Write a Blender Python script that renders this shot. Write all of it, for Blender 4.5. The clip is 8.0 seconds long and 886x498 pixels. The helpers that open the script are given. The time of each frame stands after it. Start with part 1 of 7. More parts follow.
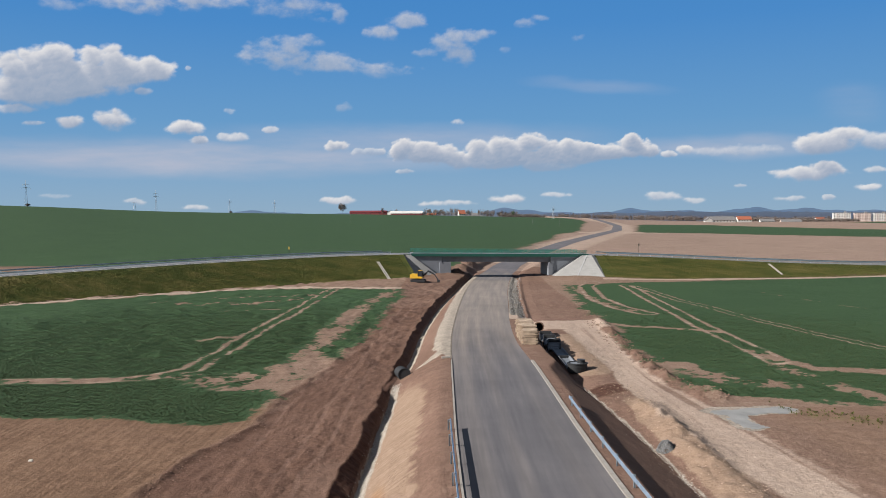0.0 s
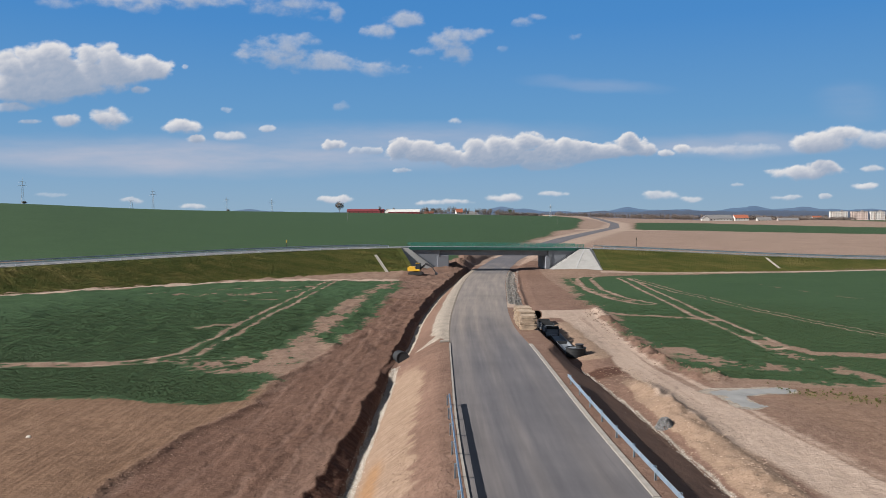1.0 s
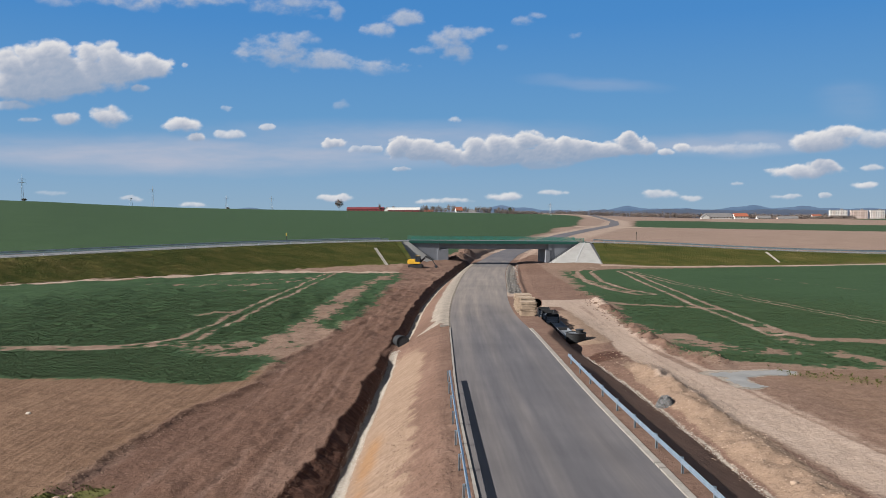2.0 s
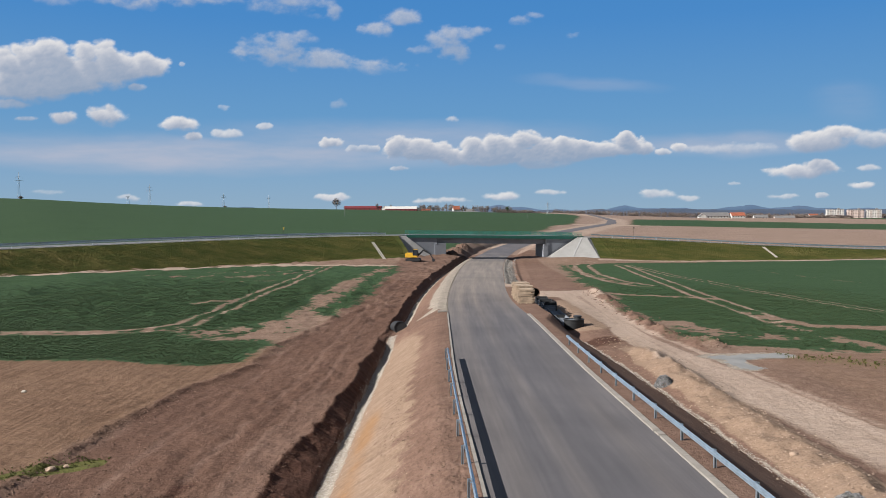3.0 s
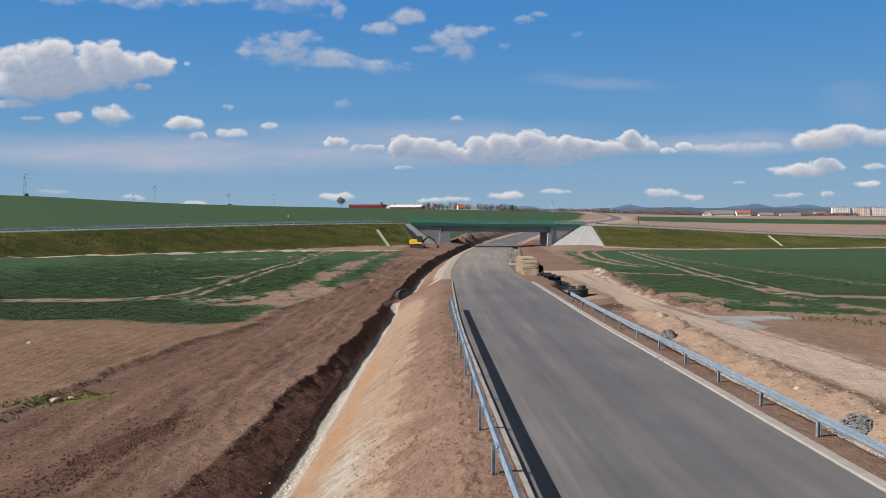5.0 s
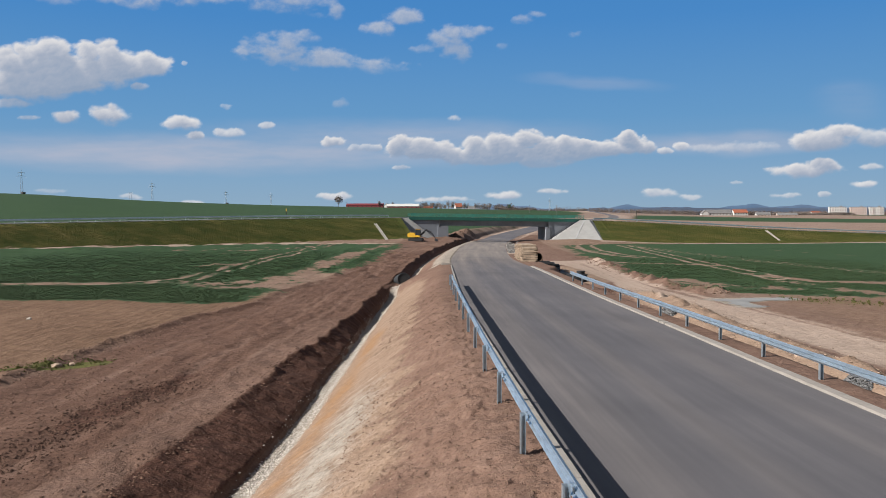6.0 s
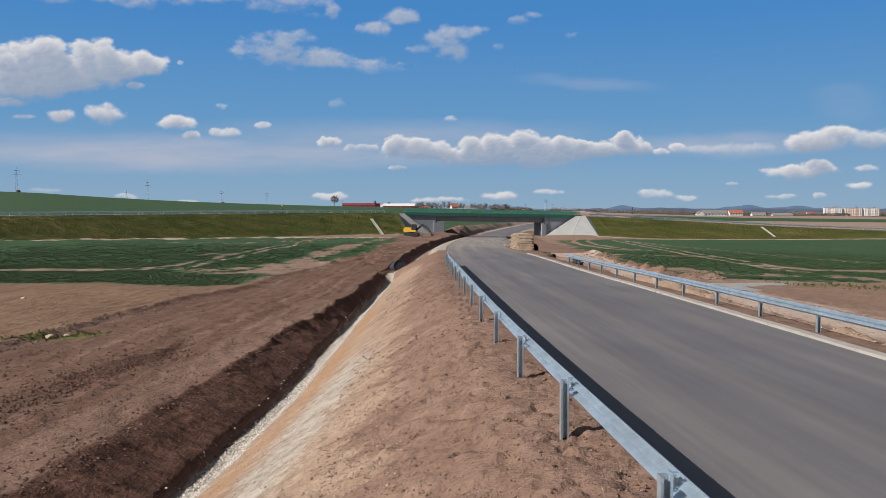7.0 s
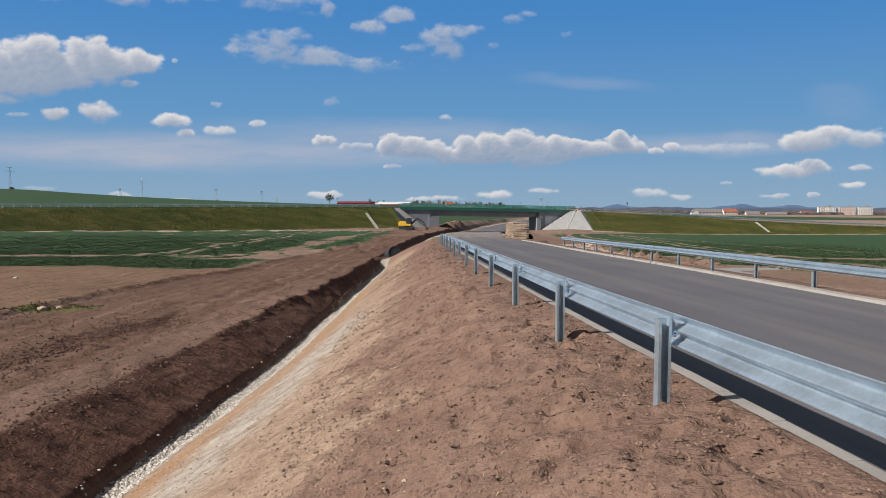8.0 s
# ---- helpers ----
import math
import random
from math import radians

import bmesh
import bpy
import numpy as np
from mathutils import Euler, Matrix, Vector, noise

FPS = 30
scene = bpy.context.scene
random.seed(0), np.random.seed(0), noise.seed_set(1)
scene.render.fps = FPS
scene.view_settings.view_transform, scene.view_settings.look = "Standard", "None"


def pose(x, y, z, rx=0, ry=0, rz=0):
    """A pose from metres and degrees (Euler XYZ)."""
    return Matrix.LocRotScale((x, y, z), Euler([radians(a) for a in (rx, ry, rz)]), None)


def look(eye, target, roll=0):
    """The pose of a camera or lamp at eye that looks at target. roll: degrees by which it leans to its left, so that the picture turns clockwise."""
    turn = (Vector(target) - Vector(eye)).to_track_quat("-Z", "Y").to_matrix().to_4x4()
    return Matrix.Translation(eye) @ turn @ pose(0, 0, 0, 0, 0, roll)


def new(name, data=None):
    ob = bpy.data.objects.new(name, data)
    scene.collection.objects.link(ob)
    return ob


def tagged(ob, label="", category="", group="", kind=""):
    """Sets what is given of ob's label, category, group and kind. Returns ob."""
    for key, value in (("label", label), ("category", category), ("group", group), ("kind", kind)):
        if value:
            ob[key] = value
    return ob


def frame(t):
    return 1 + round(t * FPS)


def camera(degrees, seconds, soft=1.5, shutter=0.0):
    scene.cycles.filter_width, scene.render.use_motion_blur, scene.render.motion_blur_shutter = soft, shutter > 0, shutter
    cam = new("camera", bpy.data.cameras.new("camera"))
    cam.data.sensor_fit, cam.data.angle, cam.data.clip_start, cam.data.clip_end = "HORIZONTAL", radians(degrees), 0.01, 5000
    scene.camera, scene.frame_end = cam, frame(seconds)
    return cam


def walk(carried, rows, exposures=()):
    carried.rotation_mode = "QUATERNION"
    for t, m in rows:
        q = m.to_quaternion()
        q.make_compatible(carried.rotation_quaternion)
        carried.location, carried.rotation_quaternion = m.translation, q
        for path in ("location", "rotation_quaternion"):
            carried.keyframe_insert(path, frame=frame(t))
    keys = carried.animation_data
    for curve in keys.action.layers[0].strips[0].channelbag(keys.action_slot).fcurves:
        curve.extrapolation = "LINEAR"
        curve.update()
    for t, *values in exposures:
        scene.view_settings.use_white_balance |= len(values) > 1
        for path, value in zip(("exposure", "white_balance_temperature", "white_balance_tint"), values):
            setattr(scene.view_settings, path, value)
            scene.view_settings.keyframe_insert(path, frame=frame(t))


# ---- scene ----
cam = camera(57.0, 8.0, soft=0.5)
# seconds, eye x, y, z, yaw, pitch, roll
PATH = [
    (0.0, 0.525, 1.033, 14.002, 0.914, -2.559, -0.286),
    (0.5, 0.488, 1.047, 13.193, 0.831, -2.577, -0.287),
    (1.0, 0.398, 1.047, 12.366, 0.722, -2.611, -0.265),
    (1.5, 0.368, 1.025, 11.578, 0.739, -2.654, -0.234),
    (3.0, 0.282, 1.179, 9.308, 0.514, -2.701, -0.137),
    (3.5, 0.300, 1.246, 8.512, 0.431, -2.698, -0.151),
    (4.0, 0.339, 1.258, 7.646, 0.536, -2.694, -0.144),
    (4.5, 0.383, 1.151, 6.828, 0.869, -2.706, -0.167),
    (6.0, 0.127, 0.888, 4.348, 0.654, -2.706, -0.132),
    (6.5, 0.101, 0.879, 3.624, 0.533, -2.720, -0.012),
    (7.0, 0.103, 0.920, 2.933, 0.367, -2.668, -0.004),
    (7.5, 0.101, 0.967, 2.258, 0.192, -2.699, 0.061),
    (8.0, 0.109, 0.999, 1.641, 0.007, -2.736, 0.097),
    ]
walk(cam, [(t, pose(x, y, z, 0, 0, yaw) @ pose(0, 0, 0, 90 + pitch) @ pose(0, 0, 0, 0, 0, roll)) for t, x, y, z, yaw, pitch, roll in PATH],
     exposures=[(0.0, 0.47), (4.5, 0.46), (8.0, 0.40)])

# ---------------------------------------------------------------- sky and sun
SUN_AZ, SUN_EL = 249.0, 33.4      # degrees clockwise from +y, and above the horizon
world = bpy.data.worlds.new("world")
scene.world = world
world.use_nodes = True
wn = world.node_tree
sky = wn.nodes.new("ShaderNodeTexSky")
sky.sky_type = "NISHITA"
sky.sun_disc = False
sky.sun_elevation = radians(SUN_EL)
sky.sun_rotation = radians(SUN_AZ)
sky.altitude = 200.0
sky.air_density, sky.dust_density, sky.ozone_density = 1.0, 0.6, 1.2
soft_sky = wn.nodes.new("ShaderNodeHueSaturation")
soft_sky.inputs["Saturation"].default_value = 0.65
wn.links.new(sky.outputs[0], soft_sky.inputs["Color"])
wn.links.new(soft_sky.outputs[0], wn.nodes["Background"].inputs[0])
wn.nodes["Background"].inputs[1].default_value = 0.052

sun_data = bpy.data.lights.new("sun", "SUN")
sun_data.energy, sun_data.angle, sun_data.color = 5.45, radians(0.53), (1.0, 0.955, 0.90)
sun = new("sun", sun_data)
sun_dir = Vector((math.sin(radians(SUN_AZ)) * math.cos(radians(SUN_EL)), math.cos(radians(SUN_AZ)) * math.cos(radians(SUN_EL)), math.sin(radians(SUN_EL))))
sun.matrix_world = look(sun_dir * 400, (0, 0, 0))


# ---------------------------------------------------------------- helpers of this scene
def lattice(ix, iy, seed):
    h = (ix.astype(np.int64) * 374761393 + iy.astype(np.int64) * 668265263 + seed * 974634777) & 0xFFFFFFFF
    h = ((h ^ (h >> 13)) * 1274126177) & 0xFFFFFFFF
    return ((h ^ (h >> 16)) & 0xFFFF) / 65535.0


def vnoise(x, y, seed=0):
    ix, iy = np.floor(x), np.floor(y)
    fx, fy = x - ix, y - iy
    fx, fy = fx * fx * (3 - 2 * fx), fy * fy * (3 - 2 * fy)
    a, b = lattice(ix, iy, seed), lattice(ix + 1, iy, seed)
    c, d = lattice(ix, iy + 1, seed), lattice(ix + 1, iy + 1, seed)
    return (a * (1 - fx) + b * fx) * (1 - fy) + (c * (1 - fx) + d * fx) * fy


def fbm(x, y, octaves=4, seed=0):
    total, amp, norm = 0.0, 1.0, 0.0
    for i in range(octaves):
        total = total + amp * vnoise(x * 2 ** i + 17.3 * i, y * 2 ** i - 9.1 * i, seed + i)
        norm += amp
        amp *= 0.5
    return total / norm


def sstep(a, b, v):
    t = np.clip((v - a) / (b - a), 0, 1)
    return t * t * (3 - 2 * t)


def table(ys, vs, smooth=6.0):
    """A smooth curve through a few stations."""
    gy = np.arange(-80.0, 1500.0, 1.0)
    gv = np.interp(gy, ys, vs)
    k = np.exp(-0.5 * (np.arange(-30, 31) / smooth) ** 2)
    gv2 = np.convolve(np.pad(gv, 30, mode="edge"), k / k.sum(), mode="valid")
    return lambda y: np.interp(y, gy, gv2)


def mesh_from(name, verts, faces, mats=(), smooth=False):
    me = bpy.data.meshes.new(name)
    me.from_pydata([tuple(map(float, v)) for v in verts], [], faces)
    for m in mats:
        me.materials.append(m)
    if smooth:
        me.polygons.foreach_set("use_smooth", [True] * len(me.polygons))
    me.update()
    return me


def mesh_arrays(name, verts, quads, mats=(), smooth=False):
    """A mesh from numpy arrays; quads is (n, k) with k corners a face."""
    me = bpy.data.meshes.new(name)
    n, k = quads.shape
    me.vertices.add(len(verts))
    me.vertices.foreach_set("co", np.ascontiguousarray(verts, dtype=np.float32).ravel())
    me.loops.add(n * k)
    me.loops.foreach_set("vertex_index", np.ascontiguousarray(quads, dtype=np.int32).ravel())
    me.polygons.add(n)
    me.polygons.foreach_set("loop_start", np.arange(0, n * k, k, dtype=np.int32))
    me.polygons.foreach_set("use_smooth", np.full(n, smooth, dtype=bool))
    for m in mats:
        me.materials.append(m)
    me.update(calc_edges=True)
    return me


def bm_box(bm, cx, cy, cz, sx, sy, sz, m=None, bevel=0.0):
    r = bmesh.ops.create_cube(bm, size=1.0, matrix=(m or Matrix()) @ Matrix.Translation((cx, cy, cz)) @ Matrix.Diagonal((sx, sy, sz, 1)))
    if bevel:
        edges = list({e for v in r["verts"] for e in v.link_edges})
        bmesh.ops.bevel(bm, geom=edges, offset=bevel, segments=2, affect="EDGES", profile=0.5)
    return bm


def bm_tube(bm, p, q, r1, r2=None, seg=10, caps=True):
    p, q = Vector(p), Vector(q)
    d = q - p
    m = Matrix.Translation((p + q) / 2) @ d.to_track_quat("Z", "Y").to_matrix().to_4x4()
    bmesh.ops.create_cone(bm, cap_ends=caps, segments=seg, radius1=r1, radius2=r1 if r2 is None else r2, depth=d.length, matrix=m)
    return bm


def bm_prism(bm, outline, a, b, axis="y"):
    """An outline of (p, q) pairs pushed from a to b along an axis."""
    def at(p, q, s):
        return {"y": (p, s, q), "x": (s, p, q), "z": (p, q, s)}[axis]
    va = [bm.verts.new(at(p, q, a)) for p, q in outline]
    vb = [bm.verts.new(at(p, q, b)) for p, q in outline]
    n = len(outline)
    bm.faces.new(va)
    bm.faces.new(vb[::-1])
    for i in range(n):
        bm.faces.new((va[i], vb[i], vb[(i + 1) % n], va[(i + 1) % n]))
    bmesh.ops.recalc_face_normals(bm, faces=bm.faces)
    return bm


def part(name, bm, material, parent, label="", smooth=False):
    me = bpy.data.meshes.new(name)
    bm.to_mesh(me)
    bm.free()
    me.materials.append(material)
    if smooth:
        me.polygons.foreach_set("use_smooth", [True] * len(me.polygons))
    ob = new(name, me)
    ob.parent = parent
    if label:
        tagged(ob, label)
    return ob


def thing(name, m, label, category, group="", kind=""):
    ob = new(name)
    ob.matrix_world = m
    return tagged(ob, label, category, group, kind)


def grid_quads(rows, cols):
    i = np.arange(rows - 1)[:, None] * cols + np.arange(cols - 1)[None, :]
    return np.stack([i, i + 1, i + cols + 1, i + cols], -1).reshape(-1, 4)


# ---------------------------------------------------------------- materials
def material(name):
    m = bpy.data.materials.new(name)
    m.use_nodes = True
    nt = m.node_tree
    return m, nt, nt.nodes["Principled BSDF"]


def noise_tex(nt, scale, detail=4.0, rough=0.6, coords=None):
    n = nt.nodes.new("ShaderNodeTexNoise")
    n.inputs["Scale"].default_value, n.inputs["Detail"].default_value, n.inputs["Roughness"].default_value = scale, detail, rough
    if coords is None:
        coords = nt.nodes.new("ShaderNodeNewGeometry").outputs["Position"]
    nt.links.new(coords, n.inputs["Vector"])
    return n.outputs["Fac"]


def ramp(nt, fac, stops):
    r = nt.nodes.new("ShaderNodeValToRGB")
    nt.links.new(fac, r.inputs[0])
    e = r.color_ramp.elements
    while len(e) < len(stops):
        e.new(0.5)
    for el, (p, c) in zip(e, stops):
        el.position, el.color = p, (*c, 1) if len(c) == 3 else c
    return r.outputs[0]


def mixc(nt, fac, a, b, blend="MIX"):
    n = nt.nodes.new("ShaderNodeMix")
    n.data_type, n.blend_type = "RGBA", blend
    for sock, v in ((n.inputs[0], fac), (n.inputs[6], a), (n.inputs[7], b)):
        if isinstance(v, (int, float)):
            sock.default_value = v
        elif isinstance(v, tuple):
            sock.default_value = (*v, 1)
        else:
            nt.links.new(v, sock)
    return n.outputs[2]


def mathn(nt, op, a, b=0.0, c=0.0):
    n = nt.nodes.new("ShaderNodeMath")
    n.operation = op
    for i, v in enumerate((a, b, c)):
        if isinstance(v, (int, float)):
            n.inputs[i].default_value = v
        else:
            nt.links.new(v, n.inputs[i])
    return n.outputs[0]


def bump(nt, bsdf, height, strength=0.4, distance=0.05):
    b = nt.nodes.new("ShaderNodeBump")
    b.inputs["Strength"].default_value, b.inputs["Distance"].default_value = strength, distance
    nt.links.new(height, b.inputs["Height"])
    nt.links.new(b.outputs[0], bsdf.inputs["Normal"])


def plain(name, color, rough=0.6, metal=0.0, scale=3.0, vary=0.25, fine=40.0, relief=0.15, dist=0.01, local=False):
    """A surface with wear at two scales."""
    m, nt, bs = material(name)
    coords = nt.nodes.new("ShaderNodeTexCoord").outputs["Object"] if local else None
    big, small = noise_tex(nt, scale, 4, 0.6, coords), noise_tex(nt, fine, 3, 0.6, coords)
    f = mathn(nt, "ADD", mathn(nt, "MULTIPLY", big, 0.65), mathn(nt, "MULTIPLY", small, 0.35))
    lo, hi = tuple(c * (1 - vary) for c in color), tuple(min(1, c * (1 + vary)) for c in color)
    nt.links.new(ramp(nt, f, [(0.3, lo), (0.7, hi)]), bs.inputs["Base Color"])
    bs.inputs["Roughness"].default_value, bs.inputs["Metallic"].default_value = rough, metal
    bump(nt, bs, small, relief, dist)
    return m


MAT_ZINC = plain("galvanised_steel", (0.44, 0.525, 0.60), 0.37, 0.74, 2.5, 0.28, 26.0, 0.10, 0.004)
MAT_KERB = plain("kerb_concrete", (0.275, 0.250, 0.222), 0.85, 0, 1.5, 0.22, 60.0, 0.3, 0.004)
MAT_CONCRETE = plain("concrete", (0.30, 0.30, 0.30), 0.8, 0, 0.35, 0.14, 9.0, 0.2, 0.01)
# bridge concrete, base colour darkened and blued for the deck's shade
MAT_CONCRETE_DARK = plain("shaded_concrete", (0.195, 0.208, 0.235), 0.8, 0, 0.4, 0.18, 8.0, 0.2, 0.01)
MAT_PAVING = plain("slope_paving", (0.27, 0.265, 0.255), 0.85, 0, 0.5, 0.14, 6.0, 0.3, 0.02)
MAT_GREEN_STEEL = plain("green_painted_steel", (0.016, 0.100, 0.078), 0.45, 0, 0.5, 0.2, 10.0, 0.05, 0.004)
MAT_GREEN_RAIL = plain("pale_green_railing", (0.045, 0.225, 0.175), 0.5, 0, 0.5, 0.2, 10.0, 0.05, 0.004)
MAT_YELLOW = plain("yellow_paint", (0.64, 0.37, 0.03), 0.45, 0, 1.5, 0.15, 20.0, 0.05, 0.004)
MAT_DARK_STEEL = plain("dark_steel", (0.035, 0.035, 0.038), 0.55, 0.3, 2.0, 0.3, 25.0, 0.2, 0.01)
MAT_BLACK_PLASTIC = plain("black_plastic", (0.018, 0.019, 0.021), 0.70, 0, 1.0, 0.3, 20.0, 0.1, 0.01)
MAT_TIMBER = plain("pale_timber", (0.36, 0.275, 0.200), 0.88, 0, 1.3, 0.45, 14.0, 0.3, 0.01)
def lumps(name, color, spread=0.5):
    """Loose lumps, each of its own tone."""
    m, nt, bs = material(name)
    r = nt.nodes.new("ShaderNodeNewGeometry").outputs["Random Per Island"]
    f = mathn(nt, "ADD", mathn(nt, "MULTIPLY", r, 0.7), mathn(nt, "MULTIPLY", noise_tex(nt, 40.0, 3, 0.7, nt.nodes.new("ShaderNodeNewGeometry").outputs["Position"]), 0.3))
    lo, hi = tuple(c * (1 - spread) for c in color), tuple(min(0.7, c * (1 + spread)) for c in color)
    nt.links.new(ramp(nt, f, [(0.1, lo), (0.5, color), (0.9, hi)]), bs.inputs["Base Color"])
    bs.inputs["Roughness"].default_value = 0.95
    bs.inputs["Specular IOR Level"].default_value = 0.15
    return m


MAT_STONE = lumps("pale_stone", (0.41, 0.37, 0.325), 0.4)
MAT_RUBBLE = lumps("sandy_rubble", (0.27, 0.2, 0.15), 0.45)
MAT_DITCH_STONE = lumps("ditch_stone", (0.225, 0.21, 0.195), 0.4)
MAT_GREY_STONE = lumps("grey_stone", (0.155, 0.153, 0.153), 0.5)
MAT_CLOD = lumps("soil_clod", (0.160, 0.105, 0.078), 0.35)
MAT_STRIP_CLOD = lumps("strip_soil_clod", (0.130, 0.080, 0.058), 0.4)
MAT_DARK_CLOD = lumps("damp_soil_clod", (0.088, 0.052, 0.038), 0.4)
MAT_WHITE_WALL = plain("white_plaster", (0.52, 0.51, 0.49), 0.85, 0, 0.2, 0.08, 3.0, 0.1, 0.02)
MAT_PINK_WALL = plain("pale_pink_plaster", (0.50, 0.41, 0.37), 0.85, 0, 0.2, 0.08, 3.0, 0.1, 0.02)
MAT_RED_ROOF = plain("orange_tile_roof", (0.32, 0.10, 0.055), 0.8, 0, 0.3, 0.2, 3.0, 0.2, 0.05)
MAT_RED_SHEET = plain("red_sheet_metal", (0.17, 0.028, 0.033), 0.6, 0, 0.2, 0.15, 3.0, 0.1, 0.02)
MAT_GREY_ROOF = plain("grey_roof", (0.17, 0.165, 0.165), 0.8, 0, 0.2, 0.15, 3.0, 0.1, 0.02)
MAT_GLASS_DARK = plain("dark_window", (0.03, 0.035, 0.045), 0.15, 0, 1.0, 0.2, 9.0, 0.0, 0.001)
# mast steel, paled and blued in its colour to stand for distance haze
MAT_PYLON = plain("pylon_steel", (0.50, 0.54, 0.60), 0.6, 0.0, 0.3, 0.15, 4.0, 0.1, 0.01)
MAT_BARK = plain("bark", (0.085, 0.07, 0.06), 0.95, 0, 0.5, 0.3, 6.0, 0.3, 0.02)
MAT_TWIG = plain("bare_twigs", (0.150, 0.122, 0.108), 0.95, 0, 0.05, 0.3, 1.0, 0.2, 0.02)
MAT_SIGN_YELLOW = plain("yellow_marker", (0.5, 0.33, 0.06), 0.5, 0, 2.0, 0.1, 20.0, 0.05, 0.004)
MAT_PUDDLE_GRIT = plain("pale_grey_grit", (0.225, 0.225, 0.22), 0.9, 0, 0.6, 0.15, 12.0, 0.2, 0.01)


def leaf_material(name, dark, light, scale):
    m, nt, bs = material(name)
    f = noise_tex(nt, scale, 4, 0.65)
    isl = nt.nodes.new("ShaderNodeNewGeometry").outputs["Random Per Island"]
    f = mathn(nt, "ADD", mathn(nt, "MULTIPLY", f, 0.6), mathn(nt, "MULTIPLY", isl, 0.4))
    nt.links.new(ramp(nt, f, [(0.25, dark), (0.75, light)]), bs.inputs["Base Color"])
    bs.inputs["Roughness"].default_value = 0.7
    bs.inputs["Specular IOR Level"].default_value = 0.2
    return m


MAT_CROP = leaf_material("rape_leaves", (0.036, 0.060, 0.027), (0.059, 0.089, 0.039), 0.5)
MAT_GRASS = leaf_material("embankment_grass", (0.052, 0.068, 0.016), (0.125, 0.118, 0.034), 0.12)
MAT_DRY = leaf_material("dry_straw", (0.28, 0.20, 0.10), (0.45, 0.34, 0.19), 0.4)


def stretched(nt, coords, sx, sy, scale, detail=5, rough=0.6):
    mp = nt.nodes.new("ShaderNodeMapping")
    mp.inputs["Scale"].default_value = (sx, sy, 1.0)
    nt.links.new(coords, mp.inputs["Vector"])
    return noise_tex(nt, scale, detail, rough, mp.outputs[0])


def ground_material():
    m, nt, bs = material("bare_ground")
    tc = nt.nodes.new("ShaderNodeNewGeometry").outputs["Position"]
    run = nt.nodes.new("ShaderNodeAttribute")
    run.attribute_name = "along_road"
    run = run.outputs["Vector"]
    big, mid, fine = noise_tex(nt, 0.06, 5, 0.6, tc), noise_tex(nt, 0.9, 7, 0.72, tc), noise_tex(nt, 9.0, 5, 0.75, tc)
    grit, lump = noise_tex(nt, 45.0, 3, 0.7, tc), noise_tex(nt, 3.2, 6, 0.68, tc)
    streak = stretched(nt, run, 1.0, 0.045, 1.5, 6, 0.65)
    rake = stretched(nt, run, 0.32, 2.4, 1.1, 6, 0.62)
    hm = nt.nodes.new("ShaderNodeMapping")
    hm.inputs["Rotation"].default_value = (0, 0, radians(-20))
    hm.inputs["Scale"].default_value = (1.0, 0.03, 1.0)
    nt.links.new(tc, hm.inputs["Vector"])
    harrow = noise_tex(nt, 3.2, 3, 0.5, hm.outputs[0])

    def blend(*terms):
        total = None
        for v, k in terms:
            s = mathn(nt, "MULTIPLY", v, k)
            total = s if total is None else mathn(nt, "ADD", total, s)
        return total
    a = nt.nodes.new("ShaderNodeAttribute")
    a.attribute_name = "zones_a"
    b = nt.nodes.new("ShaderNodeAttribute")
    b.attribute_name = "zones_b"
    sa, sb = nt.nodes.new("ShaderNodeSeparateColor"), nt.nodes.new("ShaderNodeSeparateColor")
    nt.links.new(a.outputs["Color"], sa.inputs[0])
    nt.links.new(b.outputs["Color"], sb.inputs[0])
    side = nt.nodes.new("ShaderNodeSeparateXYZ")
    nt.links.new(run, side.inputs[0])
    west = mathn(nt, "LESS_THAN", side.outputs[0], 0.0)
    raked = mathn(nt, "MULTIPLY", mathn(nt, "MAXIMUM", sa.outputs[2], sa.outputs[1]), west)
    rake = mathn(nt, "ADD", 0.5, mathn(nt, "MULTIPLY", mathn(nt, "SUBTRACT", rake, 0.5), raked))
    harrow = mathn(nt, "ADD", 0.5, mathn(nt, "MULTIPLY", mathn(nt, "SUBTRACT", harrow, 0.5), b.outputs["Alpha"]))
    f = blend((big, 0.25), (mid, 0.35), (lump, 0.2), (fine, 0.2))
    fs = blend((streak, 0.20), (big, 0.14), (mid, 0.22), (lump, 0.24), (fine, 0.20))
    fr = blend((rake, 0.34), (mid, 0.22), (lump, 0.22), (fine, 0.22))
    fh = blend((f, 0.79), (harrow, 0.21))
    soil = ramp(nt, fh, [(0.39, (0.100, 0.060, 0.044)), (0.50, (0.166, 0.103, 0.077)), (0.61, (0.242, 0.158, 0.121))])
    tilth = ramp(nt, fh, [(0.39, (0.093, 0.053, 0.034)), (0.50, (0.152, 0.093, 0.060)), (0.61, (0.218, 0.138, 0.092))])
    soil = mixc(nt, b.outputs["Alpha"], soil, tilth)
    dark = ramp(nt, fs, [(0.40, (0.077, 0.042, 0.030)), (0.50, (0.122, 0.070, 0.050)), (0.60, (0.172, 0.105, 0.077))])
    sand = ramp(nt, fr, [(0.38, (0.168, 0.111, 0.080)), (0.5, (0.250, 0.174, 0.125)), (0.62, (0.342, 0.253, 0.192))])
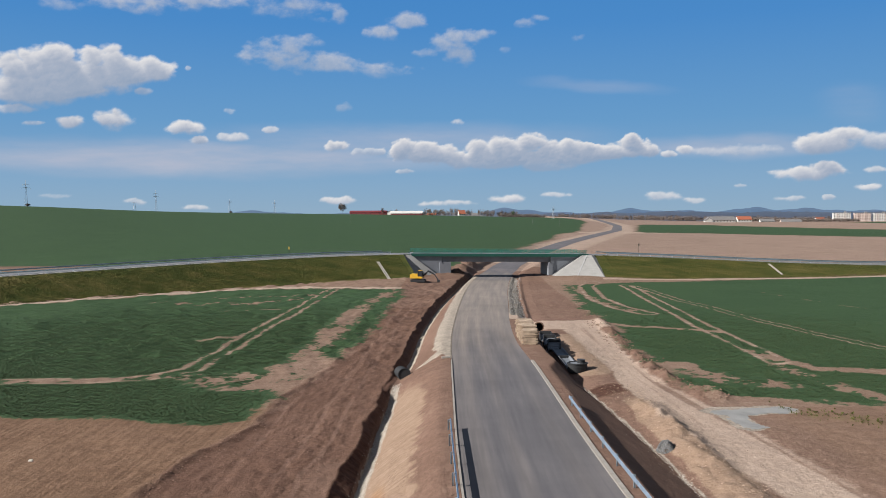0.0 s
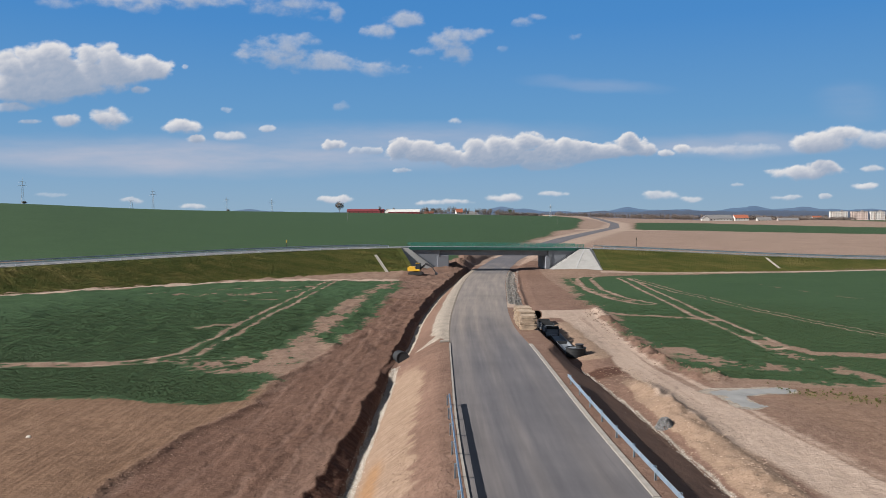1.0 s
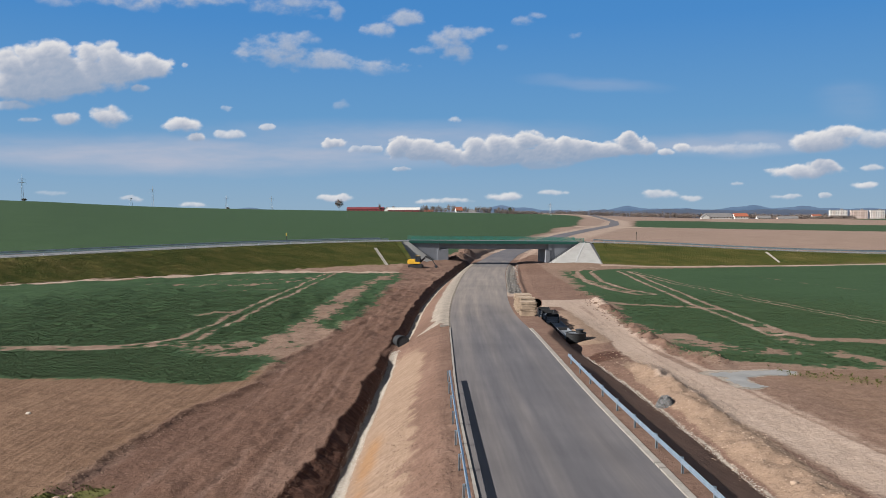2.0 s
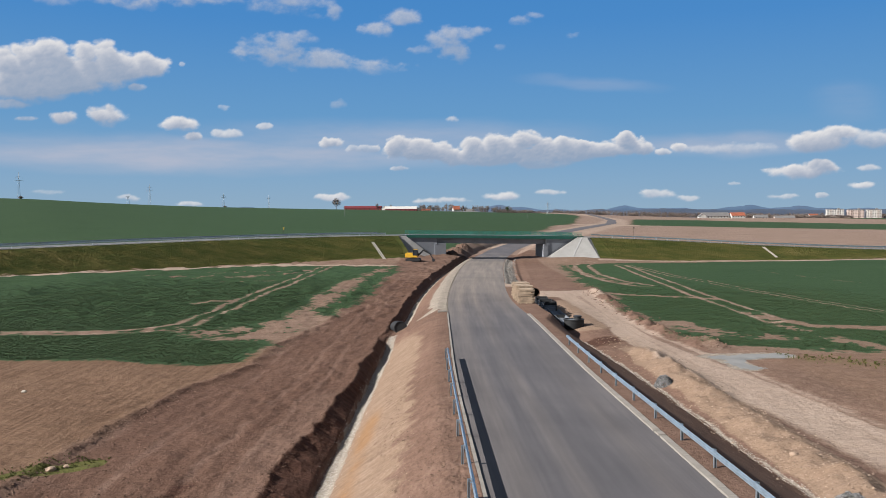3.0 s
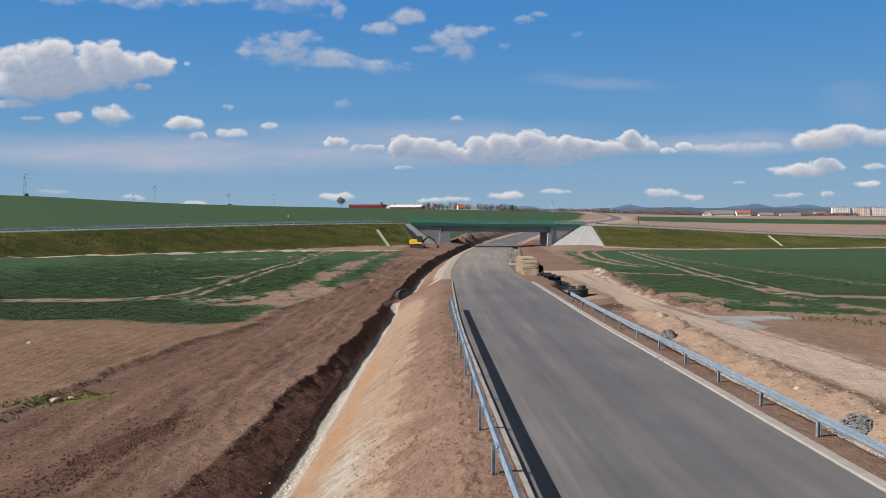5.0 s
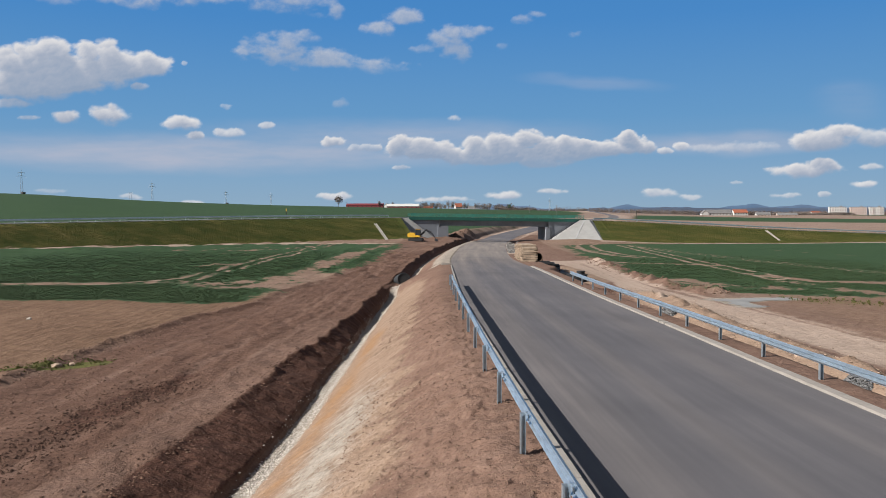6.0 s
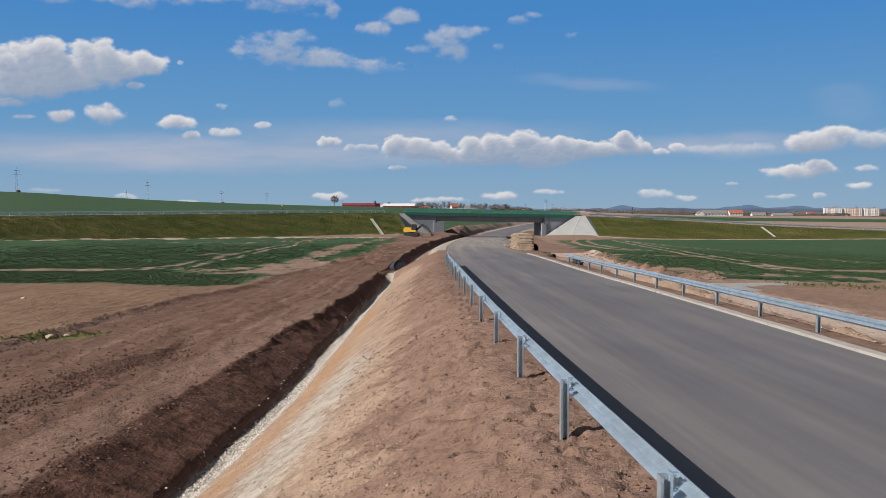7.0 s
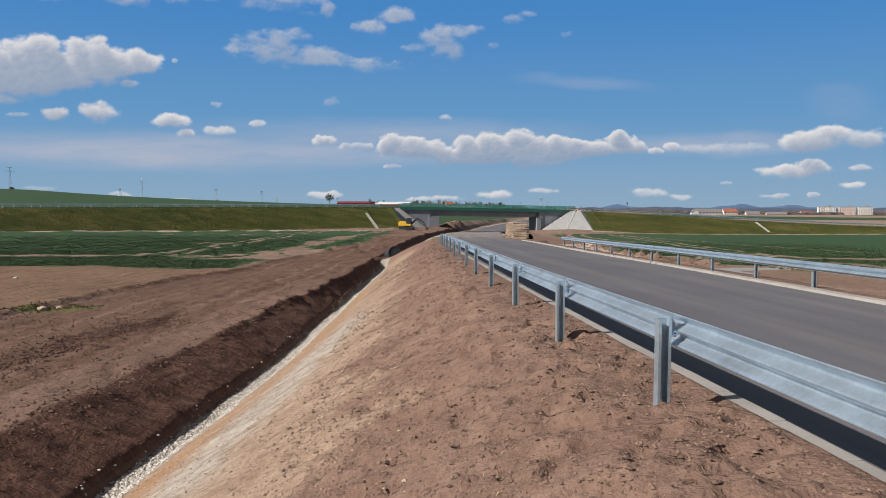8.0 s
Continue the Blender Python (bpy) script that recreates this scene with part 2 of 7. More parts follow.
    crop = ramp(nt, blend((f, 0.5), (lump, 0.3), (fine, 0.2)), [(0.36, (0.022, 0.042, 0.020)), (0.5, (0.036, 0.069, 0.031)), (0.64, (0.058, 0.096, 0.044))])
    grit_c = ramp(nt, blend((grit, 0.3), (lump, 0.35), (mid, 0.35)), [(0.38, (0.168, 0.141, 0.115)), (0.50, (0.290, 0.250, 0.208)), (0.62, (0.403, 0.353, 0.298))])
    haul = ramp(nt, fs, [(0.38, (0.258, 0.193, 0.153)), (0.5, (0.353, 0.270, 0.216)), (0.62, (0.448, 0.350, 0.282))])
    dry = ramp(nt, f, [(0.35, (0.055, 0.065, 0.02)), (0.6, (0.13, 0.125, 0.04))])
    rust = ramp(nt, fr, [(0.38, (0.209, 0.115, 0.061)), (0.62, (0.310, 0.187, 0.104))])
    jit = mathn(nt, "SUBTRACT", blend((mid, 0.4), (lump, 0.3), (fine, 0.3)), 0.5)
    jit_rake = mathn(nt, "SUBTRACT", blend((rake, 0.6), (lump, 0.2), (fine, 0.2)), 0.5)

    def edge(v, w=0.55, jitter=jit, lo=0.3, hi=0.7):
        r = nt.nodes.new("ShaderNodeMapRange")
        r.inputs["From Min"].default_value, r.inputs["From Max"].default_value = lo, hi
        nt.links.new(mathn(nt, "ADD", v, mathn(nt, "MULTIPLY", jitter, w * 2)), r.inputs["Value"])
        # nothing where the zone is absent, all where it is whole
        return mathn(nt, "MINIMUM", mathn(nt, "MULTIPLY", r.outputs[0], mathn(nt, "MULTIPLY", v, 4.0)), 1.0)
    # moist soil tone, which also paints the shade on the cut bank
    damp_shade = ramp(nt, fr, [(0.40, (0.040, 0.020, 0.014)), (0.50, (0.081, 0.041, 0.029)), (0.60, (0.134, 0.070, 0.049))])
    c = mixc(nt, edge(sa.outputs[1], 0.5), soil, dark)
    damp_shade_mix = nt.nodes.new("ShaderNodeMapRange")
    damp_shade_mix.inputs["From Min"].default_value, damp_shade_mix.inputs["From Max"].default_value = 0.72, 0.92
    nt.links.new(sa.outputs[1], damp_shade_mix.inputs["Value"])
    c = mixc(nt, damp_shade_mix.outputs[0], c, damp_shade)
    c = mixc(nt, edge(sa.outputs[2], 0.7, jit_rake, 0.15, 0.85), c, sand)
    c = mixc(nt, edge(sb.outputs[0], 0.35, jit, 0.12, 0.9), c, haul)
    c = mixc(nt, edge(sb.outputs[2], 0.5, jit_rake, 0.1, 0.9), c, rust)
    c = mixc(nt, edge(sb.outputs[1]), c, dry)
    c = mixc(nt, edge(sa.outputs[0], 1.6, jit, 0.08, 0.55), c, crop)
    c = mixc(nt, edge(a.outputs["Alpha"], 1.1, jit, 0.2, 0.8), c, grit_c)
    # cracks and small hollows between the crumbs, their shade mixed in as dark brown
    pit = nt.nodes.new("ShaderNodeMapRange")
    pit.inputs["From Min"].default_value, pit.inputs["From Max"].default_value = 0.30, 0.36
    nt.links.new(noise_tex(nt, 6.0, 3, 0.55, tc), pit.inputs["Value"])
    pit_shade = mathn(nt, "MULTIPLY", mathn(nt, "SUBTRACT", 1.0, pit.outputs[0]), mathn(nt, "SUBTRACT", 0.6, mathn(nt, "MULTIPLY", sa.outputs[0], 0.6)))
    c = mixc(nt, pit_shade, c, (0.10, 0.058, 0.038))
    nt.links.new(c, bs.inputs["Base Color"])
    bs.inputs["Roughness"].default_value = 0.95
    bs.inputs["Specular IOR Level"].default_value = 0.12
    swell, knob = noise_tex(nt, 0.9, 3, 0.5, tc), noise_tex(nt, 3.4, 4, 0.55, tc)
    h = blend((swell, 0.6), (knob, 0.6), (harrow, 0.32), (rake, 0.22), (noise_tex(nt, 11.0, 4, 0.6, tc), 0.22), (grit, 0.05), (pit.outputs[0], 0.10))
    bump(nt, bs, h, 0.9, 0.17)
    return m


def asphalt_material():
    m, nt, bs = material("asphalt")
    uv = nt.nodes.new("ShaderNodeUVMap").outputs[0]
    stretch = nt.nodes.new("ShaderNodeMapping")
    stretch.inputs["Scale"].default_value = (1.0, 0.03, 1.0)
    nt.links.new(uv, stretch.inputs["Vector"])
    streak = noise_tex(nt, 1.1, 6, 0.6, stretch.outputs[0])
    fine_streak = noise_tex(nt, 4.5, 3, 0.6, stretch.outputs[0])
    big, fine = noise_tex(nt, 0.12, 5, 0.6), noise_tex(nt, 60.0, 3, 0.7)
    f = mathn(nt, "ADD", mathn(nt, "MULTIPLY", streak, 0.30), mathn(nt, "ADD", mathn(nt, "MULTIPLY", big, 0.30), mathn(nt, "ADD", mathn(nt, "MULTIPLY", fine_streak, 0.16), mathn(nt, "MULTIPLY", fine, 0.22))))
    clean = ramp(nt, f, [(0.36, (0.086, 0.083, 0.090)), (0.5, (0.120, 0.114, 0.121)), (0.64, (0.168, 0.156, 0.159))])
    dusty = ramp(nt, f, [(0.36, (0.185, 0.16, 0.142)), (0.64, (0.29, 0.25, 0.22))])
    at = nt.nodes.new("ShaderNodeAttribute")
    at.attribute_name = "dust"
    d = mathn(nt, "MULTIPLY", at.outputs["Fac"], mathn(nt, "ADD", 0.35, streak))
    nt.links.new(mixc(nt, d, clean, dusty), bs.inputs["Base Color"])
    bs.inputs["Roughness"].default_value = 0.8
    bs.inputs["Specular IOR Level"].default_value = 0.12
    bump(nt, bs, fine, 0.25, 0.006)
    return m


MAT_GROUND, MAT_ASPHALT = ground_material(), asphalt_material()

# ---------------------------------------------------------------- lines of the plan
# stations along y: left asphalt edge, width, level of the left edge, drop to the right edge
road_x = table([-60, 7.5, 11.5, 23.5, 41.7, 50, 57.5, 67, 81, 92, 102, 114, 128, 148, 174, 200, 222, 248, 287, 330, 366, 439, 560, 725, 955, 1150, 1300, 1420],
               [6.6, 2.74, 2.44, 1.78, 0.97, 0.70, 0.56, 0.43, 0.2, 0.09, 0.06, 0.24, 0.65, 1.3, 2.4, 3.9, 5.6, 7.9, 13.4, 24, 35, 55, 90, 138, 184, 203, 213, 226], 5.0)
road_w = table([-60, 10, 40, 60, 86, 97, 122, 150, 200, 240, 1400], [8.1, 8.1, 8.38, 8.25, 8.2, 7.7, 7.9, 8.6, 9.2, 9.5, 9.5], 5.0)
rail_x = table([-20, 3.5, 7.5, 11.5, 15.5, 19.5, 23.5, 41.7, 55, 70], [3.6, 2.14, 1.87, 1.62, 1.39, 1.2, 1.01, 0.36, -0.03, -0.4], 3.0)
road_z = table([-60, 11.5, 23.5, 40, 55, 86, 240, 275, 330, 366, 440, 560, 725, 955, 1150, 1300, 1420],
               [0.85, 0, -0.14, -0.37, -0.68, -1.36, -4.6, -4.9, -3.9, -3.0, -2.3, -2.2, -2.4, -2.4, 0.5, 3.4, 3.0], 6.0)
road_drop = table([-60, 45, 86, 1400], [0.40, 0.36, 0.10, 0.08], 8.0)
# foot of the left slope as an offset from the asphalt edge, its level, and the level of the fields
foot_u = table([-60, 10, 20, 30, 45, 58, 73, 82, 100, 121, 159, 190, 240, 300], [-10.6, -9.15, -8.1, -7.1, -6.45, -6.15, -5.8, -5.6, -4.6, -4.6, -3.7, -2.4, -1.8, -1.8], 3.0)
foot_z = table([-60, 30, 60, 82, 120, 160, 200, 240, 300, 400], [-4.0, -4.0, -4.0, -3.95, -3.85, -4.1, -4.7, -5.3, -5.2, -3.5], 6.0)
bank_w = table([-60, 20, 40, 50, 60, 80, 90, 130, 240], [2.5, 2.45, 1.8, 1.4, 0.8, 0.6, 0.7, 0.9, 0.9], 2.0)
left_z = table([-60, 60, 120, 200, 260, 600], [-3.05, -3.05, -3.05, -3.3, -3.0, -2.6], 10.0)
right_foot = table([-60, 40, 59, 71, 80, 95, 125, 132, 145, 200, 240, 300], [7.0, 6.8, 6.3, 5.7, 5.2, 4.2, 4.2, 4.0, 4.0, 3.8, 3.0, 1.9], 2.5)
# front edge of the overpass carriageway
over_x = np.array([-240, -170, -120, -87, -59, -36, -20, -12, 14, 40, 72, 95, 136, 200, 320, 520.0])
over_y = np.array([-60, 40, 118, 161, 197, 218, 227.5, 231.5, 234.5, 238.5, 246, 250, 259, 276, 315, 390.0])
over_z = np.array([0.6, 1.2, 1.7, 1.95, 2.25, 2.4, 2.4, 2.4, 2.1, 1.6, -0.1, -1.5, -3.3, -4.1, -4.6, -5.0])


def hill(x, y):
    """Rise of the open fields beyond the overpass."""
    th = np.where(y > 200, x / np.maximum(y, 200.0), -0.3)
    crest = np.interp(th, [-1.2, -0.75, -0.5, -0.35, -0.12, 0.0, 0.08, 0.15, 0.22, 0.32, 1.2], [42, 30, 22.5, 17.0, 11.5, 7.5, 4.5, 2.5, -1.5, -5.5, -6.5])
    reach = np.interp(th, [-1.2, -0.5, -0.35, -0.12, 0.0, 0.2, 1.2], [800, 920, 1130, 1600, 1600, 1500, 1400])
    s = np.clip((y - 262) / (reach - 262), 0, 1)
    base = np.interp(x, [-60, 20, 60, 200], [-2.6, -2.8, -4.0, -5.2])
    z = base + (crest - base) * (1 - (1 - s) ** 1.5)
    return z - np.maximum(0, y - reach) * 0.012


def plain_level(x, y):
    zl = left_z(y) + 0.9 * sstep(-45, -95, x) * sstep(90, 150, y)
    zr = -3.4 - 0.008 * np.clip(y - 60, 0, 180) - 0.008 * np.clip(x - 40, 0, 60)
    bench = np.exp(-((x - 34) / 16) ** 2 - ((y - 226) / 13) ** 2)
    zr = zr + 1.05 * bench
    near = zl + (zr - zl) * sstep(-1, 9, x)
    return near + (hill(x, y) - near) * sstep(240, 275, y)


GUT_W = 0.5
SCARP_Y, SCARP_X = [0, 24, 40, 48, 52, 57, 65, 76, 94], [-23, -20.5, -19.4, -18.9, -18.4, -18.0, -15.7, -15.4, -12.8]


def wobble(x, y):
    """Uneven run of the cut bank."""
    return (fbm(y * 0.25, y * 0 + 3.0, 3, 21) - 0.5) * 1.5 + (fbm(y * 0.8, x * 0.4, 3, 25) - 0.5) * 1.0


def ground_height(x, y):
    xl = road_x(y)
    u = x - xl
    w = road_w(y)
    v = u - w
    z0 = road_z(y)
    z1 = z0 - road_drop(y)
    field = plain_level(x, y)
    uneven = (fbm(x * 0.35, y * 0.35, 4, 3) - 0.5) * 0.22 + (fbm(x * 1.7, y * 1.7, 3, 9) - 0.5) * 0.10
    field = field + uneven * np.interp(y, [100, 260, 400], [1, 1, 0.3])
    scarp_x = np.interp(y, SCARP_Y, SCARP_X) + (fbm(x * 0.5, y * 0.5, 3, 71) - 0.5) * 1.6
    d = x - scarp_x
    left_side = (x < 0) * sstep(14, 24, y) * (1 - sstep(84, 96, y))
    field = field + left_side * (0.08 * np.exp(-((d + 0.25) / 0.5) ** 2) * (0.2 + 1.8 * fbm(x * 0.8, y * 0.8, 3, 73)) - 0.14 * sstep(-0.2, 0.25, d) * (1 - sstep(2.5, 7, d)))
    # churned lumps on the strip
    field = field + left_side * sstep(0.3, 1.5, d) * ((fbm(x * 1.3, y * 0.5, 4, 77) - 0.5) * 0.20)
    # left flank: shoulder, slope, gravelled foot, steep cut bank
    fu, fz = foot_u(y), foot_z(y)
    for off in (-4.1, -7.6):
        lane = u - fu + GUT_W + bank_w(y) - off - 1.2 * (fbm(x * 0.22, y * 0.22, 4, 41) - 0.5) + 0.012 * (y - 60)
        field = field - (x < 0) * sstep(14, 24, y) * (1 - sstep(100, 150, y)) * (0.035 * np.exp(-(lane / 0.28) ** 2) - 0.02 * np.exp(-((lane - 0.5) / 0.2) ** 2)) * (0.3 + 1.4 * fbm(x * 0.4, y * 0.12, 3, 79))
    plug = np.exp(-((y - 82.8) / 4.6) ** 6)
    fz = fz + plug * 0.72
    wob = wobble(x, y)
    bank = bank_w(y)
    t = np.clip((-1.55 - u) / (-1.55 - fu), 0, 1)
    gut = fu - GUT_W
    top = gut - bank + wob * 0.5
    tb = np.clip((gut + wob * 0.2 - u) / np.maximum(gut + wob * 0.2 - top, 0.3), 0, 1)
    lip = 0.10 * (tb >= 1) * np.exp(-((u - top) / 0.5) ** 2) * sstep(20, 40, y) * (1 - sstep(150, 190, y))
    bankz = fz + (field - fz) * (0.22 * sstep(0, 0.08, tb) + 0.78 * tb) + lip + 0.22 * (fbm(x * 1.6, y * 1.2, 4, 27) - 0.5) * np.sin(math.pi * tb) + sstep(84, 96, y) * 0.7 * (fbm(x * 0.5, y * 0.35, 4, 29) - 0.45) * sstep(0.0, 0.5, tb)
    crumb = ((fbm(x * 1.9, y * 1.9, 3, 101) - 0.5) * 0.09 + 0.045 * sstep(0.56, 0.74, fbm(x * 4.2, y * 4.2, 2, 103)) - 0.060 * sstep(0.60, 0.74, fbm(x * 3.4, y * 3.4, 2, 107))) * sstep(-0.22, -0.5, u) * (1 - 0.75 * sstep(0.25, 0.6, t)) * (1 - 0.8 * sstep(18, 60, y)) * (u > fu)
    flat = z0 + 0.06 - 0.055 * np.clip(-u, 0, 3)
    ramp_z = z0 + 0.02 + (fz - z0 - 0.02) * (-1.35 - u) / (-1.35 - fu) + 0.12 * np.sin(t * math.pi)
    crest = -np.log(np.exp(-9 * (flat - z0)) + np.exp(-9 * np.clip(ramp_z - z0, -6, 4))) / 9 + z0
    slope = crest + crumb + uneven * (0.12 + 0.3 * sstep(0, 0.3, t))
    left = np.where(u > -1.55, slope, np.where(u > fu, slope, np.where(u > gut + wob * 0.2, fz + uneven * 0.3, bankz)))
    # past the overpass the left flank is a plain cutting
    cut = np.where(u > -2.0, z0 - 0.1, np.minimum(field, z0 - 0.1 + (-2.0 - u) * 0.45 - 0.5 * np.exp(-((u + 3) / 1.0) ** 2)))
    far = sstep(238, 255, y)
    left = left + (cut - left) * far
    # right flank
    rf = right_foot(y)
    sw = 1.5 + 1.2 * sstep(82, 87, y) * (1 - sstep(108, 114, y))
    t = np.clip((v - sw) / np.maximum(rf - sw, 0.4), 0, 1)
    low = field - 0.18
    # pit with the pipe run beside the road
    pit = sstep(78, 86, y) * (1 - sstep(120, 128, y)) * np.exp(-((x - 13.3) / 1.7) ** 4)
    low = low - pit * 0.1
    dw = np.interp(y, [130, 146, 200, 222, 240], [3.2, 3.4, 3.0, 2.7, 2.4]) + 0.5 * (fbm(y * 0.3, y * 0 + 1.0, 3, 83) - 0.5)
    ditch = sstep(131, 134, y) * (1 - sstep(238, 250, y)) * sstep(0.2, 1.4, v) * (1 - sstep(dw - 0.5, dw, v))
    right = np.where(v < sw, z1 - 0.06, z1 - 0.08 + (low - z1 + 0.08) * t) - ditch * (0.5 + 0.25 * (fbm(x * 0.8, y * 0.4, 3, 85) - 0.5))
    beyond = np.clip((v - rf) / 1.5, 0, 1)
    right = np.where(v < rf, right + uneven * 0.25 * sstep(1.0, 2.0, v), low + (field - low) * beyond - pit * 0.15)
    heap = np.exp(-((v - 8.9) / 1.35) ** 2) * (1 - sstep(72, 79, y)) * (0.62 + 0.9 * (fbm(x * 0.5, y * 0.22, 3, 31) - 0.5) + 0.8 * (fbm(x * 1.1, y * 0.9, 3, 33) - 0.5))
    heap = heap + 0.3 * np.exp(-((x - 16.1) / 1.8) ** 2) * np.exp(-((y - 101) / 16) ** 4)
    # dug lumps thrown up along the far edge of the haul road
    berm_x = np.interp(y, [70, 78, 87, 101, 125, 140], [26.5, 23.9, 22.6, 22.6, 23.6, 24.2])
    berm = 0.85 * np.exp(-((x - berm_x) / 0.9) ** 2) * sstep(74, 78, y) * (1 - sstep(134, 140, y)) * np.clip(1.9 * fbm(x * 0.7, y * 0.45, 4, 35) - 0.55, 0, 1.2)
    heap = heap + berm + 0.8 * np.exp(-((x - 24.8) / 1.5) ** 2 - ((y - 79.3) / 2.0) ** 2) * (0.4 + 1.2 * fbm(x * 0.9, y * 0.9, 3, 37))
    right = right + np.where(v > 3, heap, 0)
    cut = np.where(v < 2.0, z1 - 0.1, np.minimum(field, z1 - 0.1 + (v - 2.0) * 0.4))
    right = right + (cut - right) * far
    road = z0 + (z1 - z0) * np.clip(u / w, 0, 1) - 0.14
    z = np.where(u < 0, left, np.where(v > 0, right, road))
    # the corridor melts into the open fields far out
    out = sstep(950, 1250, y)
    z = z + (field - z) * out * (np.abs(u - w / 2) > w) 
    return z


def band(x, y, pts, half):
    """Closeness to a line of points, from 1 on it to 0 at its half width."""
    best = np.full(np.shape(x), 1e9)
    for (ax, ay), (bx, by) in zip(pts[:-1], pts[1:]):
        dx, dy = bx - ax, by - ay
        t = np.clip(((x - ax) * dx + (y - ay) * dy) / (dx * dx + dy * dy), 0, 1)
        best = np.minimum(best, np.hypot(x - ax - t * dx, y - ay - t * dy))
    return np.clip(1 - best / half, 0, 1)


def ruts(x, y, pts, gauge=1.0, half=0.55):
    """A pair of wheel tracks along a line of points."""
    best = np.full(np.shape(x), 1e9)
    for (ax, ay), (bx, by) in zip(pts[:-1], pts[1:]):
        dx, dy = bx - ax, by - ay
        t = np.clip(((x - ax) * dx + (y - ay) * dy) / (dx * dx + dy * dy), 0, 1)
        best = np.minimum(best, np.hypot(x - ax - t * dx, y - ay - t * dy))
    return np.clip(1 - np.abs(best - gauge) / half, 0, 1)


TOE_X, TOE_Y = [-120, -90, -74, -60, -48, -33, -16], [96, 137, 157, 174, 186, 190, 187]
LEFT_TRACK = [(-80, 83), (-44.4, 83.1), (-37.3, 83.2), (-31.5, 85.0), (-28.5, 89.0), (-28.2, 98.5), (-28.4, 117.0), (-27.6, 134.7), (-27.5, 170), (-27.2, 184)]
LEFT_BAND = [(-80, 83.2), (-44.4, 83.2), (-37.3, 83.5), (-31.5, 85.5), (-27, 85.5), (-23, 84.0), (-19, 84.5)]
LEFT_PATCH = [(-22.5, 84.2), (-19.5, 86), (-16.5, 88), (-14.8, 90)]
LEFT_DIAGONAL = [(-16.2, 93), (-17.3, 99), (-17.1, 106), (-17.2, 119), (-16.9, 136), (-16.2, 151), (-14.2, 170), (-13.5, 182)]
RIGHT_TRACK = [(43.0, 206), (43.0, 198.4), (41.2, 172.4), (40.2, 148.5), (39.0, 128), (38.8, 114.5), (38.7, 104.5), (38.2, 97)]
RIGHT_BROWN = [(38.2, 104), (39.2, 97), (41.0, 92.5), (47.4, 90.8), (60, 91)]
RIGHT_LOW = [(37.2, 96), (37.4, 90), (38.5, 85.2), (39.4, 80.0), (41.5, 75.5)]
RIGHT_TRACK_B = [(44.5, 204), (45.7, 193), (46.6, 169.5), (48.8, 156.1), (49.8, 142.1), (51.6, 130.2), (53.2, 121.4), (54.7, 113.9), (56.2, 107.8), (61, 92)]
RIGHT_TRACK_C = [(36, 213), (32.8, 204), (30.2, 173), (31.4, 157), (34.4, 146)]
RIGHT_FAINT = [(70.0, 196), (70.6, 190.4), (73.1, 175.4), (74.6, 167.3), (78.3, 150.2), (82, 136)]
RIGHT_SIDE = [(22.5, 134), (23.8, 132.8), (27, 129.4), (31.9, 127.4), (36.9, 124.3), (39.5, 122)]
RIGHT_PATCH = [(25.8, 95), (27, 90), (29.5, 86.3), (33.2, 83.5)]


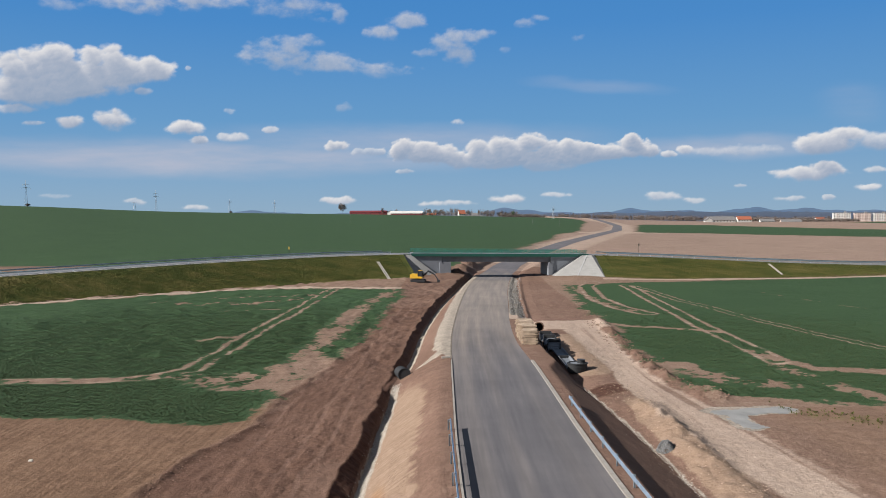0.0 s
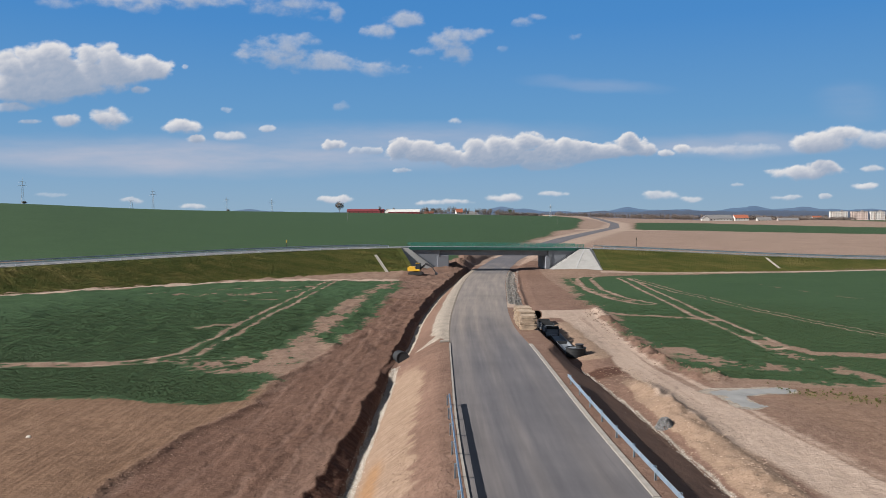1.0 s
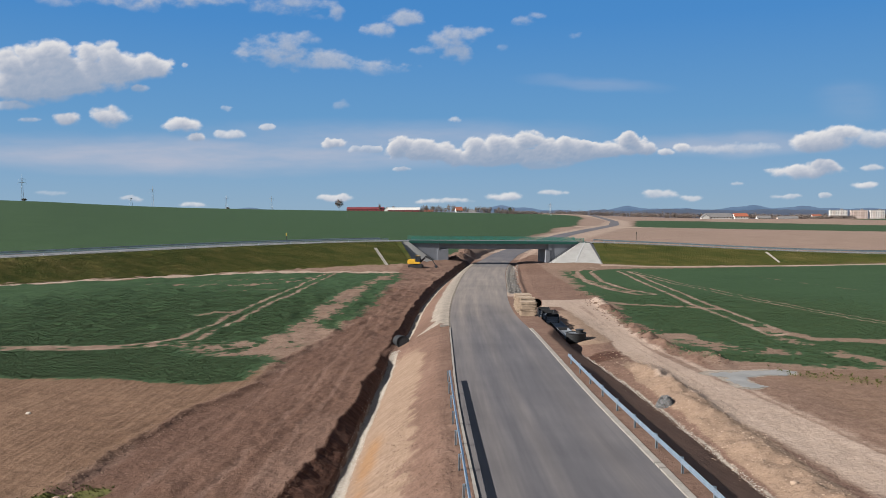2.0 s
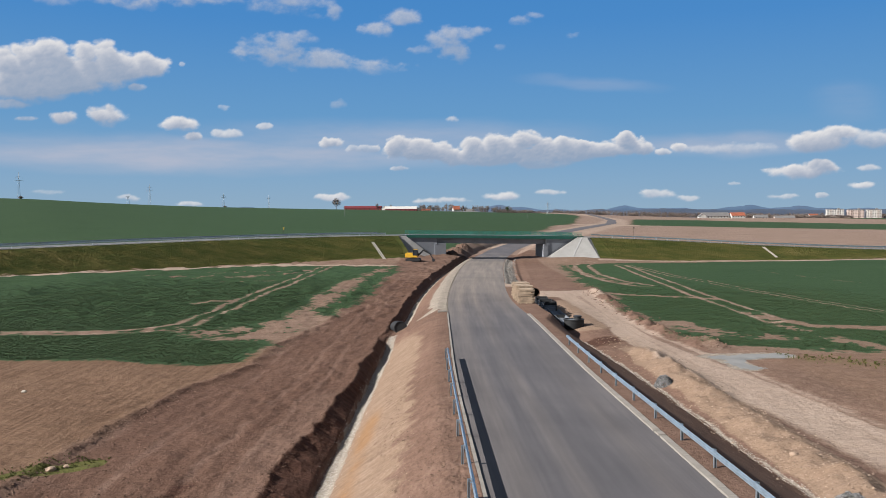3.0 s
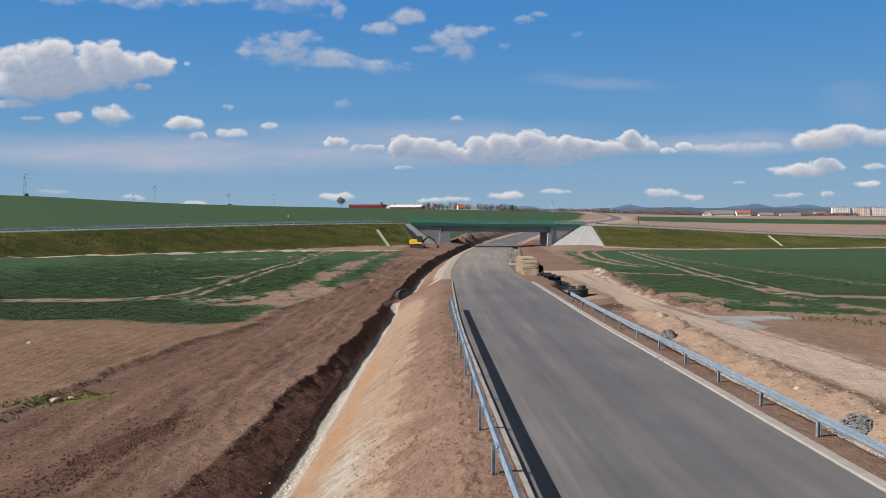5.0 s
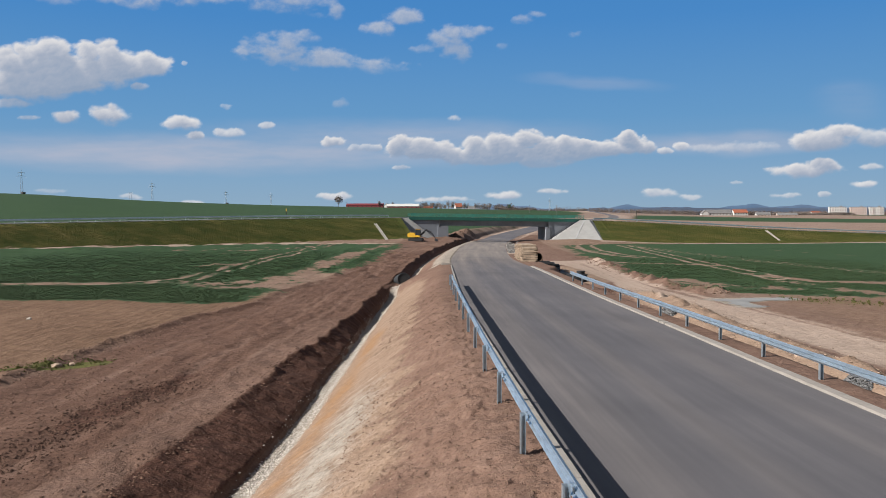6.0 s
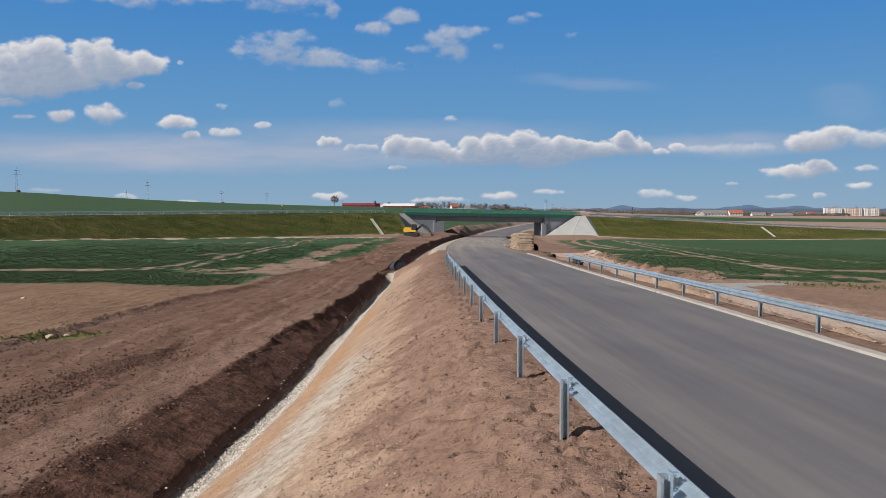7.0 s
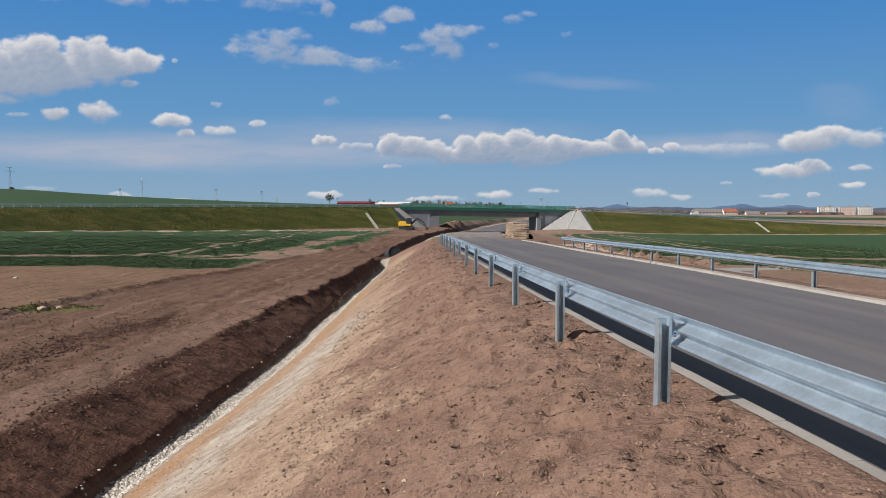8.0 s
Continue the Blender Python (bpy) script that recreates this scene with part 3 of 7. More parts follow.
def crop_cover(x, y):
    """Where the sown fields are green, 0 to 1."""
    n = (fbm(x * 0.22, y * 0.22, 4, 41) - 0.5)
    n2 = (fbm(x * 0.9, y * 0.9, 3, 47) - 0.5)
    j = n * 9.0 + n2 * 6.0 + (fbm(x * 2.3, y * 2.3, 2, 49) - 0.5) * 6.0
    xl_edge = np.interp(y, [60, 66, 67.4, 72.7, 75.7, 80, 88, 94, 105, 116, 135, 163, 185], [-22, -18.8, -18.3, -17.6, -16.4, -15.4, -14.4, -13.6, -13.2, -12.7, -12.4, -11.2, -11.0])
    front = np.interp(x, [-120, -38, -26.4, -23.5, -19.9, -18.5], [69.2, 69.0, 69.0, 66.8, 67.1, 67.4])
    toe_l = np.interp(x, TOE_X, TOE_Y) - np.interp(x, [-90, -50], [4.0, 2.6])
    left = sstep(-2.0, 2.0, xl_edge + j * 0.34 - x) * sstep(-1.2, 1.2, y - front + j * 0.28) * sstep(-1, 1, toe_l - y + j * 0.2)
    left = left * (1 - sstep(0.0, 1.0, band(x, y, LEFT_DIAGONAL, 3.8) * (1 + j * 0.26)) * 0.97)
    left = left * (1 - sstep(0.05, 0.75, np.maximum(band(x, y, LEFT_PATCH, 7.6), band(x, y, [(-21, 81), (-17, 80), (-14.5, 82)], 5.0)) * (1 + j * 0.20)))
    left = left * (1 - 0.88 * sstep(0.05, 0.9, ruts(x, y, LEFT_TRACK, 1.05, 0.9) * (1.15 + j * 0.17)) * (1 - 0.5 * sstep(-50, -70, x)))
    left = left * (1 - sstep(0.12, 0.6, band(x, y, LEFT_BAND, np.interp(x, [-60, -34, -28, -20], [0.8, 1.5, 3.0, 2.4])) * (1 + j * 0.24)))
    thin = np.maximum(band(x, y, [(-56, 155.5), (-44, 155.7), (-37, 156), (-30.8, 163)], 4.5), band(x, y, [(-48, 166), (-30, 172)], 3.0))
    left = left * (1 - 0.95 * sstep(0.25, 0.8, thin * (0.75 + 2.6 * n2 + 0.15 * j)))
    left = left * (1 - 0.8 * sstep(0.35, 0.9, np.maximum(band(x, y, [(-34, 110), (-28.5, 113)], 1.6), band(x, y, [(-40, 143), (-31, 146)], 2.0)) * (0.9 + 0.3 * j)))
    xr_edge = np.interp(y, [68, 71, 77.4, 78.4, 81.1, 87.1, 93.3, 101.2, 109.4, 124.6, 137, 153.3, 208.8, 216], [42, 36.5, 33, 26.5, 25.2, 24.8, 24.2, 24.6, 24.2, 25.5, 25.7, 25.4, 28.4, 38])
    toe_r = np.interp(x, over_x, over_y) - np.interp(x, [30, 60, 90, 140], [30, 24, 19, 15.5])
    right = sstep(-2.4, 2.4, x - xr_edge + j * 0.45) * sstep(-1, 1, toe_r - y + j * 0.2) * sstep(74, 78.5, y + j * 0.5 + np.clip(x - 36, 0, 40) * 0.26)
    for line, g, h in ((RIGHT_TRACK, 1.3, 0.85), (RIGHT_TRACK_B, 0.9, 0.62), (RIGHT_TRACK_C, 1.7, 1.2)):
        right = right * (1 - 0.93 * sstep(0.0, 0.85, ruts(x, y, line, g, h) * (1.15 + j * 0.14)))
    right = right * (1 - 0.75 * sstep(0.1, 0.9, band(x, y, RIGHT_FAINT, 1.2) * (0.8 + j * 0.3)))
    right = right * (1 - sstep(0.15, 0.6, band(x, y, RIGHT_BROWN, 2.4) * (1 + j * 0.22)))
    right = right * (1 - 0.9 * sstep(0.2, 0.8, band(x, y, RIGHT_LOW, 2.3) * (0.9 + j * 0.30)))
    right = right * (1 - sstep(0.2, 0.7, band(x, y, RIGHT_SIDE, 1.9) * (1 + j * 0.22)))
    right = right * (1 - sstep(0.0, 0.9, band(x, y, RIGHT_PATCH, 3.9) * (1 + j * 0.26)))
    right = right * (1 - 0.9 * sstep(0.3, 0.9, band(x, y, [(29.2, 205), (29.2, 180), (30.5, 160), (33, 150)], 1.9) * (0.9 + 0.3 * j)))
    near = np.where(x < 5, left, right) * (y < 262)
    # beyond the overpass
    fx = np.interp(y, [262, 300, 352, 484, 566, 650, 892, 1093, 1300], [-2, 5, 22.5, 54, 67, 95, 135, 172, 190])
    far_l = sstep(-9, 9, fx + n * 8 - x) * (y > 250)
    y_low = np.interp(x, [150, 220, 300, 520, 800], [680, 715, 620, 430, 380])
    y_high = np.interp(x, [230, 350, 416, 600, 900], [1027, 1120, 860, 640, 560])
    far_r = sstep(-10, 10, y - y_low + n * 12) * (1 - sstep(-14, 14, y - y_high)) * sstep(-8, 8, x - np.interp(y, [680, 1027], [153, 232]) + n * 8)
    far_r = np.maximum(far_r, sstep(640, 700, x) * sstep(900, 1000, y) * (1 - sstep(1350, 1450, y)))
    return np.where(y < 256, near, np.maximum(far_l, far_r))


def ground_zones(x, y):
    xl, w = road_x(y), road_w(y)
    u = x - xl
    v = u - w
    n = fbm(x * 0.22, y * 0.22, 4, 41) - 0.5
    n2 = fbm(x * 0.9, y * 0.9, 3, 47) - 0.5
    j = n * 4 + n2 * 2
    crop = crop_cover(x, y)
    fu = foot_u(y)
    gut = fu - GUT_W
    near = (y < 245)
    # churned dark soil on the left working strip; cut bank darkened below for shade
    edge = np.interp(y, SCARP_Y + [134, 200], SCARP_X + [-11.8, -11.8])
    dark = sstep(-0.8, 0.8, x - edge + j * 0.5) * sstep(0, 0.4, gut - u + 0.2) * near * (1 - 0.45 * sstep(110, 190, y))
    dark = dark * (0.54 + 0.14 * sstep(-0.12, 0.2, n))
    for off in (-4.1, -2.3, -7.6):
        dark = dark * (1 - 0.6 * sstep(0.2, 0.8, 1 - np.abs(u - gut + bank_w(y) - off - 1.2 * n + 0.012 * (y - 60)) / 0.45) * (0.6 + n2))
    dark = dark * (1 - 0.45 * (1 - sstep(1.0, 3.0, gut - u - bank_w(y))) * (1 - sstep(45, 70, y)))
    dark = np.maximum(dark, 0.90 * sstep(0.15, 0.8, band(x, y, [(-13.5, 21), (-13.0, 26.5), (-12.6, 31), (-11.8, 37)], 2.0) * (0.9 + 0.45 * j)) * near)
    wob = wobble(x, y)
    # cut bank: shade of its face put into the colour, to the darkest tone
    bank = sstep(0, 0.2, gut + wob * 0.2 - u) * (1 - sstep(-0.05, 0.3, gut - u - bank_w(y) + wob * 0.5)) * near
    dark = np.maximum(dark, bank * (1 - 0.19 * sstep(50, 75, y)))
    # right flank behind the rail, and the pit
    dark = np.maximum(dark, 0.35 * sstep(1.0, 1.6, v) * (1 - sstep(-0.6, 0.3, v - right_foot(y) + j * 0.1)) * (1 - sstep(96, 108, y)))
    dark = np.maximum(dark, sstep(0.2, 0.6, band(x, y, [(13.6, 80), (16.5, 82)], 3.0)))
    # pale sandy fill low on the left slope and on the heaps
    t = np.clip((-1.55 - u) / (-1.55 - fu), 0, 1)
    sand = sstep(0.08, 0.55, t * (1 + j * 0.16) + 0.26 * n2 + 0.16 * (fbm(x * 0.35, y * 1.9, 3, 59) - 0.5)) * (u > fu) * (u < -1.5) * sstep(0.0, 0.15, t) * (1 - sstep(70, 82, y + j)) * near
    sand = np.maximum(sand, sstep(6.9, 7.8, v + j * 0.2) * (1 - sstep(10.2, 11.2, v + j * 0.2)) * (1 - sstep(70, 82, y)) * (v > 0))
    sand = np.maximum(sand, sstep(0.2, 0.6, band(x, y, [(15.6, 90), (16.2, 118)], 3.0) + j * 0.05))
    # gravel
    gw = (fbm(y * 0.6, x * 0.6, 3, 61) - 0.5) * 0.5
    grav = sstep(0, 0.15, fu + 0.40 + gw * 0.6 - u) * sstep(0, 0.15, u - gut + gw * 0.5) * near * (1 - sstep(78, 82, y) * (1 - sstep(90, 94, y)))
    rf = right_foot(y)
    grav = np.maximum(grav, 0.75 * sstep(0, 0.3, v - rf + 0.15 + gw) * (1 - sstep(0, 0.3, v - rf - 0.1 + gw)) * (y < 84))
    grav = np.maximum(grav, 0.8 * sstep(130, 134, y) * (1 - sstep(232, 242, y)) * sstep(0.0, 0.4, v) * (1 - sstep(2.2, 3.0, v + j * 0.15 + sstep(150, 240, y) * 0.8)))
    sh = np.interp(y, [84, 88, 97, 150, 230], [0.2, 0.9, 2.5, 2.3, 1.7])
    grav = np.maximum(grav, 0.66 * sstep(84, 88, y) * (1 - sstep(236, 250, y)) * sstep(-0.3, 0.5, u + sh + j * 0.14) * (u < 0.2))
    grav = np.maximum(grav, 0.7 * sstep(0.1, 0.6, band(x, y, [(-0.8, 93), (-2.2, 89.5), (-5.0, 87)], 1.3) + j * 0.08))
    # haul road, dusty tracks, pale road shoulder further on
    j = n * 5 + n2 * 4
    hl = np.interp(y, [20, 50, 52.2, 58, 63.4, 70, 82.5, 90, 101, 125], [23.5, 20.1, 19.8, 18.6, 18.0, 17.5, 17.2, 17.6, 17.4, 16.8])
    hr = np.interp(y, [20, 50, 58, 64.7, 69.3, 74.3, 80.2, 87, 97.8, 113.7, 133], [29, 25.9, 25.0, 24.4, 23.8, 23.0, 22.2, 21.5, 21.6, 22.2, 22.8])
    lane = (x - hl) / (hr - hl)
    worn = 0.62 + 0.95 * (fbm(lane * 5.0 + 0.4 * n, y * 0.025, 3, 63) - 0.5)
    worn = worn + 0.22 * np.exp(-((lane - 0.32) / 0.09) ** 2) + 0.22 * np.exp(-((lane - 0.68) / 0.09) ** 2) - 0.30 * np.exp(-((lane - 0.88) / 0.05) ** 2) * (y < 85)
    haul = sstep(-0.6, 0.6, x - hl + j * 0.14) * sstep(-0.7, 0.7, hr - x + j * 0.14) * (y < 136) * np.clip(worn, 0.15, 1)
    haul = np.maximum(haul, 0.85 * sstep(124, 128, y) * (1 - sstep(134, 138, y + j * 0.3)) * sstep(-0.5, 0.5, x - xl - w) * (x < 24.5))
    for line, g, h in ((LEFT_TRACK, 1.05, 0.7), (RIGHT_TRACK, 1.3, 0.8), (RIGHT_TRACK_B, 0.9, 0.6), (RIGHT_TRACK_C, 1.7, 1.1)):
        haul = np.maximum(haul, (0.32 + 0.6 * n2) * sstep(0.1, 0.9, ruts(x, y, line, g, h)))
    toe = np.where(x < 0, np.interp(x, TOE_X, TOE_Y), np.interp(x, over_x, over_y) - np.interp(x, [30, 60, 90, 140], [18.6, 16.6, 15.6, 15.1]))
    haul = np.maximum(haul, 0.62 * sstep(0.05, 0.6, 1 - np.abs(y - toe) / np.interp(x, [-90, -50, 0], [4.5, 2.9, 2.9])) * ((x < -12) | (x > 40)) * near)
    # paler dry ground beyond the haul road
    sand = np.maximum(sand, 0.28 * sstep(21, 25, x) * (1 - sstep(215, 230, y)))
    sand = np.maximum(sand, 0.30 * sstep(24, 30, x) * (1 - sstep(68, 80, y)) * (0.7 + 1.2 * n2))
    # dry sandy soil where the seed has not come up
    bare = (1 - crop) * near * ((x < edge - 0.5) & (y > 71) | (x > 24) & (y > 74))
    sand = np.maximum(sand, 0.30 * bare * (0.8 + 0.8 * n2))
    haul = np.maximum(haul, 0.30 * bare * (1 - sstep(0.7, 1.0, bare) * 0.2))
    haul = np.maximum(haul, 0.36 * (y > 262) * (x > 0) * (1 - crop))
    # pale sand strip below the wall of the far cuttings
    haul = np.maximum(haul, 0.48 * (y > 300) * sstep(-12, -4, u) * (1 - sstep(w + 8, w + 25, u)) * (1 - crop))
    haul = np.maximum(haul, sstep(0.1, 0.5, band(x, y, [(100, 628), (118, 640), (150, 672), (175, 690)], 9.0)) * (y > 400))
    dry = 0.0 * x
    tilled = np.where(x < 0, sstep(-0.5, 1.0, edge - x) * (1 - 0.8 * sstep(70, 76, y)), 0.4 * sstep(0, 2, x - 27)) * (y < 240)
    dry = np.maximum(dry, sstep(0.3, 0.7, band(x, y, [(-26, 34), (-21, 38), (-17.5, 41)], 1.6) + j * 0.12) * 0.9)
    dry = np.maximum(dry, sstep(0.2, 0.6, band(x, y, [(30, 72), (37, 67), (44, 64)], 3.0) + j * 0.15) * 0.35)
    grav = np.maximum(grav, 0.75 * sstep(0.1, 0.5, np.maximum(band(x, y, [(23.5, 72), (29, 72.6)], 2.2), band(x, y, [(24, 70), (24.3, 66.5)], 1.6)) + j * 0.06))
    rust = np.exp(-((u - fu - 1.15) / 0.75) ** 2) * (1 - sstep(44, 58, y)) * (0.4 + 1.2 * (0.5 + n)) * (u > fu)
    rust = np.clip(rust * 0.47 * (0.4 + 1.3 * fbm(x * 0.3, y * 0.5, 3, 57)), 0, 1)
    grav = np.maximum(grav, 0.72 * np.exp(-((u - fu - 2.6) / 1.2) ** 2) * (1 - sstep(24, 40, y)) * (0.75 + 0.9 * n) * (u > fu))
    return np.clip(np.stack([crop, dark, sand, grav, haul, dry, rust, tilled], -1), 0, 1)


# ---------------------------------------------------------------- ground sheet
def stations():
    ys = [np.arange(-40, 5, 1.5), np.arange(5, 15, 0.05), np.arange(15, 26, 0.11), np.arange(26, 66, 0.25), np.arange(66, 130, 0.4), np.arange(130, 262, 0.6)]
    y, far = 262.0, []
    while y < 4700:
        far.append(y)
        y += max(1.2, (y - 240) * 0.03)
    return np.concatenate(ys + [np.array(far + [4700.0])])


def offsets():
    mid = np.concatenate([np.arange(-20, -13.5, 0.25), np.arange(-13.5, -6.4, 0.125), np.arange(-6.4, -0.27, 0.06), np.arange(-0.25, 27, 0.25)])
    out, d = [], 0.25
    a = 27.0
    while a < 3600:
        out.append(a)
        d = d * 1.0125 if a < 75 else d * 1.05
        a += d
    out = np.array(out)
    return np.concatenate([(-(out - 7.0))[::-1][:-1], mid, out])


ys, us = stations(), offsets()
us = np.unique(np.round(us, 3))
gy = np.repeat(ys, len(us)).reshape(len(ys), len(us))
gx = us[None, :] + road_x(np.minimum(ys, 300.0))[:, None]
gz = ground_height(gx, gy)
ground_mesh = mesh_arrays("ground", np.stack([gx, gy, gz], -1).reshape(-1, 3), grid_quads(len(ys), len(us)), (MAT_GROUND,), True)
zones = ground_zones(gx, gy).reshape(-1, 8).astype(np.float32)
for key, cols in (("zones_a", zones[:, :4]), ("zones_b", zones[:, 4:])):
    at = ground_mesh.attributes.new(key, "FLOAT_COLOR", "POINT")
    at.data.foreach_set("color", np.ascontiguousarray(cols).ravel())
at = ground_mesh.attributes.new("along_road", "FLOAT_VECTOR", "POINT")
at.data.foreach_set("vector", np.stack([gx - road_x(np.minimum(gy, 300.0)), gy, 0 * gy], -1).astype(np.float32).ravel())
ground = tagged(new("ground", ground_mesh), "bare brown soil and green sown fields around a roadwork", "ground", kind="structure")


def ground_at(x, y):
    return float(ground_height(np.array([float(x)]), np.array([float(y)]))[0])


# ---------------------------------------------------------------- main road
def make_road():
    yy = np.concatenate([np.arange(-40, 130, 1.0), np.arange(130, 300, 2.0), np.arange(300, 1400, 8.0)])
    f = np.linspace(0, 1, 25)
    X = road_x(yy)[:, None] - 0.09 + (road_w(yy)[:, None] + 0.15) * f[None, :]
    Y = np.repeat(yy[:, None], len(f), 1)
    Z = road_z(yy)[:, None] - 0.05 - road_drop(yy)[:, None] * f[None, :]
    Z = np.where(Y > 300, np.maximum(Z, ground_height(X, Y) + 0.06), Z)
    V = np.stack([X, Y, Z], -1).reshape(-1, 3)
    me = mesh_arrays("road", V, grid_quads(len(yy), len(f)), (MAT_ASPHALT,), True)
    uv = me.uv_layers.new(name="UVMap")
    li = np.zeros(len(me.loops), dtype=np.int32)
    me.loops.foreach_get("vertex_index", li)
    flat = np.stack([(road_w(yy)[:, None] * f[None, :]), Y], -1).reshape(-1, 2)
    uv.data.foreach_set("uv", np.ascontiguousarray(flat[li], dtype=np.float32).ravel())
    d = me.attributes.new("dust", "FLOAT", "POINT")
    dust = sstep(72, 130, Y) * 0.85 * (1 - 0.6 * sstep(215, 225, Y)) + 0.30 * np.exp(-((f[None, :] - 0.0) / 0.10) ** 2) + 0.12 * np.exp(-((f[None, :] - 1) / 0.1) ** 2)
    lanes = np.exp(-((f[None, :] - 0.16) / 0.07) ** 2) + 0.8 * np.exp(-((f[None, :] - 0.42) / 0.05) ** 2) + 0.7 * np.exp(-((f[None, :] - 0.80) / 0.08) ** 2)
    dust = dust + 0.34 * lanes * (0.3 + 1.2 * fbm(X * 0.25, Y * 0.05, 3, 75))
    dust = dust * (1 - sstep(240, 270, Y))
    dust = np.clip(dust + 0.8 * (fbm(X * 0.5, Y * 0.06, 3, 71) - 0.5) * sstep(60, 110, Y), 0, 1)
    d.data.foreach_set("value", dust.astype(np.float32).ravel())
    return tagged(new("road", me), "new dark grey asphalt carriageway without markings", "road", kind="structure")


road = make_road()

# ---------------------------------------------------------------- clouds and far hills
heap_clouds = (
    (-27.32, 7.64, 2.42, 0.89, 1.00),
    (-24.40, 8.22, 2.53, 0.77, 1.00),
    (-21.69, 8.90, 1.91, 0.64, 1.00),
    (-19.95, 9.17, 1.24, 0.50, 0.90),
    (-25.99, 10.03, 1.14, 0.75, 1.00),
    (-27.12, 9.60, 1.28, 0.85, 1.00),
    (-28.53, 9.32, 0.93, 0.74, 1.00),
    (-23.86, 10.00, 0.94, 0.76, 1.00),
    (-22.95, 10.24, 1.02, 0.70, 1.00),
    (-22.19, 9.58, 1.38, 0.71, 1.00),
    (-20.46, 9.86, 0.77, 0.53, 1.00),
    (-19.41, 9.56, 0.78, 0.57, 1.00),
    (-24.71, 9.08, 2.35, 0.87, 1.00),
    (-27.30, 8.39, 2.25, 1.02, 1.00),
    (-23.06, 8.65, 1.71, 0.71, 1.00),
    (-25.72, 7.80, 2.65, 0.52, 0.90),
    (-28.57, 7.46, 1.57, 0.68, 0.90),
    (-28.44, 6.61, 1.41, 0.34, 0.60),
    (-18.09, 9.62, 0.22, 0.18, 0.40),
    (-20.84, 8.05, 0.56, 0.25, 0.60),
    (-25.28, 5.89, 0.82, 0.49, 0.90),
    (-22.60, 6.18, 1.31, 0.65, 0.95),
    (-27.46, 5.73, 0.57, 0.17, 0.50),
    (-18.16, 5.88, 1.27, 0.44, 0.85),
    (-18.95, 5.71, 0.64, 0.30, 0.70),
    (-17.35, 5.00, 0.62, 0.34, 0.80),
    (-15.14, 5.20, 1.04, 0.38, 0.65),
    (-12.77, 5.73, 0.53, 0.27, 0.60),
    (-15.37, 6.99, 0.44, 0.15, 0.25),
)
high_clouds = (
    (-25.59, 13.00, 1.47, 0.40, 0.50),
    (-20.73, 13.56, 3.36, 0.62, 0.85),
    (-16.28, 14.00, 2.95, 0.49, 0.80),
    (-11.07, 13.75, 2.87, 0.93, 0.70),
    (-8.01, 13.34, 0.70, 0.54, 0.60),
    (-12.62, 10.86, 2.20, 1.03, 0.85),
    (-9.59, 10.35, 2.32, 0.89, 0.80),
    (-6.11, 9.96, 3.72, 0.56, 0.70),
    (-11.29, 11.56, 1.91, 0.66, 0.60),
    (-4.91, 12.36, 1.41, 0.59, 0.80),
    (-3.27, 13.11, 1.41, 0.62, 0.80),
    (-0.21, 11.85, 1.49, 0.82, 0.75),
    (1.44, 12.13, 1.33, 0.56, 0.70),
    (0.37, 10.72, 1.10, 0.64, 0.70),
    (-2.18, 11.03, 0.86, 0.34, 0.40),
    (5.07, 12.87, 0.93, 0.29, 0.50),
    (5.96, 13.17, 0.62, 0.22, 0.45),
    (8.42, 11.80, 0.69, 0.26, 0.50),
    (3.55, 11.20, 0.47, 0.34, 0.30),
    (-7.77, 7.36, 0.62, 0.34, 0.35),
)
middle_clouds = (
    (3.30, 3.85, 5.83, 0.55, 1.00),
    (7.59, 3.95, 3.44, 0.46, 1.00),
    (-1.83, 3.89, 2.37, 0.47, 0.90),
    (11.03, 3.97, 2.25, 0.34, 0.90),
    (-2.81, 4.51, 1.90, 0.70, 1.00),
    (-1.24, 4.27, 1.58, 0.63, 1.00),
    (-4.00, 4.28, 0.79, 0.47, 0.90),
    (1.73, 4.49, 1.18, 0.70, 1.00),
    (3.30, 4.63, 1.57, 0.86, 1.00),
    (5.26, 4.92, 1.36, 0.77, 1.00),
    (7.01, 4.43, 1.74, 0.70, 1.00),
    (8.75, 4.17, 1.53, 0.54, 1.00),
    (10.84, 4.24, 1.32, 0.61, 1.00),
    (12.35, 4.55, 1.04, 0.68, 1.00),
    (13.28, 4.15, 0.74, 0.45, 0.80),
    (3.69, 3.57, 4.29, 0.47, 0.75),
    (6.04, 3.27, 2.32, 0.39, 0.60),
    (1.33, 3.40, 1.97, 0.31, 0.60),
    (7.98, 3.64, 2.30, 0.31, 0.60),
    (14.39, 3.90, 0.66, 0.23, 0.70),
    (15.60, 4.24, 0.58, 0.37, 0.85),
    (17.29, 3.97, 1.06, 0.26, 0.30),
    (-8.11, 4.66, 1.01, 0.39, 0.80),
    (-6.16, 4.28, 1.37, 0.23, 0.40),
    (-3.50, 2.91, 0.79, 0.20, 0.50),
)
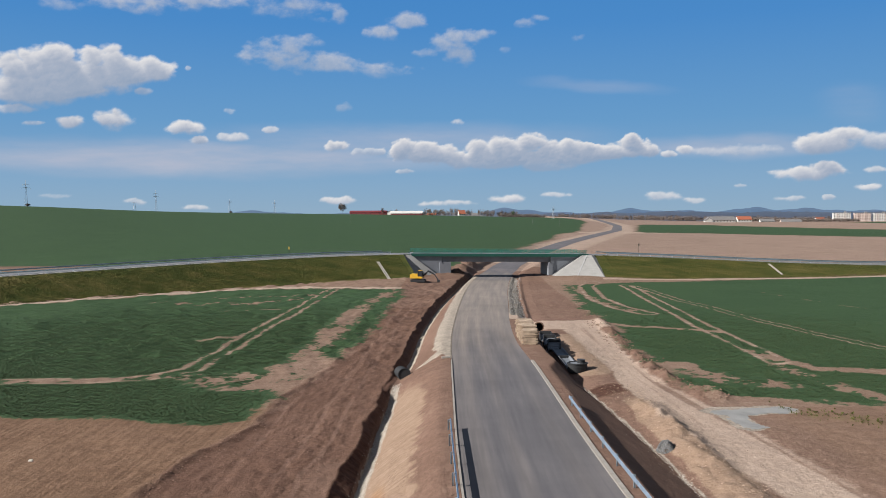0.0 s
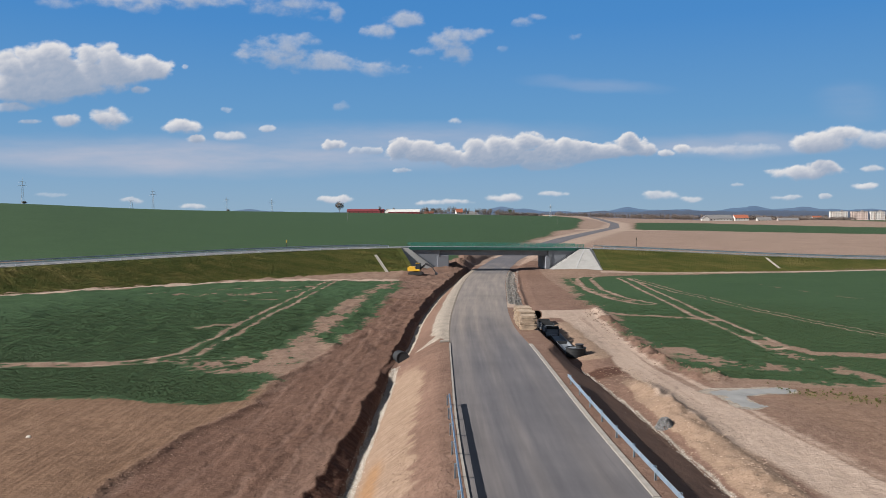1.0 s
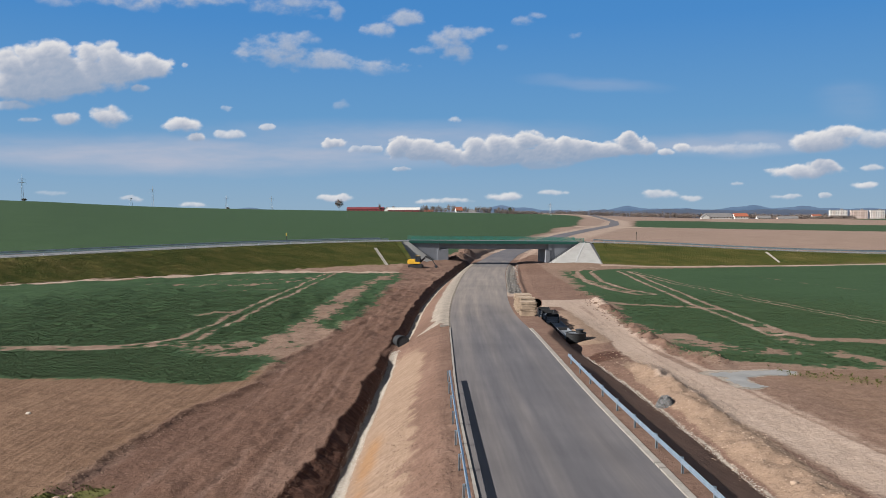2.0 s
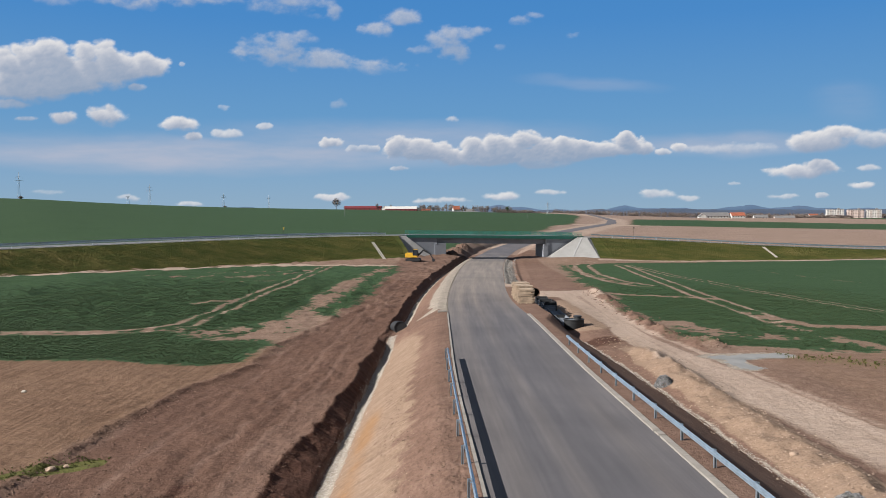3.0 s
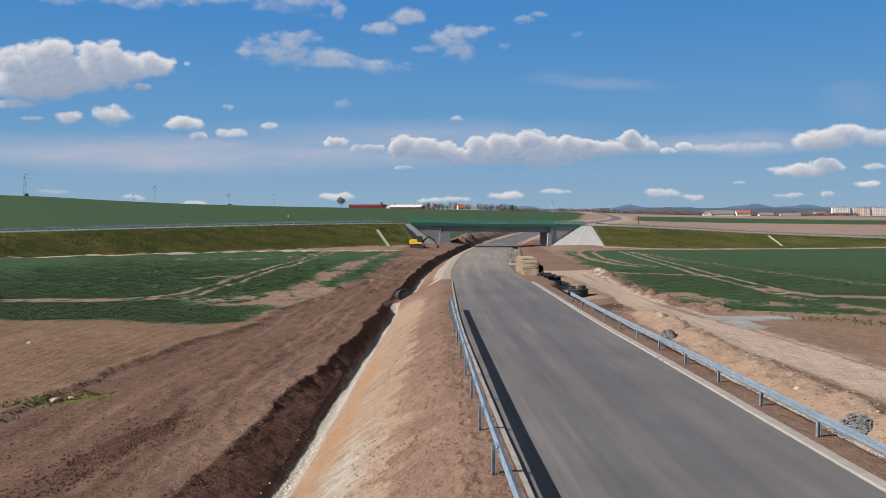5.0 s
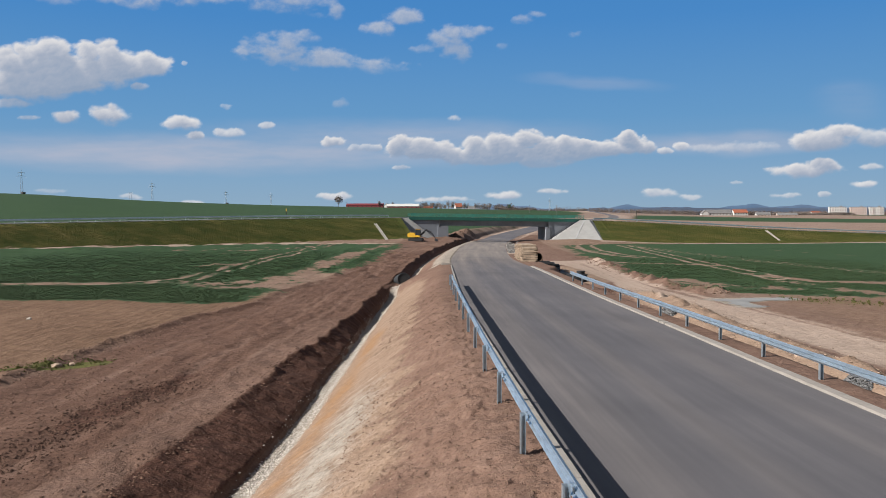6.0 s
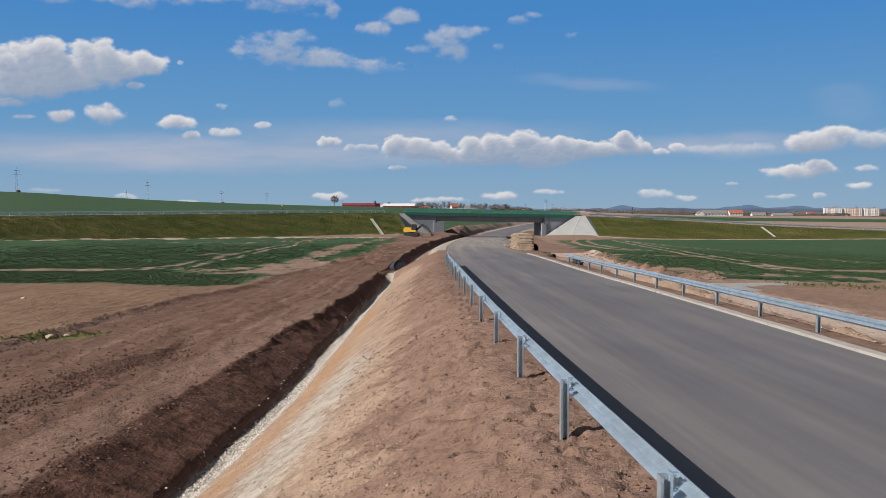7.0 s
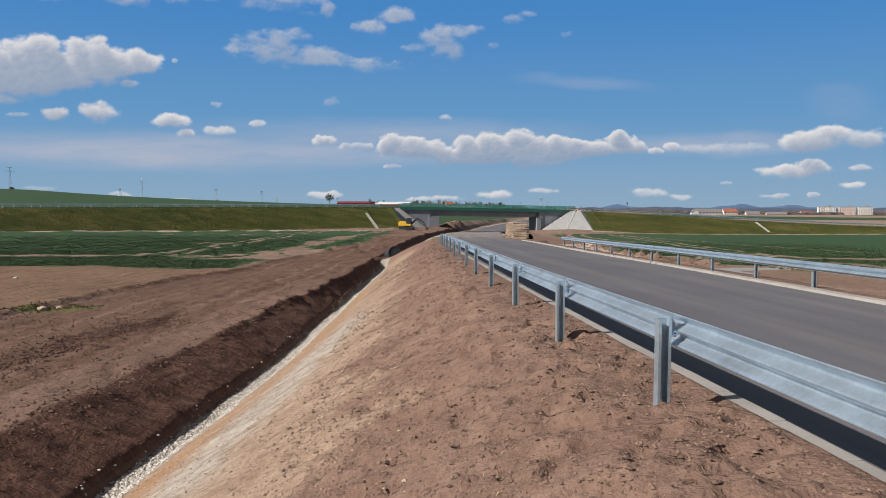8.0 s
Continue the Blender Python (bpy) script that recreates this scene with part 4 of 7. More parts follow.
east_clouds = (
    (24.13, 4.34, 1.77, 0.71, 0.95),
    (25.41, 4.82, 1.26, 0.56, 0.90),
    (27.30, 4.39, 1.22, 0.69, 0.70),
    (23.18, 2.47, 2.28, 0.43, 0.90),
    (24.16, 2.81, 0.97, 0.43, 0.90),
    (27.03, 2.56, 0.77, 0.28, 0.60),
    (26.58, 1.52, 0.99, 0.25, 0.80),
    (19.09, 1.74, 0.49, 0.15, 0.40),
    (22.20, 0.86, 1.00, 0.18, 0.50),
    (24.35, 0.87, 0.39, 0.18, 0.60),
)
low_clouds = (
    (18.71, 4.08, 3.11, 0.37, 0.40),
        (-7.97, 0.92, 1.33, 0.31, 0.80),
    (3.66, 1.06, 1.26, 0.35, 0.80),
    (6.99, 1.28, 1.09, 0.23, 0.60),
    (14.41, 1.03, 1.47, 0.38, 0.70),
    (13.85, 1.23, 0.74, 0.27, 0.60),
    (16.24, 0.83, 1.08, 0.23, 0.60),
    (-0.69, 0.71, 1.98, 0.24, 0.70),
    (-17.60, 0.46, 1.09, 0.19, 0.60),
    (-21.65, 0.90, 0.69, 0.22, 0.50),
    (-26.15, 1.24, 0.97, 0.18, 0.25),
    (0.12, 6.32, 0.63, 0.23, 0.50),
    (-7.72, 7.32, 0.54, 0.23, 0.30),
    (-15.31, 6.89, 0.30, 0.15, 0.30),
)
veils = (
    (-17.18, 3.74, 16.11, 1.05, 0.35),
    (-3.83, 5.04, 11.78, 1.16, 0.20),
    (18.35, 4.35, 6.75, 0.66, 0.25),
    (9.84, 8.61, 4.13, 0.40, 0.11),
    (25.69, 6.72, 1.87, 1.04, 0.07),
)


# colour of the clear sky from the horizon upwards
SKY_STOPS = [(0.0, (0.32, 0.47, 0.62)), (0.12, (0.265, 0.445, 0.65)), (0.35, (0.155, 0.37, 0.66)), (0.7, (0.08, 0.285, 0.65)), (1.0, (0.055, 0.245, 0.61))]


CLOUD_STOPS = [(0.12, (0.33, 0.42, 0.57)), (0.36, (0.44, 0.50, 0.62)), (0.58, (0.61, 0.64, 0.72)), (0.78, (0.80, 0.80, 0.83)), (1.0, (0.97, 0.95, 0.94))]


def soft_noise(x, y, octaves, seed, gain=0.55, puffed=False):
    """Layered noise whose layers are turned against each other; puffed: round bulges with creases between them."""
    total, amp, norm = 0.0, 1.0, 0.0
    for i in range(octaves):
        n = vnoise(x + 11.7 * i, y - 5.3 * i, seed + i)
        total = total + amp * (np.sqrt((2 * n - 1) ** 2 + 0.006) if puffed else n)
        norm, amp = norm + amp, amp * gain
        x, y = 2.03 * (0.80 * x - 0.60 * y), 2.03 * (0.60 * x + 0.80 * y)
    return total / norm


def make_clouds():
    """A far sheet of sky that carries the fair-weather clouds."""
    deg_a = np.arange(-33, 33.01, 0.06)
    deg_e = np.concatenate([np.arange(-0.6, 14.5, 0.06), np.arange(14.5, 20.6, 0.5)])
    az, el = np.radians(deg_a), np.radians(deg_e)
    A, E = np.meshgrid(deg_a, deg_e)
    wa = A + 0.55 * (soft_noise(A * 1.1, E * 1.3, 5, 201) - 0.5)
    we = E + 0.34 * (soft_noise(A * 1.1, E * 1.3, 5, 251) - 0.5)
    cover, rise, mass = np.zeros(A.shape), np.zeros(A.shape), np.full(A.shape, 1e-4)
    thick, crisp = np.zeros(A.shape), np.zeros(A.shape)
    for group, body, hard in ((heap_clouds, 1.0, 0.75), (high_clouds, 0.78, 0.12), (middle_clouds, 1.0, 1.0), (east_clouds, 0.95, 0.8), (low_clouds, 0.95, 0.6)):
        for ca, ce, w, h, o in group:
            dy = (we - ce) / h
            d = np.sqrt(((wa - ca) / w) ** 2 + dy ** 2)
            c = np.clip(1.42 - d, 0, 1.0)
            cover = np.maximum(cover, c) + 0.12 * np.minimum(cover, c)
            k = c * c * (w * h) ** 0.7
            rise, mass = rise + k * dy, mass + k
            thick, crisp = thick + k * min(1.0, o * 1.1) * body, crisp + k * hard
    rise, thick, crisp = rise / mass, thick / mass, crisp / mass
    puff = soft_noise(A * 0.75, E * 1.0, 6, 221, 0.46, True) - 0.34
    bulge = soft_noise(A * 0.75, E * 1.0, 4, 221, 0.40, True)
    wisps = soft_noise(A * 0.9, E * 1.7, 6, 271, 0.52) - 0.5
    inside = sstep(0.0, 0.35, cover)
    D = cover - 0.10 + inside * (crisp * puff * 1.15 + (1.15 - crisp) * wisps * 1.6)
    # light falls in from the upper left and fades on its way through the cloud
    depth, shade = np.zeros(A.shape), np.zeros(A.shape[1])
    for i in range(A.shape[0] - 2, -1, -1):
        step = deg_e[i + 1] - deg_e[i]
        body = np.clip(D[i] - 0.28, 0, 0.8)
        shade = np.roll(shade, i % 2) * (0.80 + 0.20 * sstep(0.0, 0.2, body)) + body * step
        depth[i] = shade
    gy_, gx_ = np.gradient(bulge, deg_e, deg_a)
    face = (0.62 + 0.35 * (0.45 * gx_ - 0.64 * gy_)) / np.sqrt(1 + 0.12 * (gx_ ** 2 + gy_ ** 2))
    reach = 0.24 + 0.22 * sstep(0.95, 0.75, crisp)
    lit = 0.22 + 0.72 * np.exp(-depth / reach) + 0.30 * (face - 0.60) * crisp
    lit = np.where(crisp < 0.4, 0.40 + 0.5 * (lit - 0.40), lit)
    low = sstep(0.2, -0.9, rise)
    lit = lit - 0.20 * low * crisp
    width = 0.34 + 0.60 * (1 - crisp) + 0.35 * low
    opaque = sstep(0.0, 1.0, (D - 0.26) / width) * np.clip(thick * 1.05, 0, 1) * inside
    veil = np.zeros(A.shape)
    for a, e, w, h, o in veils:
        tilt = -0.10 * (A - a) if w < 5 else 0.0
        d = np.sqrt(((A - a) / w) ** 2 + ((E - e - tilt + 0.7 * (soft_noise(A * 0.2, E * 0.7, 4, 231) - 0.5)) / h) ** 2)
        veil = np.maximum(veil, 1.9 * o * (1 - sstep(0.35, 1.5, d)))
    veil = veil * (0.45 + 1.1 * soft_noise(A * 0.30, E * 1.7, 5, 241))
    R = 4700.0
    ca, sa = np.cos(az)[None, :], np.sin(az)[None, :]
    ce, se = np.cos(el)[:, None], np.sin(el)[:, None]
    V = np.stack([R * ce * sa, R * ce * ca, R * se + 0 * sa + 8.0], -1)
    m = bpy.data.materials.new("cloud_sheet")
    m.use_nodes = True
    nt = m.node_tree
    nt.nodes.clear()
    out = nt.nodes.new("ShaderNodeOutputMaterial")
    at = nt.nodes.new("ShaderNodeAttribute")
    at.attribute_name = "cloud"
    sep = nt.nodes.new("ShaderNodeSeparateColor")
    nt.links.new(at.outputs["Color"], sep.inputs[0])
    tc = nt.nodes.new("ShaderNodeTexCoord").outputs["Object"]
    wisp = mathn(nt, "SUBTRACT", noise_tex(nt, 0.03, 6, 0.65, tc), 0.5)
    up = nt.nodes.new("ShaderNodeSeparateXYZ")
    nt.links.new(tc, up.inputs[0])
    blue = ramp(nt, mathn(nt, "DIVIDE", up.outputs[2], 1500.0), SKY_STOPS)
    veiled = mixc(nt, sep.outputs[2], blue, (0.53, 0.56, 0.68))
    col = ramp(nt, mathn(nt, "ADD", sep.outputs[1], mathn(nt, "MULTIPLY", wisp, 0.22)), CLOUD_STOPS)
    edge = mathn(nt, "MULTIPLY", mathn(nt, "MULTIPLY", wisp, 1.6), mathn(nt, "MULTIPLY", sep.outputs[0], mathn(nt, "SUBTRACT", 1.0, sep.outputs[0])))
    opacity = mathn(nt, "MINIMUM", mathn(nt, "MAXIMUM", mathn(nt, "ADD", sep.outputs[0], edge), 0.0), 0.98)
    em = nt.nodes.new("ShaderNodeEmission")
    nt.links.new(mixc(nt, opacity, veiled, col), em.inputs[0])
    em.inputs[1].default_value = 0.64
    nt.links.new(em.outputs[0], out.inputs[0])
    me = mesh_arrays("backdrop", V.reshape(-1, 3), grid_quads(len(el), len(az)), (m,), True)
    at = me.attributes.new("cloud", "FLOAT_COLOR", "POINT")
    at.data.foreach_set("color", np.ascontiguousarray(np.stack([opaque, lit, veil, 1 + 0 * veil], -1), dtype=np.float32).ravel())
    return tagged(new("backdrop", me), "blue spring sky with white heap clouds", "sky", kind="structure")


clouds = make_clouds()


def make_hills(name, dist, bumps, base, color, label, seed):
    """A far wooded ridge. bumps: azimuth in degrees, half width, height in metres."""
    az = np.arange(-38, 38.01, 0.1)
    h = base + 8 * (fbm(az * 0.9, az * 0, 4, seed) - 0.5) + 4 * (fbm(az * 6, az * 0 + 3, 3, seed + 5) - 0.5)
    for a, w, t in bumps:
        h = h + t * np.exp(-((az - a) / (0.9 * w)) ** 2)
    V, rows = [], ((0, 0.0), (120, 0.6), (260, 1.0), (420, 0.75))
    for back, k in rows:
        d = dist + back
        V.append(np.stack([d * np.sin(np.radians(az)), d * np.cos(np.radians(az)), np.maximum(-25 + (h + 25) * k, -25)], -1))
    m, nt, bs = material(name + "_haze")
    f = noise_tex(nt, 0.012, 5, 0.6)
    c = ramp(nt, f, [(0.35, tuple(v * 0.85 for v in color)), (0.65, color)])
    # distance haze is put in as an even bluish glow
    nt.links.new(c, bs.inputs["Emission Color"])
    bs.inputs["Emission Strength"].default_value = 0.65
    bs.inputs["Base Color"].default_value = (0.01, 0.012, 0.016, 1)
    me = mesh_arrays(name, np.concatenate(V), grid_quads(len(rows), len(az)), (m,), True)
    return tagged(new(name, me), label, "hills", kind="structure")


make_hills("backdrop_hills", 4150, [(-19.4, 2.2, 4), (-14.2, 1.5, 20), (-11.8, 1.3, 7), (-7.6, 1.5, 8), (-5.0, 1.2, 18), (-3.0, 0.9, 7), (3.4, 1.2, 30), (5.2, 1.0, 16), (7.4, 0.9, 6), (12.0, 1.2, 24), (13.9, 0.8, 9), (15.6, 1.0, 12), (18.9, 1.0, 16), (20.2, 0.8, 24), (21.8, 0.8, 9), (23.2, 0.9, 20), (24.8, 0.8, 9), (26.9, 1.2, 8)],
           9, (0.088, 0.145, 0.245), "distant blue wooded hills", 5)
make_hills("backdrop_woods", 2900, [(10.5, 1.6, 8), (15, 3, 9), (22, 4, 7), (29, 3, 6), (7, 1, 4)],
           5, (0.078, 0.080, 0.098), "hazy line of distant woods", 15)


# ---------------------------------------------------------------- kerbs and guard rails
def rail_line(side):
    """x and ground level of a rail's posts at station y."""
    if side < 0:
        return lambda y: (float(rail_x(y)), float(road_z(y)) + 0.0)
    return lambda y: (float(road_x(y) + road_w(y)) + 0.85, float(road_z(y) - road_drop(y)) - 0.06)


def kerb_mesh(width):
    bm = bmesh.new()
    bm_box(bm, 0, 0, -0.13, width, 0.99, 0.30, bevel=0.01)
    me = bpy.data.meshes.new("kerb_stone")
    bm.to_mesh(me)
    bm.free()
    me.materials.append(MAT_KERB)
    return me


def make_kerb(name, side, y0, y1, label):
    base = thing(name, Matrix(), label, "kerb", kind="structure")
    me = kerb_mesh(0.18 if side < 0 else 0.33)
    for i in range(int(y1 - y0)):
        y = y0 + i + 0.5
        x = float(road_x(y)) - 0.17 if side < 0 else float(road_x(y) + road_w(y)) + 0.18
        z = float(road_z(y)) if side < 0 else float(road_z(y) - road_drop(y))
        dx = float(road_x(y + 0.5) - road_x(y - 0.5))
        dz = float(road_z(y + 0.5) - road_z(y - 0.5))
        ob = new("kerb_stone", me)
        ob.parent = base
        ob.matrix_world = pose(x, y, z + 0.01 + 0.006 * math.sin(i * 7.3), math.degrees(math.atan(dz)), 0, -math.degrees(math.atan(dx)) + 0.3 * math.sin(i * 3.1))
        if side > 0 and i == int(37.4 - y0):
            ob.matrix_world = ob.matrix_world @ Matrix.Diagonal((1, 0.66, 1, 1))       # gutter outlet
    return base


W_HALF = ((0.004, 0.0), (0.0, 0.006), (0.004, 0.016), (0.030, 0.036), (0.066, 0.062), (0.079, 0.073), (0.082, 0.084), (0.079, 0.095), (0.066, 0.105), (0.034, 0.126), (0.008, 0.143), (0.001, 0.150))
W_PROFILE = tuple((p, 0.84 * q) for p, q in W_HALF + tuple((p, 0.31 - q) for p, q in reversed(W_HALF)))


bm = bmesh.new()
bm_tube(bm, (-0.006, 0, 0), (0.006, 0, 0), 0.009, seg=8)
BOLT_MESH = bpy.data.meshes.new("bolt")
bm.to_mesh(BOLT_MESH)
bm.free()
BOLT_MESH.materials.append(MAT_ZINC)


def beam_part(parent, side, ya, yb, line, lap):
    """One length of W-beam; its waves stand out towards the carriageway."""
    bm = bmesh.new()
    rows = []
    face = 1 if side < 0 else -1
    prof = [(p, q) for p, q in W_PROFILE] + [(p - 0.005, q) for p, q in reversed(W_PROFILE)]
    steps = 5
    for i in range(steps):
        y = ya + (yb + 0.16 - ya) * i / (steps - 1)
        x, z = line(y)
        off = 0.115 + lap * (0.006 if i == 0 else 0.0)
        rows.append([bm.verts.new((x + face * (off + p), y, z + 0.50 + q)) for p, q in prof])
    n = len(prof)
    for r, s in zip(rows[:-1], rows[1:]):
        for k in range(n):
            bm.faces.new((r[k], r[(k + 1) % n], s[(k + 1) % n], s[k]))
    bm.faces.new(rows[0])
    bm.faces.new(rows[-1][::-1])
    bmesh.ops.recalc_face_normals(bm, faces=bm.faces)
    bm.verts.index_update()
    sharp = {0, n // 2 - 1, n // 2, n - 1}
    for e in bm.edges:
        ks = [v.index % n for v in e.verts]
        e.smooth = not (ks[0] == ks[1] and ks[0] in sharp)
    for r in (rows[0], rows[-1]):
        for k in range(n):
            e = bm.edges.get((r[k], r[(k + 1) % n]))
            if e:
                e.smooth = False
    ob = part("beam", bm, MAT_ZINC, parent, smooth=True)
    for i in range(4):
        y = ya + (0.12, 0.12, 0.20, 0.20)[i]
        q = (0.118, 0.142, 0.118, 0.142)[i]
        x, z = line(y)
        b = new("bolt", BOLT_MESH)
        b.parent = ob
        b.matrix_basis = Matrix.Translation((x + face * 0.112, y, z + 0.50 + q))
    return ob


def post_mesh():
    """A lipped channel post, open to the side."""
    out = [(-0.075, -0.06), (0.03, -0.06), (0.03, -0.034), (0.025, -0.034), (0.025, -0.055), (-0.070, -0.055), (-0.070, 0.055), (0.025, 0.055), (0.025, 0.034), (0.03, 0.034), (0.03, 0.06), (-0.075, 0.06)]
    bm = bmesh.new()
    bm_prism(bm, [(q * 0.85, -p) for p, q in out], -0.35, 0.755, "z")
    me = bpy.data.meshes.new("post")
    bm.to_mesh(me)
    bm.free()
    me.materials.append(MAT_ZINC)
    return me


def bracket_mesh(face):
    """The curved spacer and bolts between post and beam."""
    bm = bmesh.new()
    pts = [(0.055 + 0.06 * math.sin(math.pi * k / 8), 0.155 - 0.09 * math.cos(math.pi * k / 8)) for k in range(9)]
    outl = pts + [(p * 0.94 + 0.002, 0.155 + (q - 0.155) * 0.82) for p, q in reversed(pts)]
    bm_prism(bm, [(face * p, 0.50 + q) for p, q in outl], 0.035, 0.105, "y")
    for zz in (0.585, 0.67):
        bm_tube(bm, (face * 0.10, 0.07, zz), (face * 0.126, 0.07, zz), 0.017, seg=6)
    bm_box(bm, face * 0.085, 0.0, 0.75, 0.09, 0.05, 0.012)
    me = bpy.data.meshes.new("bracket")
    bm.to_mesh(me)
    bm.free()
    me.materials.append(MAT_ZINC)
    return me


def make_rail(name, side, posts, label):
    line = rail_line(side)
    x, z = line(posts[0])
    rail = thing(name, Matrix.Translation((x, posts[0], z)), label, "guard rail", "roadside guard rails")
    inv = rail.matrix_world.inverted()
    pm, bk = post_mesh(), bracket_mesh(1 if side < 0 else -1)
    for i, y in enumerate(posts):
        x, z = line(y)
        turn = math.degrees(math.atan((line(y + 1)[0] - line(y - 1)[0]) / 2))
        ob = new("post", pm)
        ob.parent = rail
        ob.matrix_basis = inv @ pose(x, y, z - 0.03, 0.4 * math.sin(i * 5.0), 0.5 * math.sin(i * 3.7), -turn)
        b = new("bracket", bk)
        b.parent = rail
        b.matrix_basis = inv @ pose(x, y, z, 0, 0, -turn)
    for i, (a, b) in enumerate(zip(posts[:-1], posts[1:])):
        ob = beam_part(rail, side, a - (0.3 if i == 0 else 0), b + (0.3 if i == len(posts) - 2 else 0), line, i % 2)
        ob.matrix_basis = inv
    return rail


make_rail("guard_rail", -1, [7.5 + 4 * k for k in range(-4, 13)], "galvanised W-beam guard rail on posts along a soil shoulder")
make_rail("guard_rail", 1, [64.5 - 4 * k for k in range(13, -1, -1)], "galvanised W-beam guard rail ending beside the drain pit")


# ---------------------------------------------------------------- overpass: banks, carriageway, bridge
def over_line(s0=-240.0, s1=520.0, step=2.0):
    xs = np.arange(s0, s1, step)
    k = np.exp(-0.5 * (np.arange(-12, 13) / 5.0) ** 2)
    k /= k.sum()
    def sm(vals):
        gx_ = np.arange(s0 - 30, s1 + 30, step)
        g = np.interp(gx_, over_x, vals)
        g = np.convolve(np.pad(g, 12, mode="edge"), k, mode="valid")
        return np.interp(xs, gx_, g)
    y, z = sm(over_y), sm(over_z)
    tx, ty = np.gradient(xs), np.gradient(y)
    ln = np.hypot(tx, ty)
    return xs, y, z, -ty / ln, tx / ln       # place and the way across, away from the viewer


OX, OY, OZ, NX, NY = over_line()
OVER_W = 8.6
BR_L, BR_R = -11.5, 38.5      # the bridge lies between these x


def over_point(x, across=0.0, up=0.0):
    px, py = float(np.interp(x, OX, NX)), float(np.interp(x, OX, NY))
    return Vector((x + px * across, float(np.interp(x, OX, OY)) + py * across, float(np.interp(x, OX, OZ)) + up))


def bank_slope(x):
    return np.interp(x, [-100, -45, -22, 40, 200], [0.53, 0.50, 0.43, 0.47, 0.50])


def make_bank(name, x0, x1):
    """A grassed earth bank under the upper road, from toe to toe."""
    xs = np.arange(x0, x1 + 0.01, 1.5)
    P = [over_point(x) for x in xs]
    nx, ny = np.interp(xs, OX, NX), np.interp(xs, OX, NY)
    px, py, pz = (np.array([p[i] for p in P]) for i in range(3))
    rows = []
    offs = [-26, -18, -16, -13.5, -11, -9, -7, -5, -3, -1.2, -0.5, OVER_W + 0.5, OVER_W + 1.2, OVER_W + 4, OVER_W + 7, OVER_W + 11, OVER_W + 18]
    for o in offs:
        X, Y = px + nx * o, py + ny * o
        if o <= -1.2:
            drop = (-1.2 - o) * bank_slope(xs)
        elif o >= OVER_W + 1.2:
            drop = (o - OVER_W - 1.2) * 0.50
        else:
            drop = 0.0
        drop = drop + 0 * xs
        n = (fbm(X * 0.3, Y * 0.3, 3, 81) - 0.5) * 0.22 * np.minimum(1.0, drop)
        Z = pz - 0.12 - drop + n
        g = plain_level(X, Y)
        Z = np.where(drop > 0.5, np.maximum(Z, g - 0.45), Z)
        rows.append(np.stack([X, Y, Z], -1))
    V = np.stack(rows, 1)
    me = mesh_arrays(name, V.reshape(-1, 3), grid_quads(len(xs), len(offs))[:, ::-1].copy(), (MAT_BANK,), True)
    return tagged(new(name, me), "grassed earth bank carrying the upper road", "embankment", kind="structure")


def bank_material():
    m, nt, bs = material("grassy_bank")
    tc = nt.nodes.new("ShaderNodeNewGeometry").outputs["Position"]
    mp = nt.nodes.new("ShaderNodeMapping")
    mp.inputs["Scale"].default_value = (0.10, 1.0, 1.8)
    nt.links.new(tc, mp.inputs["Vector"])
    a, b, c = noise_tex(nt, 0.35, 5, 0.65, mp.outputs[0]), noise_tex(nt, 2.5, 4, 0.7, tc), noise_tex(nt, 0.05, 3, 0.5, tc)
    f = mathn(nt, "ADD", mathn(nt, "MULTIPLY", a, 0.5), mathn(nt, "ADD", mathn(nt, "MULTIPLY", b, 0.25), mathn(nt, "MULTIPLY", c, 0.25)))
    col = ramp(nt, f, [(0.36, (0.028, 0.045, 0.012)), (0.48, (0.066, 0.074, 0.020)), (0.57, (0.115, 0.102, 0.032)), (0.66, (0.17, 0.135, 0.062))])
    nt.links.new(col, bs.inputs["Base Color"])
    bs.inputs["Roughness"].default_value = 0.95
    bs.inputs["Specular IOR Level"].default_value = 0.1
    bump(nt, bs, b, 0.9, 0.25)
    return m


MAT_BANK = bank_material()
make_bank("embankment_west", -238, BR_L - 3.0)
make_bank("embankment_east", BR_R + 4.0, 500)


def strip(name, x0, x1, a, b, up, thick, mat, label, category, kind="structure", step=2.0):
    """A band along the upper road between two offsets across it."""
    xs = np.arange(x0, x1 + 0.01, step)
    bm = bmesh.new()
    prev = None
    for x in xs:
        ring = [bm.verts.new(over_point(x, o, up + h)) for o, h in ((a, -thick), (a, 0), (b, 0), (b, -thick))]
        if prev:
            for k in range(4):
                bm.faces.new((prev[k], prev[(k + 1) % 4], ring[(k + 1) % 4], ring[k]))
        else:
            bm.faces.new(ring)
        prev = ring
    bm.faces.new(prev[::-1])
    bmesh.ops.recalc_face_normals(bm, faces=bm.faces)
    me = bpy.data.meshes.new(name)
    bm.to_mesh(me)
    bm.free()
    me.materials.append(mat)
    return tagged(new(name, me), label, category, kind=kind)


MAT_OLD_ASPHALT = plain("grey_asphalt", (0.15, 0.155, 0.17), 0.8, 0, 0.3, 0.15, 8.0, 0.1, 0.01)
MAT_VERGE = plain("pale_gravel_verge", (0.30, 0.29, 0.27), 0.9, 0, 0.4, 0.2, 8.0, 0.2, 0.02)
strip("upper_road", -238, 500, 1.0, OVER_W - 1.0, 0.05, 0.1, MAT_OLD_ASPHALT, "grey asphalt road carried over on the bank", "road")
